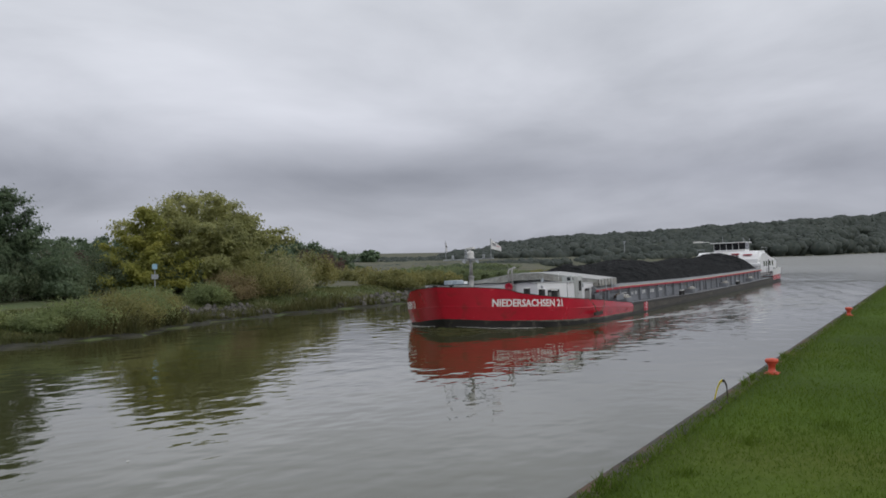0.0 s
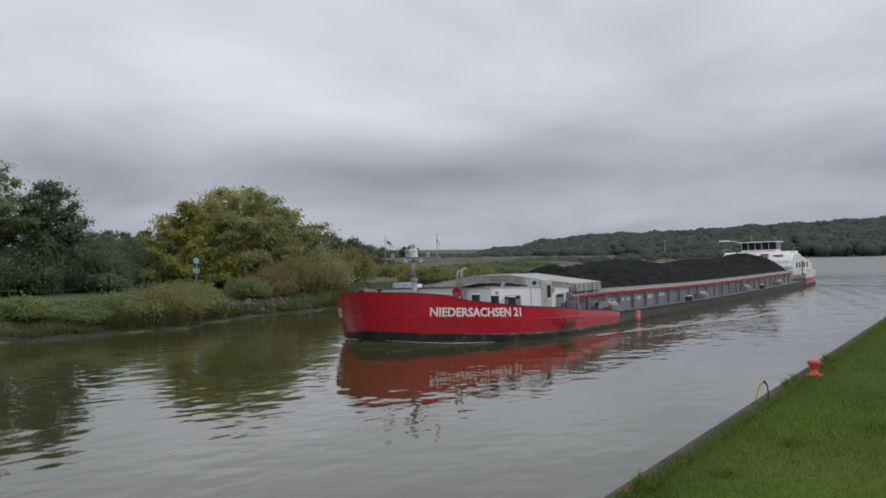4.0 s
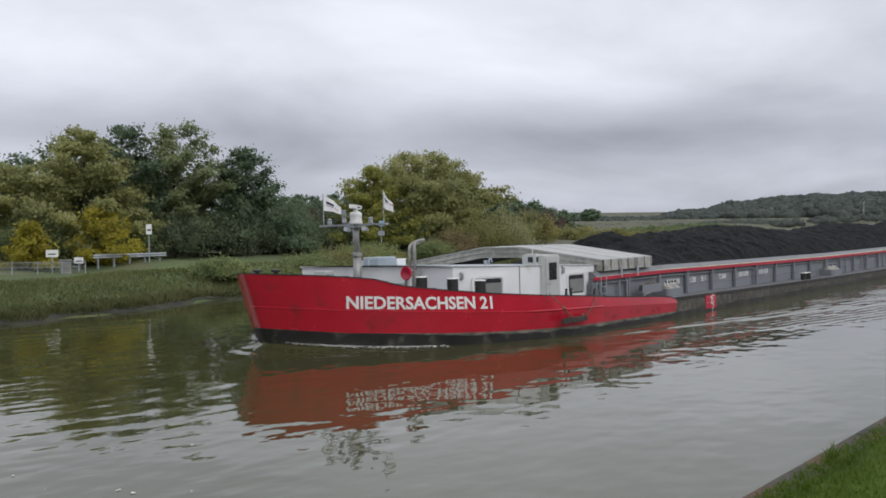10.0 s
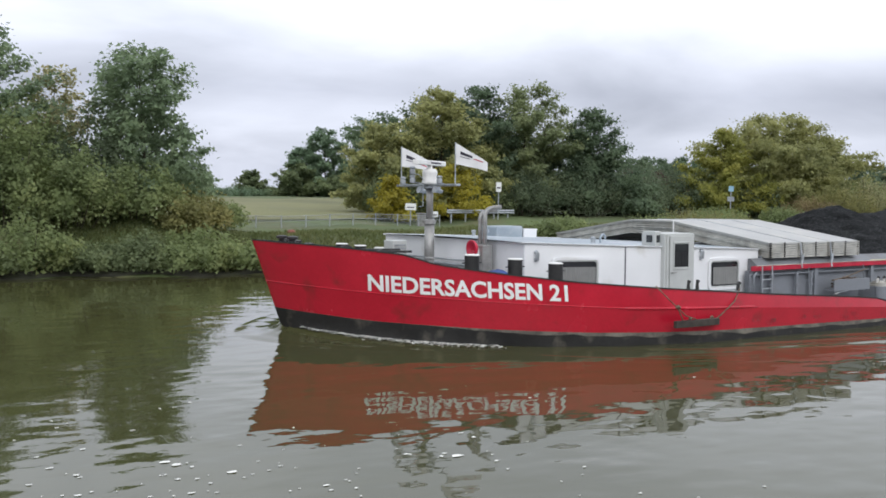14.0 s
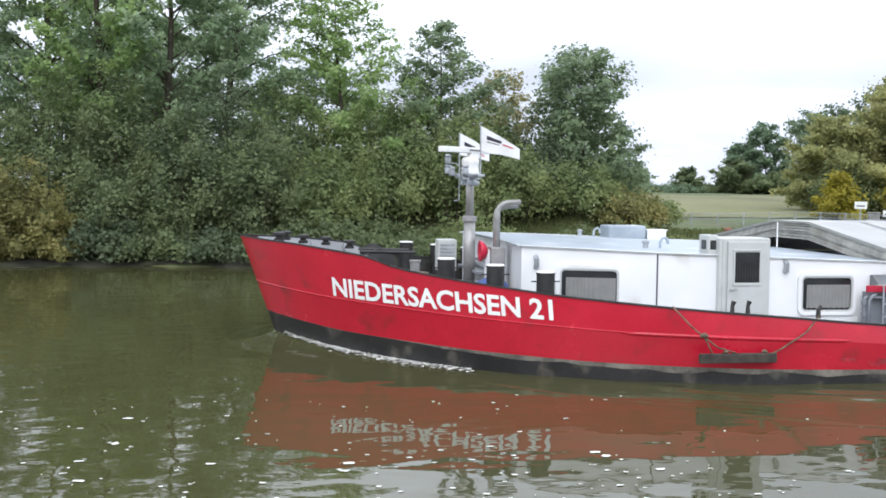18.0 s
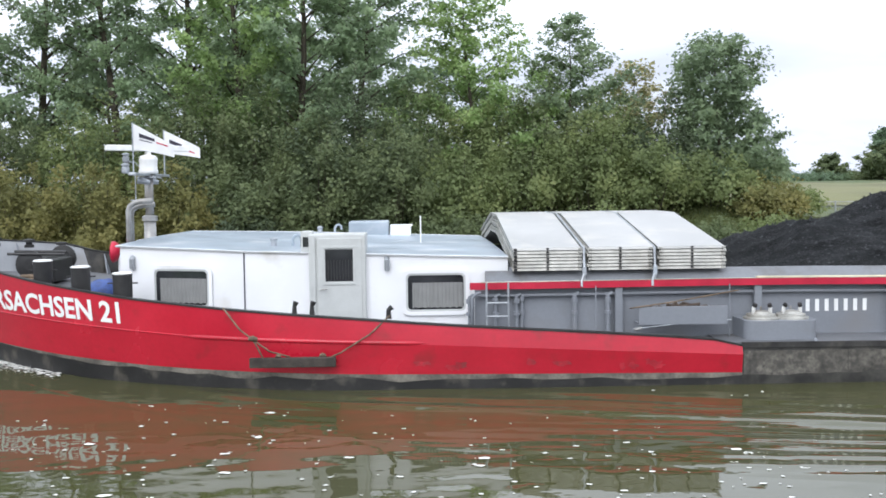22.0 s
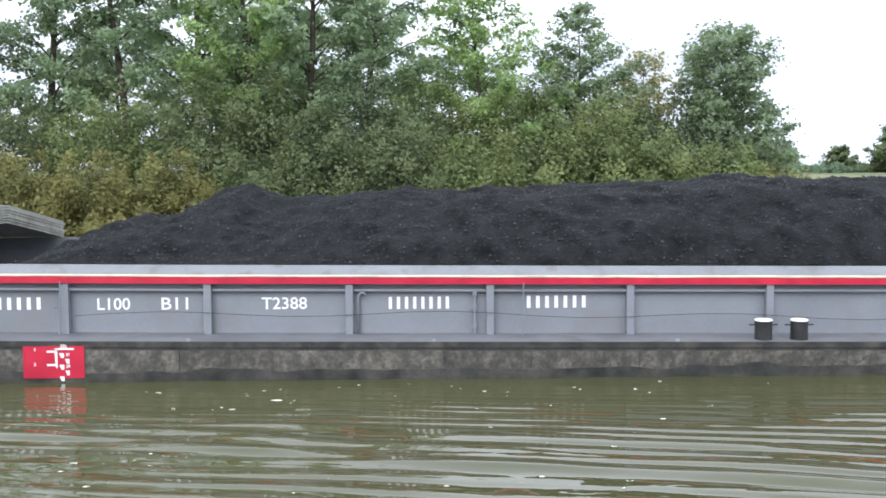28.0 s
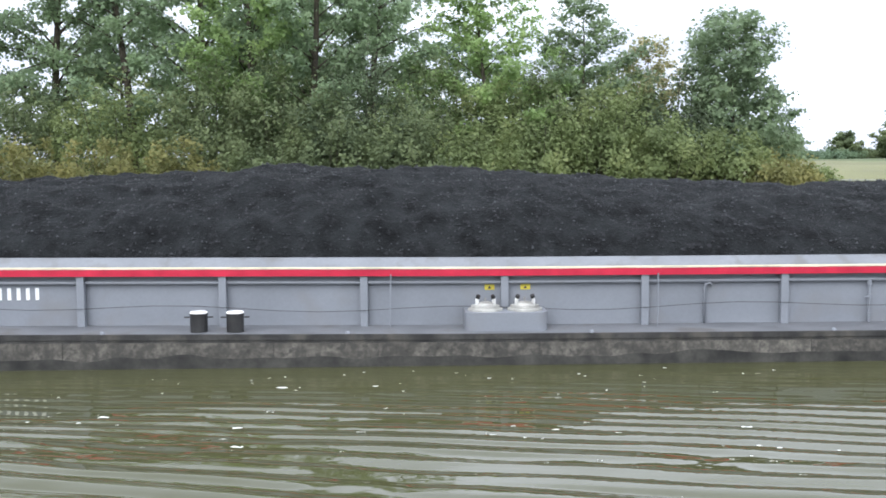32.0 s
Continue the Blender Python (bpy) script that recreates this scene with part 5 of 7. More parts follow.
# thin wire along the coaming, sagging from post to post
b = bmesh.new()
pts = []
for k in range(60):
    x = 20 + 0.75 * k
    pts.append((x, -4.61, sheer(x) + 0.92 + 0.05 * math.sin(x * 1.24) + 0.03 * math.sin(x * 0.31)))
tube(b, pts, 0.006, 4)
part("slack_wire", b, M_RUBBER, barge)
for x in (14.3, 16.72, 19.75, 28.0, 35.5, 40.3, 47.8, 55.6):
    b = bmesh.new()
    tube(b, [(x, -4.72, 0.56 + sheer(x)), (x + 0.02, -4.66, 1.52 + sheer(x))], 0.012, 6)
    part("stay_rod", b, M_GREY, barge)
for x in (13.0, 19.75, 27.15, 44.2, 52.0):
    b = bmesh.new()
    dz = sheer(x)
    tube(b, [(x, -4.52, 0.58 + dz), (x, -4.52, 1.36 + dz)], 0.026, 8)
    for z in (0.72, 1.05, 1.3):
        tube(b, [(x, -4.52, z - 0.04 + dz), (x, -4.52, z + 0.04 + dz)], 0.045, 8)
    tube(b, [(x, -4.52, 1.05 + dz), (x - 0.12, -4.6, 1.05 + dz)], 0.018, 6)
    part("riser_pipe", b, M_GREY, barge)

for x in (25.05, 41.2, 48.9):
    b = bmesh.new()
    dz = sheer(x)
    tube(b, [(x, -4.5, 0.58 + dz), (x, -4.5, 1.24 + dz), (x + 0.03, -4.5, 1.30 + dz), (x + 0.09, -4.5, 1.32 + dz), (x + 0.13, -4.5, 1.27 + dz)], 0.026, 8)
    part("gooseneck_pipe", b, M_GREY, barge, smooth=True)
# lettering on the coaming


def letters(text, size, bold=0.004):
    cu = bpy.data.curves.new("lettering", "FONT")
    cu.body = text
    cu.size = size
    cu.offset = bold
    cu.extrude = 0.002
    cu.resolution_u = 3
    ob = bpy.data.objects.new("lettering", cu)
    scene.collection.objects.link(ob)
    bpy.context.view_layer.update()
    me = bpy.data.meshes.new_from_object(ob.evaluated_get(bpy.context.evaluated_depsgraph_get()))
    bpy.data.objects.remove(ob)
    me.materials.clear()
    me.materials.append(M_LETTER)
    v = np.zeros(len(me.vertices) * 3, dtype=np.float32)
    me.vertices.foreach_get("co", v)
    return me, v.reshape(-1, 3)


def glyphs(text, bold):
    """Each letter of a line as its own mesh with its vertices on the line, and the line's extent."""
    found, seen = [], ""
    for ch in text:
        seen += ch
        if ch == " ":
            continue
        line = letters(seen, 1.0, bold)[1]
        me, v = letters(ch, 1.0, bold)
        v = v.copy()
        v[:, 0] += line[:, 0].max() - v[:, 0].max()
        found.append((me, v))
    every = np.concatenate([v for _, v in found])
    return found, every.min(0), every.max(0)


def put_letters(text, x0, x1, z0, z1, y):
    found, a, c = glyphs(text, 0.012)
    for me, v in found:
        w = np.empty_like(v)
        w[:, 0] = x0 + (v[:, 0] - a[0]) / (c[0] - a[0]) * (x1 - x0)
        w[:, 2] = z0 + (v[:, 1] - a[1]) / (c[1] - a[1]) * (z1 - z0)
        w[:, 1] = y - (v[:, 2] - a[2]) / max(1e-6, c[2] - a[2]) * 0.004
        me.vertices.foreach_set("co", w.ravel())
        me.update()
        ob = new("stencil_letter", me)
        ob.parent = barge


put_letters("L100", 20.35, 20.94, 0.97, 1.19, -4.424)
put_letters("B11", 21.5, 21.98, 0.97, 1.19, -4.424)
put_letters("T2388", 23.3, 24.12, 0.96, 1.18, -4.424)


def mark_bars(x0, x1, z0, z1, n):
    w = (x1 - x0) / n
    for k in range(n):
        b2 = bmesh.new()
        box(b2, x0 + w * (k + 0.30), x0 + w * (k + 0.70), -4.432, -4.421, z0, z1)
        part("registration_bar", b2, M_LETTER, barge)


mark_bars(18.16, 19.39, 0.99, 1.21, 7)
mark_bars(25.55, 26.73, 0.95, 1.17, 8)
mark_bars(28.05, 29.22, 0.95, 1.17, 7)

# ship's name on both bows, laid round the plating


def hull_name(text, x0, x1, side):
    found, a, c = glyphs(text, 0.026)
    # arc length table along the plating at name height
    tab_u = np.linspace(hull_u(x0, 1.3), hull_u(x1, 1.15), 60)
    pts = [hull_pt(u, 1.25, side) for u in tab_u]
    arc = np.concatenate([[0], np.cumsum([(p - q).length for p, q in zip(pts[1:], pts)])])
    for me, v in found:
        w = np.empty_like(v)
        for i in range(len(v)):
            f = (v[i, 0] - a[0]) / (c[0] - a[0])
            if side == 1:
                f = 1 - f
            u = float(np.interp(f * arc[-1], arc, tab_u))
            mid = interp(f, [0, 1], [1.315, 1.165]) + lift(u)
            z = mid - 0.195 + (v[i, 1] - a[1]) / (c[1] - a[1]) * 0.39
            g = (z - knuckle_z(u)) / (top_z(u) - knuckle_z(u))
            u = 0.36 * u + 0.64 * hull_u(hull_pt(u, 1.25).x, z)
            p = hull_pt(u, z, side, (0.06 + (0.015 - 0.06) * g) * min(1, u) + 0.006 + 0.004 * (v[i, 2] > 0))
            w[i] = p
        me.vertices.foreach_set("co", w.ravel())
        me.update()
        ob = new("name_letter", me)
        ob.parent = barge
        ob["label"] = "bold white capital of the ship's name"


hull_name("NIEDERSACHSEN 21", 1.88, 5.83, -1)
hull_name("NIEDERSACHSEN 21", 1.92, 5.72, 1)

# draught plate
b = bmesh.new()
box(b, 19.42, 20.45, -5.522, -5.49, -0.05, 0.50)
part("draught_plate", b, M_REDTRIM, barge, "red painted draught mark panel")
MARKS = [(19.95, 20.28, 0.435, 0.465), (19.95, 20.0, 0.13, 0.465), (19.82, 20.0, 0.39, 0.425), (19.82, 20.0, 0.16, 0.195)]
for k in range(5):
    z = 0.36 - 0.1 * k
    MARKS.append((20.03 if k % 2 == 0 else 20.13, 20.11 if k % 2 == 0 else 20.2, z - 0.06, z + 0.02))
for x0, x1, z0, z1 in MARKS:
    b = bmesh.new()
    prism(b, [(x0, z1), (x1, z1), (x1, z0), (x0 + (x1 - x0) * (0.4 if z1 - z0 > 0.05 and x1 - x0 < 0.1 else 0), z0)], "y", -5.530, -5.520)
    part("draught_mark", b, M_LETTER, barge)


def put_small(text, x, z, h):
    me, v = letters(text, h, 0.002)
    w = np.stack([x + v[:, 0], -5.526 - 0.003 * (v[:, 2] > 0), z + v[:, 1]], 1).astype(np.float32)
    me.vertices.foreach_set("co", w.ravel())
    me.update()
    ob = new("draught_figure", me)
    ob.parent = barge


for tx, x, z in (("322", 20.05, 0.475), ("31", 20.14, 0.33), ("29", 20.14, 0.13), ("3", 19.6, 0.42), ("2", 19.6, 0.17)):
    put_small(tx, x, z, 0.075)


def deck_bollard(x, y, z, r=0.165, h=0.45, n_arm=2, label="black iron bollard with a white painted top"):
    b2 = bmesh.new()
    lathe(b2, [(r * 1.15, -0.12), (r * 1.15, -0.1), (r, -0.08), (r, h - 0.03), (r * 1.04, h - 0.03), (r * 1.04, h)], 22, (x, y, z))
    o = part("bollard", b2, M_RUBBER, barge, label, smooth=False)
    b2 = bmesh.new()
    lathe(b2, [(r * 1.04, h), (r * 1.04, h + 0.015), (r * 0.9, h + 0.03)], 22, (x, y, z))
    part("bollard_top", b2, M_CAP, o, "white painted top")
    for k in range(n_arm):
        zz = z + h * (0.78 - 0.4 * k)
        b2 = bmesh.new()
        tube(b2, [(x - r - 0.1, y, zz), (x + r + 0.1, y, zz)], 0.014, 6)
        part("bollard_pin", b2, M_RUBBER, o)
    return o


for side in (-1, 1):
    for x, yy, zz in ((4.02, 3.29, 1.27), (4.89, 3.80, 1.18), (5.77, 4.20, 1.08)):
        deck_bollard(x, side * yy, zz, 0.172, 0.76)
    for x in (32.19, 32.82, 57.6, 58.2):
        deck_bollard(x, side * 5.15, 0.575 + sheer(x), 0.15, 0.33, 1)
    for x in (9.0, 9.3):
        b = bmesh.new()
        tube(b, [(x, side * 5.3, 1.15), (x, side * 5.3, 1.32), (x + 0.03, side * 5.3, 1.40)], [0.05, 0.035, 0.05], 8)
        part("fairlead_horn", b, M_RUBBER, barge)
for x, y in ((0.80, -0.42), (0.95, 0.55), (1.35, 1.15), (1.9, 1.75), (2.5, 2.25)):
    b = bmesh.new()
    zz = top_z(x) - (0.04 if abs(y) < 1 else 0.10)
    lathe(b, [(0.11, 0), (0.11, 0.06), (0.07, 0.08), (0.07, 0.12), (0.14, 0.14), (0.14, 0.19), (0.06, 0.21)], 16, (x, y, zz))
    part("fairlead_roller", b, M_RUBBER, barge, "black iron fairlead roller")


def vent_box(x0, x1):
    dz = sheer(x0 + 0.7)
    b2 = bmesh.new()
    n = 8
    out = [(x0, -4.42), (x0 + 0.02, -4.95)] + [(x0 + 0.2 - 0.2 * math.cos(math.pi / 2 * k / n), -5.0 - 0.2 * math.sin(math.pi / 2 * k / n)) for k in range(n + 1)] + [(x1 - 0.2 + 0.2 * math.sin(math.pi / 2 * k / n), -5.0 - 0.2 * math.cos(math.pi / 2 * k / n)) for k in range(n + 1)] + [(x1, -4.42)]
    prism(b2, out, "z", 0.55 + dz, 0.90 + dz)
    o = part("vent_housing", b2, M_GREY, barge, "grey deck housing with rounded corners")
    for c in (x0 + 0.38, x1 - 0.38):
        b2 = bmesh.new()
        lathe(b2, [(0.31, 0.90), (0.31, 0.93), (0.255, 0.945), (0.255, 0.985), (0.18, 1.0), (0.16, 1.03), (0.06, 1.05)], 24, (c, -4.82, dz))
        part("vent_lid", b2, M_ALUE, o, "stepped silver vent lid", smooth=False)
        for d in (-0.15, 0.15):
            b2 = bmesh.new()
            tube(b2, [(c + d, -4.88, 0.97 + dz), (c + d, -4.88, 1.09 + dz), (c + d * 0.93, -4.90, 1.13 + dz)], 0.034, 10)
            part("vent_neck", b2, M_CAP, o, "pale vent neck", smooth=True)
            b2 = bmesh.new()
            tube(b2, [(c + d * 0.93, -4.90, 1.125 + dz), (c + d * 0.82, -4.92, 1.175 + dz)], [0.042, 0.036], 10)
            part("vent_cap", b2, M_RUBBER, o, "black vent cap")
        b2 = bmesh.new()
        tube(b2, [(c, -4.82, 1.05 + dz), (c, -4.82, 1.12 + dz)], 0.02, 8)
        part("lid_bolt", b2, M_STEEL, o)
    return o


for a in (16.95, 36.9, 52.1, 67.3):
    vent_box(a - 0.08, a + (1.22 if a < 20 else 1.38))
for x in (37.3, 37.95):
    b = bmesh.new()
    box(b, x - 0.09, x + 0.09, -4.435, -4.42, 1.05, 1.15, 0.005)
    part("warning_plate", b, M_YELLOW, barge, "small yellow warning plate")
    b = bmesh.new()
    prism(b, [(x - 0.03, 1.075), (x + 0.03, 1.075), (x, 1.125)], "y", -4.439, -4.434)
    part("warning_symbol", b, M_INK, barge)
# tool rack on the side deck
b = bmesh.new()
box(b, 15.02, 16.60, -4.98, -4.94, 0.88, 1.18, 0.01)
box(b, 15.02, 16.60, -4.98, -4.65, 0.86, 0.89)
rack = part("storage_rack", b, M_GREY, barge, "grey steel rack board")

b = bmesh.new()
tube(b, [(14.86, -5.0, 1.16), (15.6, -4.95, 1.25), (16.9, -4.66, 1.42)], 0.014, 6)
part("lashing_line", b, M_ROPE, barge, "taut pale rope over the rack")
b = bmesh.new()
tube(b, [(14.9, -5.05, 0.80), (15.8, -4.95, 0.87), (16.7, -4.9, 0.92)], 0.010, 6)
part("lashing_wire", b, M_GALV, barge)
b = bmesh.new()
tube(b, [(14.93, -5.06, 0.79), (15.06, -5.05, 0.81)], 0.03, 8)
part("turnbuckle", b, M_STEEL, barge)
b = bmesh.new()
tube(b, [(12.1, -4.66, 0.62), (12.1, -4.66, 1.34), (12.16, -4.66, 1.42), (12.25, -4.62, 1.44)], 0.03, 8)
part("drain_pipe", b, M_GREY, barge, smooth=True)
b = bmesh.new()
tube(b, [(12.72, -5.05, 0.76), (13.35, -5.0, 0.80)], 0.018, 6)
tube(b, [(12.9, -5.05, 0.74), (13.2, -5.0, 0.84)], 0.012, 6)
part("shackle", b, M_STEEL, barge)

# steps and pipes where the cabin meets the hold
for x in (12.35, 12.74):
    b = bmesh.new()
    tube(b, [(x, -4.72, 0.6), (x, -4.72, 1.62)], 0.018, 8)
    part("ladder_rail", b, M_GALV, barge)
for z in (0.78, 1.02, 1.26):
    b = bmesh.new()
    tube(b, [(12.35, -4.72, z), (12.74, -4.72, z)], 0.016, 8)
    part("ladder_rung", b, M_GALV, barge)
for x in (12.05, 12.52, 12.90, 13.95, 14.55):
    b = bmesh.new()
    tube(b, [(x, -4.56, 0.6), (x, -4.56, 1.36), (x + 0.08, -4.54, 1.4)], 0.042 if x > 13.5 else 0.03, 10)
    tube(b, [(x, -4.56, 1.02), (x, -4.56, 1.08)], 0.065, 10)
    tube(b, [(x, -4.56, 1.24), (x, -4.56, 1.32)], 0.06, 10)
    tube(b, [(x, -4.56, 0.66), (x, -4.56, 0.71)], 0.06, 10)
    part("valve_pipe", b, M_GREY, barge)

# ---------------------------------------------------------------- fore cabin
C0, C1, CY = 5.45, 12.78, 4.2


def wall_top(x):
    return interp(x, [C0, C1], [2.30, 2.04])




def cab_y(x):
    """Half breadth of the cabin: it narrows with the hull forward of the seam."""
    return interp(x, [5.45, 8.03], [3.35, CY])


b = bmesh.new()
plan = [(5.50, -3.35), (8.03, -CY), (C1, -CY), (C1, CY), (8.03, CY), (5.50, 3.35), (5.58, 2.5), (5.58, -2.5)]
lo = [b.verts.new((x, y, 0.55)) for x, y in plan]
hi = [b.verts.new((x, y, wall_top(x))) for x, y in plan]
for i in range(8):
    b.faces.new((lo[i], lo[(i + 1) % 8], hi[(i + 1) % 8], hi[i]))
cabin = part("cabin", b, M_WHITE, barge, "white painted fore cabin wall")
b = bmesh.new()
cols = []
for x in (5.42, 6.2, 7.1, 8.03, 9.5, 11.0, C1 + 0.02):
    cols.append([(x, f * (cab_y(x) + 0.06), wall_top(x) + 0.012 + 0.035 * (1 - abs(f) ** 1.6)) for f in (-1, -0.98, -0.75, -0.38, 0, 0.38, 0.75, 0.98, 1)])
sheet(b, cols)
roof = part("roof", b, M_ROOF, cabin, "pale blue-grey cambered cabin roof", smooth=True)
for side in (-1, 1):
    b = bmesh.new()
    tube(b, [(5.56, side * 2.5, wall_top(5.5)), (5.43, side * 3.36, wall_top(5.45)), (8.03, side * (CY + 0.02), wall_top(8.03)), (C1, side * (CY + 0.02), wall_top(C1))], 0.022, 8)
    part("roof_edge", b, M_WHITE, cabin)
# pipes and a shelf along the front of the cabin
for z, r_ in ((1.62, 0.035), (1.74, 0.022)):
    b = bmesh.new()
    tube(b, [(5.50, -1.4, z), (5.50, 2.3, z)], r_, 8)
    part("front_pipe", b, M_GALV, cabin)
b = bmesh.new()
box(b, 5.18, 5.56, -0.4, 2.2, 1.50, 1.56, 0.01)
part("front_shelf", b, M_GREY, cabin, "grey shelf on the cabin front")
for x in (7.97,):
    b = bmesh.new()
    box(b, x - 0.012, x + 0.012, -cab_y(x) - 0.012, -cab_y(x) + 0.01, 0.9, wall_top(x) - 0.02)
    part("wall_seam", b, M_INK, cabin)


def rounded(x0, x1, z0, z1, r, n=5):
    pts = []
    for cx, cz, a0 in ((x1 - r, z1 - r, 0), (x0 + r, z1 - r, 90), (x0 + r, z0 + r, 180), (x1 - r, z0 + r, 270)):
        for k in range(n + 1):
            a = math.radians(a0 + 90 * k / n)
            pts.append((cx + r * math.cos(a), cz + r * math.sin(a)))
    return pts


def cabin_window(x0, x1, z0, z1, side):
    o, i = rounded(x0 - 0.07, x1 + 0.07, z0 - 0.07, z1 + 0.07, 0.14), rounded(x0, x1, z0, z1, 0.09)
    b2 = bmesh.new()
    rows = []
    for pts, d in ((o, 0.0), (o, 0.05), (i, 0.05), (i, 0.0)):
        rows.append([(p[0], side * (cab_y(p[0]) + d), p[1]) for p in pts + pts[:1]])
    sheet(b2, rows)
    part("window_frame", b2, M_WHITE, cabin, "white rounded window frame")
    b2 = bmesh.new()
    rows = []
    j = rounded(x0 + 0.035, x1 - 0.035, z0 + 0.035, z1 - 0.035, 0.07)
    for pts, d in ((i, 0.0), (i, 0.035), (j, 0.035), (j, 0.0)):
        rows.append([(p[0], side * (cab_y(p[0]) + d), p[1]) for p in pts + pts[:1]])
    sheet(b2, rows)
    part("window_seal", b2, M_DOOR, cabin, "pale grey window seal")
    b2 = bmesh.new()
    f = b2.faces.new([b2.verts.new((p[0], side * (cab_y(p[0]) + 0.012), p[1])) for p in j])
    part("window_pane", b2, M_GLASS, cabin, "dark window pane")
    # net curtain in folds, drawn aside at the forward edge, with a scalloped hem
    b2 = bmesh.new()
    n = 60
    xa, xb = x0 + 0.05 + 0.06 * (x1 - x0), x1 - 0.05
    rows = []
    for g in (0.0, 0.35, 0.7, 1.0):
        row = []
        for k in range(n + 1):
            x = xa + (xb - xa) * k / n
            fold = 0.5 + 0.5 * math.sin(k * 1.35 + 0.7 * math.sin(k * 0.31))
            hem = 0.02 * abs(math.sin(k * 0.42)) if g == 1.0 else 0.0
            row.append((x, side * (cab_y(x) + 0.016 + 0.022 * fold), z1 - 0.17 + (z0 + 0.06 + hem - z1 + 0.17) * g))
        rows.append(row)
    sheet(b2, rows)
    part("curtain", b2, M_CURTAIN, cabin, "pale net curtain hanging in folds", smooth=True)


for side in (-1, 1):
    cabin_window(6.20, 7.28, 1.18, 1.88, side)
    cabin_window(10.91, 12.0, 1.07, 1.77, side)
    for x, z in ((5.76, 1.99), (10.57, 1.96)):
        b = bmesh.new()
        y = side * cab_y(x)
        tube(b, [(x, y, z - 0.1), (x, y + side * 0.06, z - 0.09), (x, y + side * 0.07, z + 0.06), (x, y, z + 0.1)], 0.05, 8)
        part("bulkhead_lamp", b, M_GALV, cabin, "small oval bulkhead lamp")
# companionway with its door
b = bmesh.new()
box(b, 9.16, 10.19, -4.32, -3.5, 0.6, 2.51, 0.02)
part("companionway", b, M_DOOR, cabin, "pale grey door housing rising over the roof")
b = bmesh.new()
box(b, 9.0, 9.2, -4.15, -3.7, 2.14, 2.56, 0.015)
part("lamp_box", b, M_DOOR, cabin)
b = bmesh.new()
box(b, 8.985, 9.0, -4.05, -3.85, 2.28, 2.46)
part("lamp_glass", b, M_GLASS, cabin)
b = bmesh.new()
box(b, 9.04, 9.16, -4.158, -4.15, 2.28, 2.46)
part("lamp_glass", b, M_GLASS, cabin)
b = bmesh.new()
box(b, 9.32, 10.12, -4.36, -4.32, 0.72, 2.44, 0.008)
part("door", b, M_DOOR, cabin, "pale grey door")
b = bmesh.new()
box(b, 9.44, 9.98, -4.366, -4.358, 1.66, 2.24)
part("door_pane", b, M_GLASS, cabin, "dark glazed upper door half")
for x in (9.44, 9.98):
    b = bmesh.new()
    box(b, x - 0.02, x + 0.02, -4.378, -4.36, 1.62, 2.28, 0.004)
    part("door_bead", b, M_DOOR, cabin)
for z in (1.62, 2.28):
    b = bmesh.new()
    box(b, 9.42, 10.0, -4.38, -4.36, z - 0.02, z + 0.02, 0.004)
    part("door_bead", b, M_DOOR, cabin)
for k in range(9):
    b = bmesh.new()
    x = 9.5 + 0.053 * k
    box(b, x, x + 0.018, -4.374, -4.367, 1.68, 2.05)
    part("door_louvre", b, M_RUBBER, cabin)
b = bmesh.new()
tube(b, [(9.37, -4.36, 1.52), (9.37, -4.42, 1.52), (9.49, -4.42, 1.53)], 0.012, 6)
part("door_handle", b, M_STEEL, cabin, "steel lever handle")
for x in (9.25, 10.15):
    b = bmesh.new()
    box(b, x - 0.03, x + 0.03, -4.345, -4.32, 0.7, 2.49, 0.006)
    part("door_jamb", b, M_DOOR, cabin)
# roof furniture
b = bmesh.new()
box(b, 9.40, 10.42, 3.2, 4.05, 2.0, 2.50, 0.05)
part("roof_hatch", b, M_ROOF, cabin, "blue-grey roof hatch box")
b = bmesh.new()
box(b, 10.46, 10.98, 3.2, 3.25, 2.0, 2.38, 0.01)
box(b, 10.46, 10.98, 3.65, 3.7, 2.0, 2.38, 0.01)
box(b, 10.46, 11.02, 3.2, 3.7, 2.36, 2.40, 0.01)
part("hatch_stop", b, M_WHITE, cabin)
for x, y in ((8.66, -2.48), (9.04, 3.4)):
    b = bmesh.new()
    zz = wall_top(x) + 0.1
    zz -= 0.06
    tube(b, [(x, y, zz - 0.1), (x, y, zz + 0.12), (x + 0.04, y, zz + 0.19), (x + 0.10, y, zz + 0.21), (x + 0.16, y, zz + 0.17), (x + 0.17, y, zz + 0.08)], 0.03, 8)
    part("gooseneck_vent", b, M_ROOF, cabin)
for x, y in ((8.30, -2.6), (8.66, 3.4)):
    b = bmesh.new()
    lathe(b, [(0.06, 2.1), (0.06, 2.32), (0.075, 2.33), (0.075, 2.37), (0.03, 2.39)], 14, (x, y, 0))
    part("roof_vent", b, M_GALV, cabin)
b = bmesh.new()
tube(b, [(11.2, -2.6, 2.25), (11.2, -2.6, 2.78)], 0.014, 6)
part("aerial", b, M_CAP, cabin)

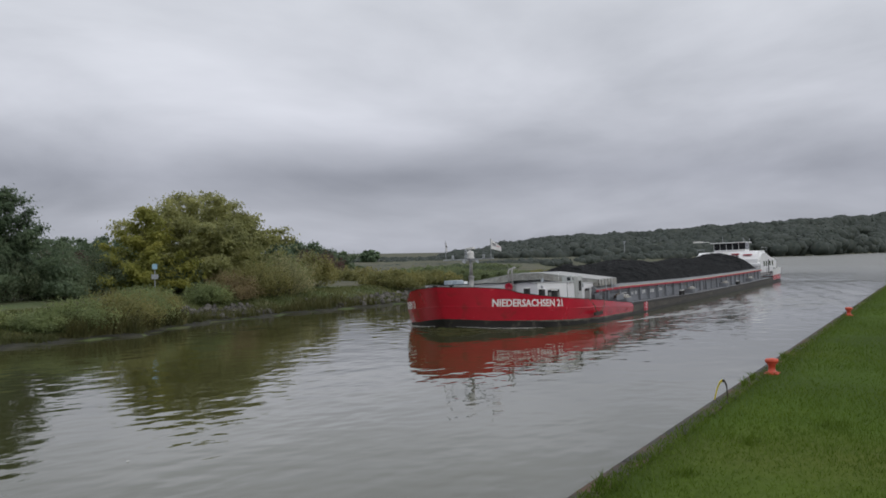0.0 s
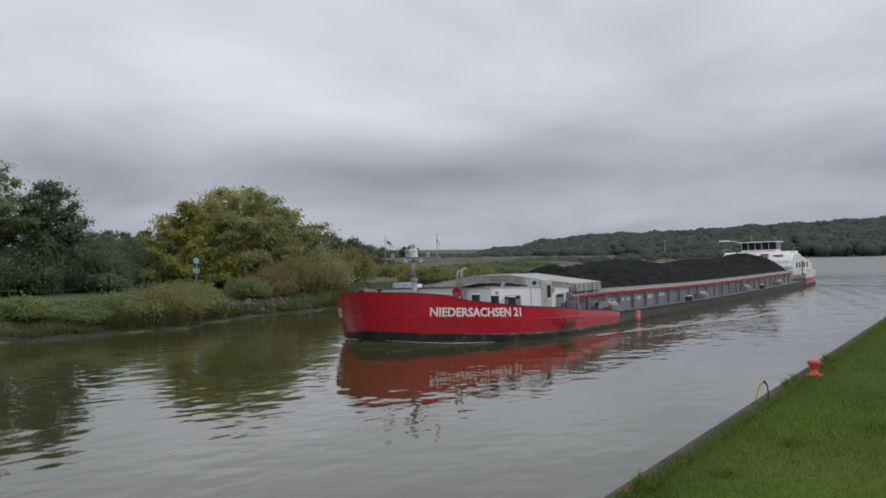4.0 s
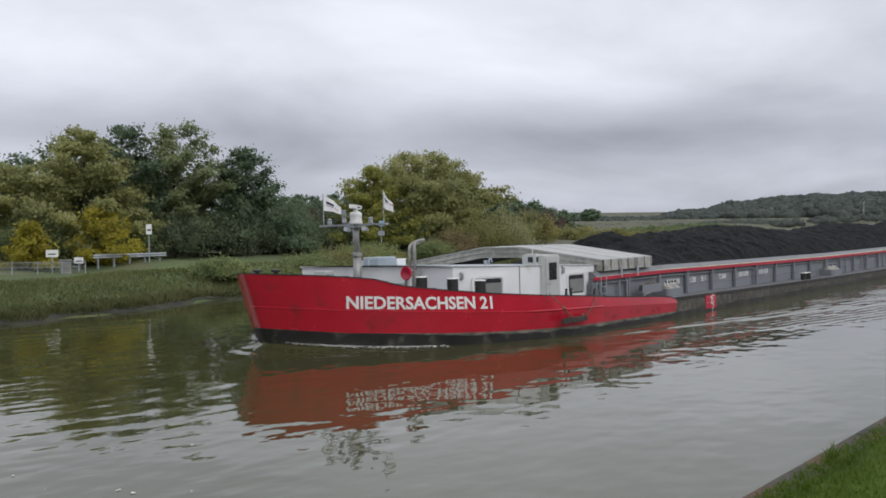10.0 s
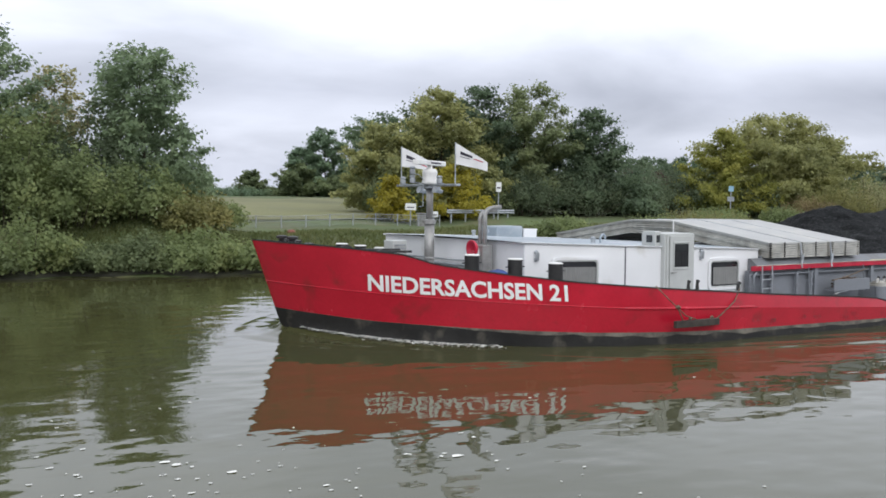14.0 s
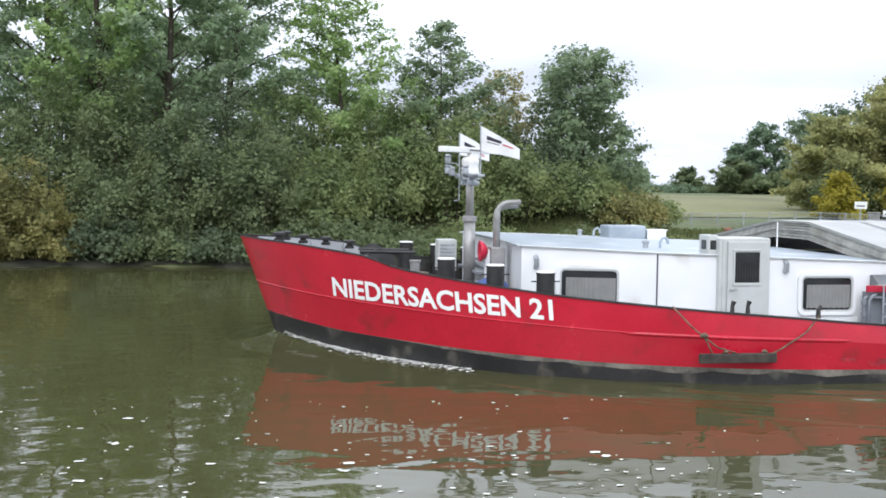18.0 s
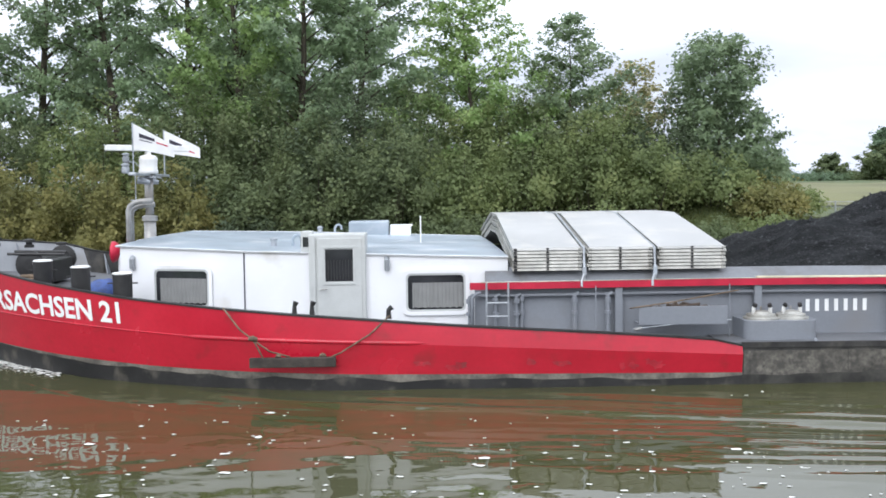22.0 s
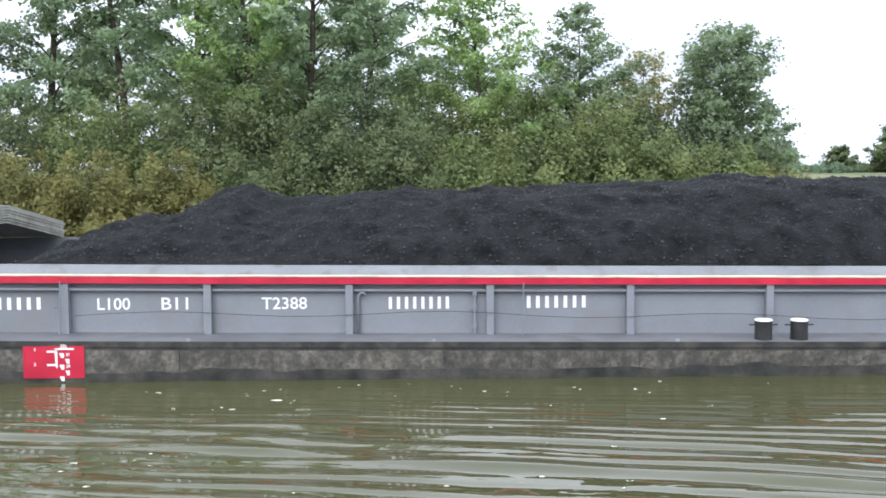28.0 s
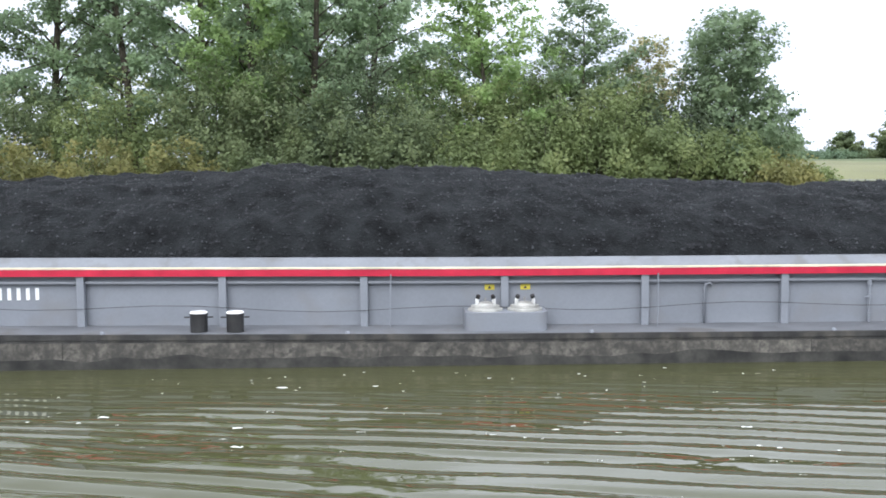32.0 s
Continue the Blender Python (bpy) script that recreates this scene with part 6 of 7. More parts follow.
# red cowl vent and exhaust pair
b = bmesh.new()
tube(b, [(5.12, -1.9, 1.0), (5.12, -1.9, 1.95), (5.10, -1.9, 2.03), (5.04, -1.9, 2.05)], 0.075, 14)
cowl = part("cowl_vent", b, M_WHITE, barge, "white cowl vent with a red mouth", smooth=True)
cowl.location.z = 0.06
b = bmesh.new()
lathe(b, [(0.08, -0.05), (0.15, 0.0), (0.21, 0.07), (0.22, 0.12), (0.19, 0.12), (0.10, 0.04)], 24)
bmesh.ops.rotate(b, verts=b.verts[:], cent=(0, 0, 0), matrix=Euler((0, -math.pi / 2, 0)).to_matrix())
bmesh.ops.translate(b, verts=b.verts[:], vec=(5.06, -1.9, 2.05))
part("cowl_mouth", b, M_REDTRIM, cowl, "red painted flared mouth", smooth=True)
for y, z, mt in ((-1.98, 2.98, M_STEEL), (-1.78, 2.90, M_STEEL)):
    b = bmesh.new()
    tube(b, [(5.3, y, 1.2), (5.3, y, z - 0.1), (5.33, y, z), (5.42, y, z + 0.07), (5.55, y, z + 0.1), (5.78, y, z + 0.11)], 0.055, 14)
    part("exhaust_pipe", b, mt, barge, "bent stainless exhaust pipe", smooth=True).location.z = 0.05
b = bmesh.new()
box(b, 5.15, 5.45, -2.1, -1.65, 1.2, 2.2, 0.03)
part("exhaust_casing", b, M_STEEL, barge, "tall stainless exhaust casing")

# mast
mast_y = 0.35
b = bmesh.new()
tube(b, [(5.13, mast_y, 1.0), (5.13, mast_y, 2.58)], 0.135, 16)
mast = part("mast", b, M_STEEL, barge, "weathered steel mast", smooth=True)
b = bmesh.new()
tube(b, [(5.13, mast_y, 2.5), (5.13, mast_y, 3.55)], 0.095, 16)
part("upper_pole", b, M_STEEL, mast, smooth=True)
b = bmesh.new()
lathe(b, [(0.17, 2.5), (0.17, 2.6), (0.1, 2.63)], 18, (5.13, mast_y, 0))
part("mast_collar", b, M_STEEL, mast)
b = bmesh.new()
box(b, 5.05, 5.21, -1.02, 1.98, 3.50, 3.56, 0.015)
part("crossbar", b, M_GALV, mast, "grey crossbar")
b = bmesh.new()
box(b, 4.93, 5.33, mast_y - 0.24, mast_y + 0.24, 3.45, 3.49, 0.01)
part("top_plate", b, M_GALV, mast)
b = bmesh.new()
lathe(b, [(0.17, 3.55), (0.215, 3.57), (0.215, 3.62), (0.20, 3.66), (0.195, 3.80), (0.205, 3.84), (0.205, 3.90), (0.16, 3.96), (0.07, 3.98), (0.07, 4.08)], 20, (5.13, mast_y, 0))
part("radar_drive", b, M_CAP, mast, "white radar drive", smooth=True)
b = bmesh.new()
box(b, -0.95, 0.95, -0.08, 0.08, 4.06, 4.19, 0.02)
SCAN = pose(5.13, mast_y, 0, 0, 0, 35)  # the scanner is parked at an angle
bmesh.ops.transform(b, matrix=SCAN, verts=b.verts[:])
part("radar_scanner", b, M_CAP, mast, "white radar scanner bar")
b = bmesh.new()
for k in range(10):
    x = -0.1 + 0.07 * k
    box(b, x, x + 0.045, -0.086, -0.08, 4.10, 4.145)
bmesh.ops.transform(b, matrix=SCAN, verts=b.verts[:])
part("radar_print", b, M_INK, mast)
mast.location.z = 0.17
FLAGS = []  # each piece of a flag with the place of its pole


def flag_pt(f, g, y):
    return (5.145 + 0.84 * f, y + 0.08 * math.sin(f * 7 + y) * f, 4.60 - 0.40 * f - 0.06 * f * f - 0.54 * g * (1 - 0.58 * f) + 0.04 * f * math.sin(g * 5 + y))


for y in (-0.88, 1.84):
    b = bmesh.new()
    tube(b, [(5.13, y, 3.5), (5.13, y, 4.62)], 0.016, 8)
    part("flagpole", b, M_GALV, mast)
    for nm, (a0, a1), (g0, g1), mt, lb, lift in (("flag", (0, 1), (0, 1), M_FLAG, "white flag streaming aft", 0.0), ("flag_print", (0.14, 0.52), (0.30, 0.48), M_INK, "", 0.006), ("flag_print", (0.56, 0.84), (0.46, 0.54), M_REDPRINT, "", 0.006), ("flag_print", (0.14, 0.46), (0.56, 0.60), M_INK, "", 0.006)):
        b = bmesh.new()
        for d in (-lift, 0.006 + lift):
            sheet(b, [[tuple(np.array(flag_pt(a0 + (a1 - a0) * k / 10, g0 + (g1 - g0) * q / 5, y)) + np.array([0, d, 0])) for q in range(6)] for k in range(11)])
        FLAGS.append((part(nm, b, mt, mast, lb, smooth=True), y))
# lamps and horns on the mast
for x, y, z in ((4.62, 0.40, 3.58), (4.62, 0.40, 3.81), (4.86, -0.55, 3.55), (4.86, 1.3, 3.55)):
    b = bmesh.new()
    lathe(b, [(0.06, 0), (0.075, 0.03), (0.075, 0.12), (0.05, 0.15), (0.08, 0.17), (0.08, 0.20), (0.03, 0.22)], 14, (x, y, z))
    part("signal_lamp", b, M_GALV, mast)
    b = bmesh.new()
    tube(b, [(x, y, z + 0.03), (x + 0.2, y, z), (5.1, y * 0.8 + mast_y * 0.2, 3.53)], 0.014, 6)
    part("lamp_arm", b, M_GALV, mast)
b = bmesh.new()
tube(b, [(4.78, mast_y, 3.6), (4.86, mast_y - 0.1, 3.55), (4.86, mast_y - 0.1, 2.98), (4.74, mast_y - 0.1, 2.96)], 0.013, 6)
part("aerial_rod", b, M_GALV, mast)
b = bmesh.new()
tube(b, [(5.0, 0.7, 3.42), (5.25, 0.75, 3.36)], [0.09, 0.05], 12)
part("floodlight", b, M_GALV, mast)
b = bmesh.new()
tube(b, [(5.0, -0.1, 3.42), (5.25, -0.05, 3.36)], [0.09, 0.05], 12)
part("floodlight", b, M_GALV, mast)

# winch and gear on the foredeck
b = bmesh.new()
box(b, 2.6, 3.3, -0.6, 0.6, 1.3, 1.78, 0.04)
tube(b, [(2.95, -1.0, 1.72), (2.95, 1.0, 1.72)], 0.17, 14)
tube(b, [(2.5, -1.1, 1.95), (3.7, -1.1, 1.93)], 0.03, 8)
tube(b, [(2.5, -0.7, 1.98), (3.6, -0.7, 1.96)], 0.03, 8)
winch = part("anchor_winch", b, M_RUBBER, barge, "black anchor winch")
winch.location.z = 0.10
for y in (-1.02, 1.02):
    b = bmesh.new()
    lathe(b, [(0.3, 0), (0.3, 0.06), (0.12, 0.08)], 20)
    bmesh.ops.rotate(b, verts=b.verts[:], cent=(0, 0, 0), matrix=Euler((math.pi / 2, 0, 0)).to_matrix())
    bmesh.ops.translate(b, verts=b.verts[:], vec=(2.95, y, 1.72))
    part("winch_wheel", b, M_RUBBER, winch)
b = bmesh.new()
lathe(b, [(0.10, 0), (0.10, 0.5), (0.12, 0.51), (0.12, 0.54)], 14, (3.55, -2.2, 1.4))
part("deck_vent", b, M_STEEL, barge)
b = bmesh.new()
box(b, 4.55, 5.0, 1.3, 1.8, 1.45, 2.20, 0.03)
unit = part("deck_cabinet", b, M_DOOR, barge, "pale grey ventilated cabinet on the foredeck")
for k in range(6):
    b = bmesh.new()
    box(b, 4.6, 4.95, 1.285, 1.30, 1.62 + 0.085 * k, 1.665 + 0.085 * k)
    part("louvre", b, M_GALV, unit)
b = bmesh.new()
tube(b, [(2.3 + 0.26 * math.cos(2 * math.pi * k / 20), 2.15 - 0.06 * math.sin(2 * math.pi * k / 20), 1.56 + 0.20 * math.sin(2 * math.pi * k / 20)) for k in range(21)], 0.05, 8, False)
part("lifebuoy", b, M_ORANGE, barge, "orange-red lifebuoy hung inside the bulwark", smooth=True)
b = bmesh.new()
for j in range(5):
    tube(b, [(3.55 + (0.32 - 0.03 * j) * math.cos(2 * math.pi * k / 18), -2.6 + (0.26 - 0.03 * j) * math.sin(2 * math.pi * k / 18), 1.50 + 0.05 * j) for k in range(19)], 0.03, 6, False)
part("coiled_line", b, M_ROPE, barge, "coiled mooring line", smooth=True)

# timber fender slung on ropes
b = bmesh.new()
box(b, 8.26, 9.72, -5.66, -5.55, 0.32, 0.49, 0.02)
fend = part("fender_beam", b, M_FENDER, barge, "old black timber fender beam")
for pts in ([(7.8, -5.42, 1.33), (8.1, -5.6, 0.98), (8.33, -5.62, 0.80), (8.5, -5.64, 0.48)], [(8.33, -5.62, 0.80), (8.6, -5.62, 0.60), (8.95, -5.62, 0.50)], [(10.64, -5.45, 1.16), (10.3, -5.6, 0.86), (9.79, -5.62, 0.55), (9.62, -5.64, 0.48)]):
    b = bmesh.new()
    tube(b, pts, 0.015, 8)
    part("rope", b, M_ROPE, fend, "frayed brown rope", smooth=True)
for x, y, z, r in ((8.33, -5.63, 0.80, 0.05), (8.75, -5.62, 0.50, 0.03), (9.5, -5.61, 0.50, 0.035)):
    b = bmesh.new()
    tube(b, [(x - r * 1.6, y, z), (x - r, y, z + 0.02), (x, y, z + 0.03), (x + r, y, z + 0.01), (x + r * 1.6, y, z)], [r * 0.3, r * 0.8, r, r * 0.8, r * 0.3], 8)
    part("rope_knot", b, M_ROPE, fend, smooth=True)
b = bmesh.new()
tube(b, [(10.62, -5.42, 1.1), (10.62, -5.42, 1.25), (10.68, -5.42, 1.30)], [0.05, 0.04, 0.05], 8)
part("mooring_horn", b, M_RUBBER, barge)

# ---------------------------------------------------------------- aft end
AFT = LEN


def aft_b(v):  # half breadth of the stern, v metres aft of the midship hull
    ln = AFT - MID1
    return HALF * (1 - (v / ln) ** 3.2) ** 0.6 if v < ln else 0.0


vs_ = [(AFT - MID1) * (1 - (1 - k / 24) ** 1.8) for k in range(25)]
for nm, z0, z1, mt, lb in (("stern_bottom", -0.9, 0.16, M_BLACK, "black stern bottom"), ("stern_plating", 0.16, 0.75, M_RED, "red painted stern plating")):
    b = bmesh.new()
    rows = []
    for f in (0, 0.5, 1):
        z = z0 + (z1 - z0) * f
        rows.append([(MID1 + v, -aft_b(v), z) for v in vs_] + [(MID1 + v, aft_b(v), z) for v in vs_[::-1][1:]])
    sheet(b, rows)
    part(nm, b, mt, barge, lb, smooth=True)
b = bmesh.new()
rows = []
for z, o in ((0.75, 0.0), (1.5, 0.03)):
    rows.append([(MID1 + v, -aft_b(v) - o, z) for v in vs_] + [(MID1 + v, aft_b(v) + o, z) for v in vs_[::-1][1:]])
sheet(b, rows)
part("stern_bulwark", b, M_WHITE, barge, "white stern bulwark", smooth=True)
b = bmesh.new()
sheet(b, [[(MID1 + v, -aft_b(v) + 0.02, 0.62) for v in vs_], [(MID1 + v, aft_b(v) - 0.02, 0.62) for v in vs_]])
part("stern_deck", b, M_DECK, barge)
b = bmesh.new()
box(b, 78.05, MID1 + 0.4, -4.3, 4.3, 0.50, 0.60)
part("aft_deck", b, M_DECK, barge)
b = bmesh.new()
box(b, HOLD1 - 0.1, HOLD1, -4.3, 4.3, 0.45, 1.62)
part("hold_bulkhead", b, M_GREY, barge)
# white deckhouse with a rounded, raked front
b = bmesh.new()
prism(b, [(78.3, 0.55), (78.3, 2.6), (78.9, 3.2), (79.7, 3.6), (84.5, 3.65), (84.5, 2.7), (93.0, 2.6), (93.0, 0.55)], "y", -4.55, 4.55)
bmesh.ops.bevel(b, geom=[e for e in b.edges if abs(e.verts[0].co.y - e.verts[1].co.y) < 0.01], offset=0.35, segments=3, affect="EDGES")
house = part("deckhouse", b, M_WHITE, barge, "white aft deckhouse with a raked front", smooth=False)
house.location, house.scale = (3.6, 0, 0.12), (1, 0.86, 1)
b = bmesh.new()
prism(b, [(78.1, 1.8), (78.1, 2.05), (80.2, 2.75), (80.2, 2.5)], "y", -4.5, 4.5)
part("front_step", b, M_WHITE, house, "white spray board")
for y in (-4.57, 4.57):
    for x in (81.0, 83.0, 86.0, 88.4):
        b = bmesh.new()
        box(b, x, x + 0.9, y - 0.02, y + 0.02, 1.7, 2.3, 0.01)
        part("side_window", b, M_GLASS, house, "dark side window")
    b = bmesh.new()
    box(b, 84.9, 85.6, y - 0.025, y + 0.025, 0.75, 2.45, 0.01)
    part("side_door", b, M_RUBBER, house, "dark side door")
b = bmesh.new()
prism(b, [(-1.6, 3.05), (-1.3, 3.05), (-1.0, 2.78), (-0.7, 3.05), (-0.4, 3.05), (-0.9, 2.66), (-1.1, 2.66)], "x", 78.28, 78.75)
part("front_emblem", b, M_INK, house, "dark blue painted emblem")
for y0, y1, z in ((-3.4, -2.2, 3.32), (-1.6, -0.6, 3.45)):
    b = bmesh.new()
    box(b, 78.6, 79.2, y0, y1, z - 0.2, z - 0.08)
    part("front_band", b, M_REDTRIM, house)
# wheelhouse
b = bmesh.new()
prism(b, [(80.4, 3.6), (80.36, 3.84), (83.6, 3.84), (83.6, 3.6)], "y", -1.9, 1.9)
wheel = part("wheelhouse", b, M_WHITE, barge, "white wheelhouse with wide dark windows")
wheel.location = (3.6, 0, 0.14)
for k in range(5):
    y0 = -1.86 + 0.75 * k
    b = bmesh.new()
    prism(b, [(80.37, 3.84), (80.26, 4.66), (80.22, 4.66), (80.33, 3.84)], "y", y0, y0 + 0.69)
    part("front_window", b, M_GLASS, wheel, "dark wheelhouse pane")
    b = bmesh.new()
    prism(b, [(80.40, 3.84), (80.29, 4.66), (80.20, 4.66), (80.31, 3.84)], "y", y0 + 0.70, y0 + 0.74)
    part("window_pillar", b, M_WHITE, wheel)
b = bmesh.new()
box(b, 82.9, 83.5, -1.7, 1.7, 3.84, 4.66, 0.03)
part("rear_bulkhead", b, M_RUBBER, wheel)
for y in (-1.9, 1.9):
    for k in range(3):
        b = bmesh.new()
        box(b, 80.5 + 1.03 * k, 81.4 + 1.03 * k, y - 0.02, y + 0.02, 3.84, 4.66)
        part("side_window", b, M_GLASS, wheel, "dark wheelhouse pane")
b = bmesh.new()
box(b, 79.8, 83.9, -2.2, 2.2, 4.66, 4.76, 0.04)
part("roof", b, M_WHITE, wheel, "flat white wheelhouse roof")
b = bmesh.new()
tube(b, [(80.4, 3.2, 4.95), (80.4, 4.4, 4.95)], 0.09, 8)
tube(b, [(80.4, 2.4, 4.9), (80.4, 4.4, 4.95)], 0.04, 8)
part("aft_radar", b, M_CAP, wheel)
for x, y, h in ((81.5, -1.6, 5.3), (82.8, 1.2, 5.5), (83.4, -2.0, 5.2)):
    b = bmesh.new()
    tube(b, [(x, y, 4.85), (x, y, h)], 0.03, 6)
    part("aerial", b, M_GALV, wheel)
for side in (-1, 1):
    b = bmesh.new()
    tube(b, [(80.0, side * 4.5, 3.6), (80.0, side * 4.5, 4.0), (84.4, side * 4.5, 4.0), (84.4, side * 4.5, 3.6)], 0.025, 6)
    part("hand_rail", b, M_GALV, house)
    b = bmesh.new()
    tube(b, [(78.6, side * 5.1, 0.6), (78.6, side * 5.1, 1.6), (84, side * 5.2, 1.6), (84, side * 5.2, 0.6)], 0.025, 6)
    part("deck_rail", b, M_GALV, barge)
b = bmesh.new()
box(b, 85.2, 88.6, -2.0, 1.0, 2.6, 3.3, 0.2)
part("car_cover", b, M_RUBBER, house, "dark low engine casing")
for side in (-1, 1):
    deck_bollard(86.2, side * 5.0, 0.62, 0.15, 0.9, 1)
    deck_bollard(86.8, side * 5.0, 0.62, 0.15, 0.9, 1)

# ---------------------------------------------------------------- cargo and loose gear, carried by the barge
CARGO = []
RIDGE_X = [17.0, 18.1, 18.9, 19.8, 20.4, 20.9, 21.4, 21.9, 22.4, 23.0, 25, 26.9, 29.9, 31.5, 33, 35.5, 39.3, 41.8, 44.5, 47.5, 50.5, 53, 57, 59.5, 62, 64, 67, 70, 73, 74.5, 76.2, 77.3, 78]
RIDGE_Z = [0.7, 1.42, 1.88, 2.28, 2.32, 2.30, 2.74, 3.10, 2.98, 2.72, 2.78, 2.86, 2.90, 2.98, 3.10, 3.06, 2.86, 2.70, 2.60, 2.66, 2.82, 2.98, 2.97, 2.78, 2.52, 2.44, 2.54, 2.84, 3.34, 3.42, 2.80, 1.95, 1.1]
cx = np.linspace(17.0, 78.0, 611)
cy = np.linspace(-4.22, 4.22, 71)
gx, gy = np.meshgrid(cx, cy)
rz = np.interp(gx, RIDGE_X, RIDGE_Z) + 4.9 * TIP
rz = np.apply_along_axis(lambda r: np.convolve(np.pad(r, 2, mode="edge"), np.ones(5) / 5, "valid"), 1, rz)
co_n = np.zeros_like(gx)
for i in range(gx.shape[0]):
    for j in range(0, gx.shape[1]):
        co_n[i, j] = noise.fractal(Vector((gx[i, j] * 0.8, gy[i, j] * 0.8, 3.0)), 0.85, 2.0, 5)
# the heap by the hatch covers is a steep cone, further aft the load lies rounded
cone = np.interp(gx, [17, 20.8, 21.5, 22.6, 25, 28], [0.2, 0.3, 0.85, 0.85, 0.25, 0])
off = np.abs(gy - np.interp(gx, [17, 20, 22, 24.5, 27], [0, 0.15, 0.45, 0.15, 0])) / 4.3
edge = (1 - cone) * np.clip(1 - off ** 2.0, 0, 1) ** 0.7 + cone * np.clip(1 - off, 0, 1)
foot = np.minimum(1.60 + np.array([sheer(x) for x in cx])[None, :], rz)
cz = foot + (rz - foot) * edge + 0.10 * co_n * np.clip(edge * 3, 0.25, 1)
# slumped gullies on the near slope
crest = np.array([[max(0.0, 1 - 2.4 * abs(noise.noise(Vector((x * 0.75 + 0.5 * y, y * 0.9 - 0.3 * x, 7.0))))) ** 1.5 + 0.5 * max(0.0, 1 - 2.2 * abs(noise.noise(Vector((x * 2.3, y * 1.9, 2.0))))) ** 1.5 for x in cx] for y in cy])
cz += 0.10 * (crest - 0.4) * np.clip(edge * 3, 0.1, 1)
cz += 0.05 * np.sin(gx * 1.7 + 2.2 * np.sin(gy * 0.9)) * np.clip(edge * (1 - edge) * 4, 0, 1)
idx = np.arange(gx.size).reshape(gx.shape)
quads = np.stack([idx[:-1, :-1], idx[:-1, 1:], idx[1:, 1:], idx[1:, :-1]], -1).reshape(-1, 4)
coal = thing("coal_cargo", "heaped black coal filling the barge's hold", "coal")
ob = new("cargo_surface", raw_mesh("cargo_surface", np.stack([gx, gy, cz], -1).reshape(-1, 3), quads, M_COAL, False))
ob.parent = coal
rng = np.random.default_rng(31)
n = 60000
ix, iy = rng.integers(0, gx.shape[1], n), rng.integers(0, gx.shape[0], n)
pos = np.stack([gx[iy, ix], gy[iy, ix], cz[iy, ix]], 1) + rng.normal(0, 0.03, (n, 3)) * np.array([1, 1, 0.2])
r = 0.012 + 0.026 * rng.random(n) ** 3
ax3 = np.array([[1, 0, 0], [-0.5, 0.87, 0], [-0.5, -0.87, 0.0], [0, 0, 1.1]])
jit = 1 + 0.45 * rng.normal(0, 1, (n, 4, 1)) * 0.5
ang = rng.uniform(0, 6.283, n)
ca, sa = np.cos(ang)[:, None], np.sin(ang)[:, None]
v = ax3[None] * jit * r[:, None, None]
vx = v[..., 0] * ca - v[..., 1] * sa
vy = v[..., 0] * sa + v[..., 1] * ca
v = np.stack([vx, vy, v[..., 2]], -1) + pos[:, None, :]
k = np.arange(n)[:, None] * 4
f = np.concatenate([k + np.array([[0, 1, 3]]), k + np.array([[1, 2, 3]]), k + np.array([[2, 0, 3]])])
ob = tagged(new("loose_coal", raw_mesh("loose_coal", v.reshape(-1, 3), f, M_COALGRIT)), kind="stuff")
ob.parent = coal
CARGO.append(coal)

# stacked hatch covers: shallow gabled aluminium sheets in three strapped piles
COVERS = 7


def cover_mesh(x0, x1, z, top):
    b2 = bmesh.new()
    prof = [(-4.52, 0.0), (-4.50, 0.047), (-0.9, 0.568), (0.9, 0.568), (4.50, 0.047), (4.52, 0.0), (4.40, 0.0), (0.85, 0.52), (-0.85, 0.52), (-4.40, 0.0)]
    prism(b2, [(y, z + h) for y, h in prof], "x", x0, x1)
    return mesh_of("hatch_cover", b2, M_ALU if top else M_ALUE)


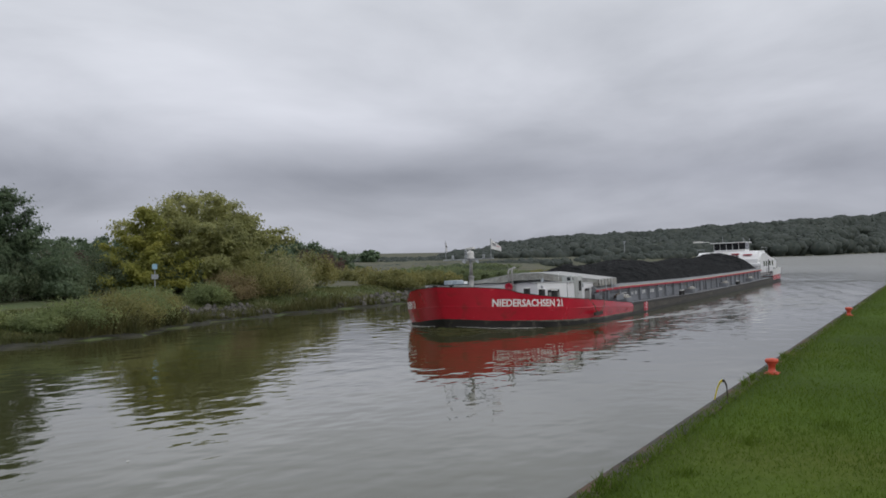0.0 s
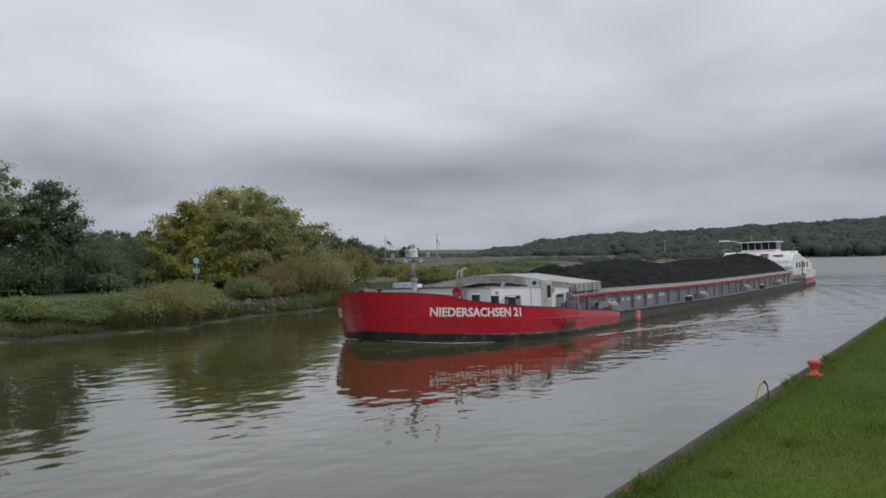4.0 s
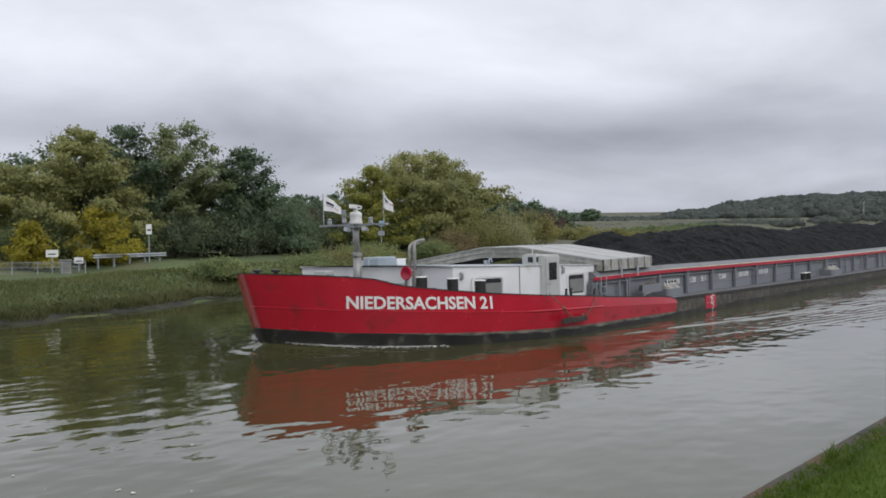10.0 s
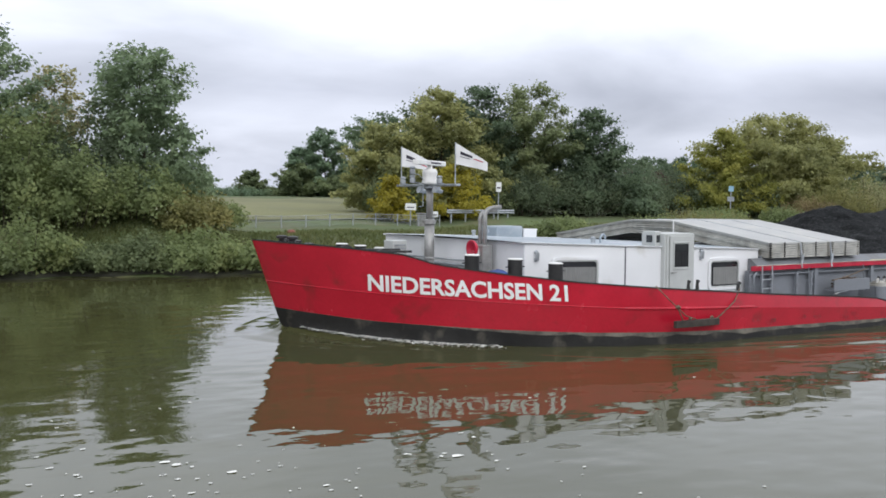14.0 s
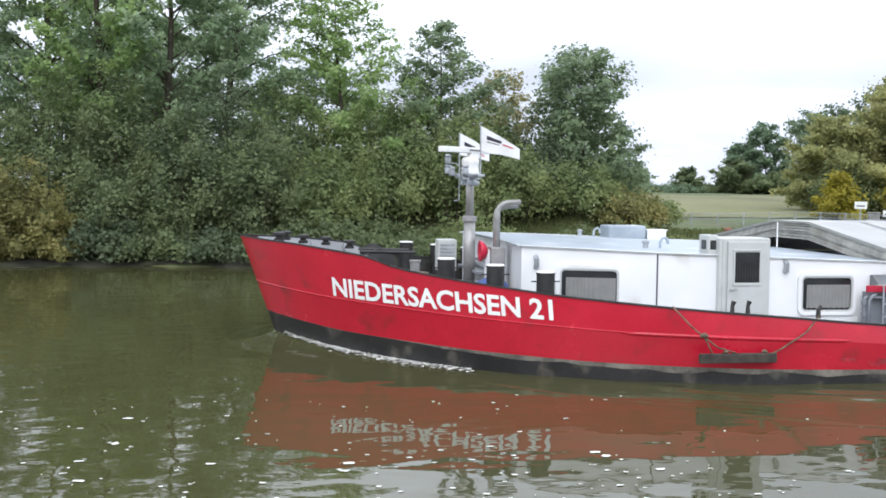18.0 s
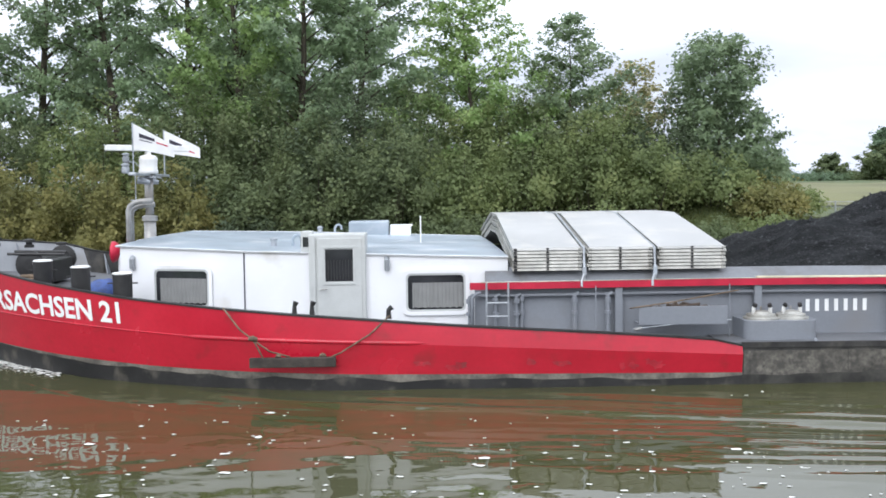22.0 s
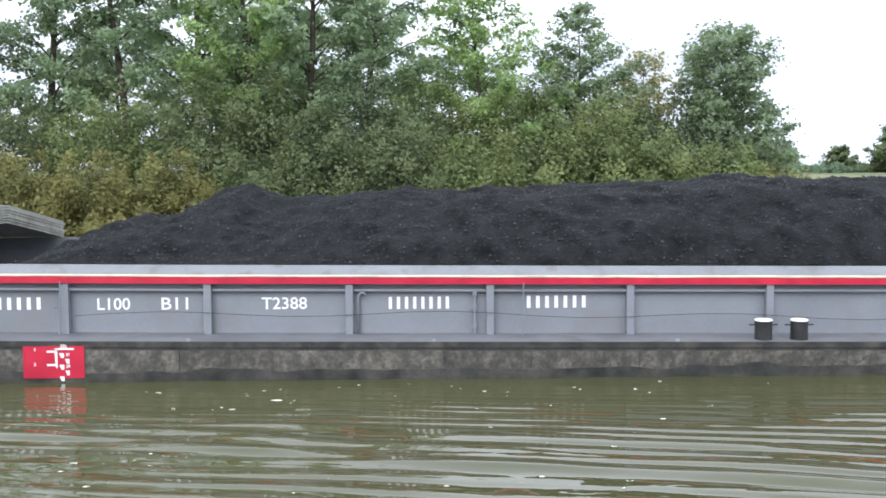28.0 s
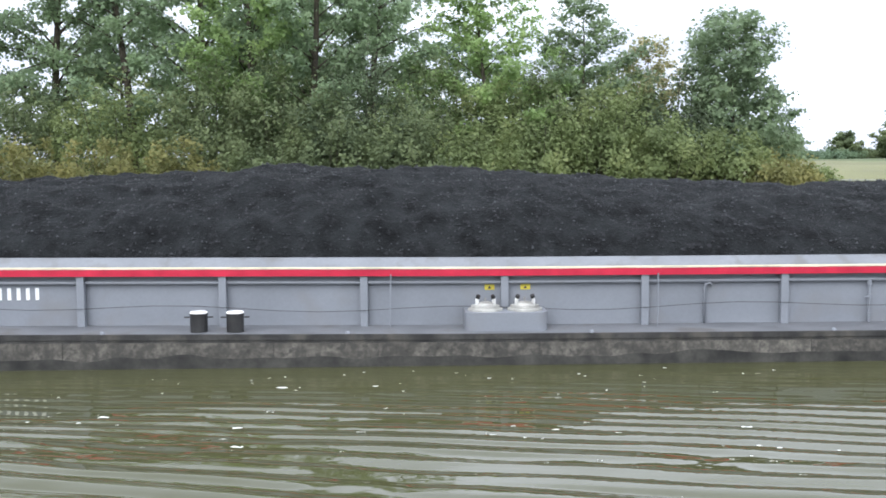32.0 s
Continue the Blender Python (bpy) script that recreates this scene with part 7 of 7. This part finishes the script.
for s0, s1 in ((12.86, 14.09), (14.21, 15.37), (15.49, 16.70)):
    st = thing("hatch_cover_stack", "pile of gabled aluminium hatch covers strapped on the coaming", "hatch covers", group="hatch cover stacks")
    for k in range(COVERS):
        top = k == COVERS - 1
        d = 0.02 * ((k * 7 + int(s0)) % 3 - 1)
        ob = new("hatch_cover", cover_mesh(s0 + d, s1 + d, 1.81 + 0.061 * k, top))
        ob.parent = st
        if top:
            ob["label"] = "bright grey-white top cover"
    for f in ((0.5,) if s0 > 0 else ()):
        xm = s0 + (s1 - s0) * f
        b = bmesh.new()
        for k in range(COVERS):
            b = bmesh.new()
            box(b, xm - 0.022, xm + 0.022, -4.535, -4.515, 1.825 + 0.061 * k, 1.855 + 0.061 * k)
            part("stacking_lug", b, M_RUBBER, st)
    for e_ in (s0 + 0.03, s1 - 0.03):
        for k in range(COVERS):
            b = bmesh.new()
            box(b, e_ - 0.03, e_ + 0.03, -4.55, -4.50, 1.81 + 0.061 * k, 1.85 + 0.061 * k, 0.008)
            part("corner_block", b, M_RUBBER if e_ < 12.9 else M_ALUE, st)
    if s1 > 16:  # the last pile stands unlashed
        CARGO.append(st)
        continue
    b = bmesh.new()
    pts = [(s1 + 0.04, -4.56, 1.63), (s1 + 0.04, -4.56, 1.86), (s1 + 0.04, -4.52, 2.20), (s1 + 0.04, -0.9, 2.735), (s1 + 0.04, 0.9, 2.735), (s1 + 0.04, 4.52, 2.20), (s1 + 0.04, 4.56, 1.86)]
    tube(b, pts, 0.024, 6)
    part("strap", b, M_GALV, st, "grey lashing strap")
    b = bmesh.new()
    box(b, s1 + 0.0, s1 + 0.07, -4.62, -4.57, 1.72, 1.88, 0.01)
    tube(b, [(s1 + 0.03, -4.6, 1.76), (s1 - 0.02, -4.62, 1.62), (s1 - 0.02, -4.64, 1.52)], 0.022, 6)
    part("ratchet", b, M_ROOF if s0 > 14 and s0 < 15 else M_GALV, st, "strap ratchet and hook")
    CARGO.append(st)

pile = thing("rope_pile", "heap of old brown rope and sacking on the side rack", "rope")
bm = bmesh.new()
for j in range(9):
    rr = random.Random(j)
    tube(bm, [(15.3 + 1.1 * (k / 10) + rr.uniform(-0.1, 0.1), -4.8 + 0.09 * math.sin(k * 1.3 + j), 0.98 + 0.045 * (j % 4) + 0.07 * math.sin(math.pi * k / 10) + 0.03 * math.sin(k * 2.1 + j * 2)) for k in range(11)], 0.028, 6)
part("rope", bm, M_OLDROPE, pile, smooth=True)
CARGO.append(pile)

tarp = thing("tarpaulin", "crumpled blue tarpaulin bundle on the foredeck", "tarpaulin")
bm = bmesh.new()
bmesh.ops.create_icosphere(bm, subdivisions=3, radius=1, matrix=Matrix.Translation((4.98, -2.9, 1.36)) @ Matrix.Diagonal((0.42, 0.4, 0.27, 1)))
for v in bm.verts:
    v.co += Vector((0, 0, 1)) * 0.09 * noise.noise(v.co * 4.5) + Vector((1, 0, 0)) * 0.05 * noise.noise(v.co * 6)
part("cloth", bm, M_TARP, tarp, smooth=True)
CARGO.append(tarp)

# bow wave: ragged white water along the stem, in small pieces
wave = thing("bow_wave", "white broken water curling along the barge's bow", "foam", kind="stuff")
rng = np.random.default_rng(77)
vs, fs = [], []
for k in range(2600):
    u = 0.25 + 3.6 * rng.random() ** 1.7
    side = -1 if rng.random() < 0.7 else 1
    p = hull_pt(u, 0.0, side, 0.02)
    away = abs(rng.normal(0, 0.03 + 0.06 * min(u, 2.0))) + 0.01
    hgt = 0.26 * math.exp(-0.55 * u) * math.exp(-(away / 0.42) ** 1.3) + 0.05 * rng.random() * math.exp(-0.5 * u) + 0.004
    r = rng.uniform(0.006, 0.028)
    if rng.random() < 0.25 * max(0.0, u - 1.6):
        continue
    c = (p.x + rng.normal(0, 0.05), p.y + side * away, hgt)
    k0 = len(vs)
    for a in range(5):
        q = r * rng.uniform(0.6, 1.3)
        vs.append((c[0] + 2.2 * q * math.cos(a * 1.257), c[1] + q * math.sin(a * 1.257), c[2] + rng.uniform(-0.4, 0.4) * r))
    fs.append([k0 + a for a in range(5)])
ob = tagged(new("white_water", raw_mesh("white_water", vs, fs, M_FOAM)), kind="stuff")
ob.parent = wave
CARGO.append(wave)

# wake: a sheet of steeper ripples that spreads from the bow and runs on aft
wake = thing("wake", "long low wake waves spreading from the barge", "wake", kind="stuff")
for side in (-1, 1):
    lx = np.concatenate([np.linspace(1.5, 60, 330), np.linspace(60.3, 130, 160)])
    ly = np.linspace(0.0, 1.0, 300 if side == -1 else 110)
    gx, gy = np.meshgrid(lx, ly)
    reach = np.clip(0.15 + 0.42 * (gx - 1.5), 0.15, 14.0)
    reach = np.minimum(reach, 14.3 if side == -1 else 12.5)
    inner = np.array([beam(hull_u(x, 0.0)) if x < FORE else HALF for x in lx])[None, :] - 0.05
    inner = np.where(gx > MID1, np.maximum(0.2, HALF * (1 - np.clip((gx - MID1) / 14, 0, 1) ** 2)), inner)
    off = gy * reach
    yy = inner + off
    # crests run nearly along the hull, drifting outwards as they fall behind
    ph = 2 * np.pi * (np.log(1 + 0.2 * off) / 0.046 - 0.36 * (gx - 2))
    wob = 1.5 * np.sin(gx * 0.21 + off * 0.37) + 0.9 * np.sin(gx * 0.57 - off * 0.8 + 2) + 0.35 * np.sin(gx * 1.4 + off * 1.9)
    amp = (0.0084 + 0.0064 * np.sin(gx * 0.83 + off * 0.6) * np.sin(off * 1.9 - gx * 0.21)) * np.clip(np.sin(np.pi * gy) * 1.6, 0, 1) * np.clip((gx - 8) / 28, 0.10, 1) * (1 - 0.6 * np.clip((gx - 40) / 90, 0, 1))
    zz = 0.006 + amp * (0.55 + 0.11 * off) * (1.05 + np.sin(ph + wob) + 0.24 * np.sin(2.3 * ph + 2.6 * wob) + 0.10 * np.sin(4.7 * ph + 3.1 * np.sin(gx * 1.9 + off)))
    # the diverging bow wave, two low crests running out from the shoulder
    for lag, high in ((0.0, 0.050), (0.60, 0.034), (1.25, 0.020)):
        line = 0.22 * (gx - 5.2) - lag + 0.06 * np.sin(gx * 0.8)
        zz = zz + high * np.exp(-((off - line) / 0.20) ** 2) * np.clip((gx - 5.5 - 3 * lag) / 4, 0, 1) * np.clip((64 - gx) / 40, 0, 1) * (0.75 + 0.25 * np.sin(gx * 1.9))
    fall = np.clip((gy - 0.75) / 0.25, 0, 1)
    zz = zz - 0.022 * fall * fall * (3 - 2 * fall) - 0.03 * (gx < 1.7)
    idx = np.arange(gx.size).reshape(gx.shape)
    quads = np.stack([idx[:-1, :-1], idx[:-1, 1:], idx[1:, 1:], idx[1:, :-1]], -1).reshape(-1, 4)
    if side == 1:
        quads = quads[:, ::-1]
    quads = quads[:, ::-1]
    ob = new("wave_sheet", raw_mesh("wave_sheet", np.stack([gx, side * yy, zz], -1).reshape(-1, 3), quads, M_WAKE, True))
    ob.parent = wake
# the water heaped up round the stem
gx, gy = np.meshgrid(np.linspace(-1.6, 7.0, 130), np.linspace(-5.6, 5.6, 160))
rim_u = np.linspace(0, 8, 90)
rim = np.array([hull_pt(u, 0.0, sd)[:2] for u in rim_u for sd in (-1, 1)])
rim_h = np.array([0.26 * math.exp(-0.55 * u) for u in rim_u for sd in (-1, 1)])
gap = np.hypot(gx[..., None] - rim[:, 0], gy[..., None] - rim[:, 1])
near_ = gap.argmin(-1)
inside = np.array([[abs(y) < beam(hull_u(x, 0.0)) and hull_u(x, 0.0) > 0 for x in gx[0]] for y in gy[:, 0]])
dist = np.where(inside, 0.0, gap.min(-1))
zz = rim_h[near_] * np.exp(-(dist / 0.42) ** 1.3) * (1 + 0.12 * np.sin(gx * 9 + gy * 4)) + 0.03 * np.exp(-((dist - 0.9) / 0.25) ** 2) * np.exp(-0.3 * gx.clip(0)) - 0.012
idx = np.arange(gx.size).reshape(gx.shape)
quads = np.stack([idx[:-1, :-1], idx[:-1, 1:], idx[1:, 1:], idx[1:, :-1]], -1).reshape(-1, 4)
ob = new("bow_swell", raw_mesh("bow_swell", np.stack([gx, gy, zz], -1).reshape(-1, 3), quads, M_WAKE, True))
ob.parent = wake
CARGO.append(wake)


# ---------------------------------------------------------------- movement
def run(t):
    """How far the barge has come after t seconds."""
    return 2.678 * t - 0.00313 * t * t


def motions():
    for ob in (barge, *CARGO):
        z = LEVEL if ob in (wake, wave) else 0
        list_ = Matrix() if ob in (wake, wave) else pose(0, -4.9, 1.0) @ pose(0, 0, 0, -HEEL) @ pose(0, 4.9, -1.0)
        # she still swings onto her course at the start
        walk(ob, [(t, pose(46.3 - run(t), SHIP_Y, z, 0, 0, interp(t, [0, 6, 18], [0.6, 0.12, 0.0])) @ list_) for t in range(0, 33, 2)])
    # the flags swing round their poles in the wind
    for ob, y in FLAGS:
        rows = []
        for k in range(81):
            a = -6 + 16 * math.sin(2.1 * k + 0.4 * y) + 12 * math.sin(0.83 * k + 0.7 * y)
            rows.append((0.4 * k, pose(5.13, y, 0, 0, 0, a) @ pose(-5.13, -y, 0)))
        walk(ob, rows)


motions()
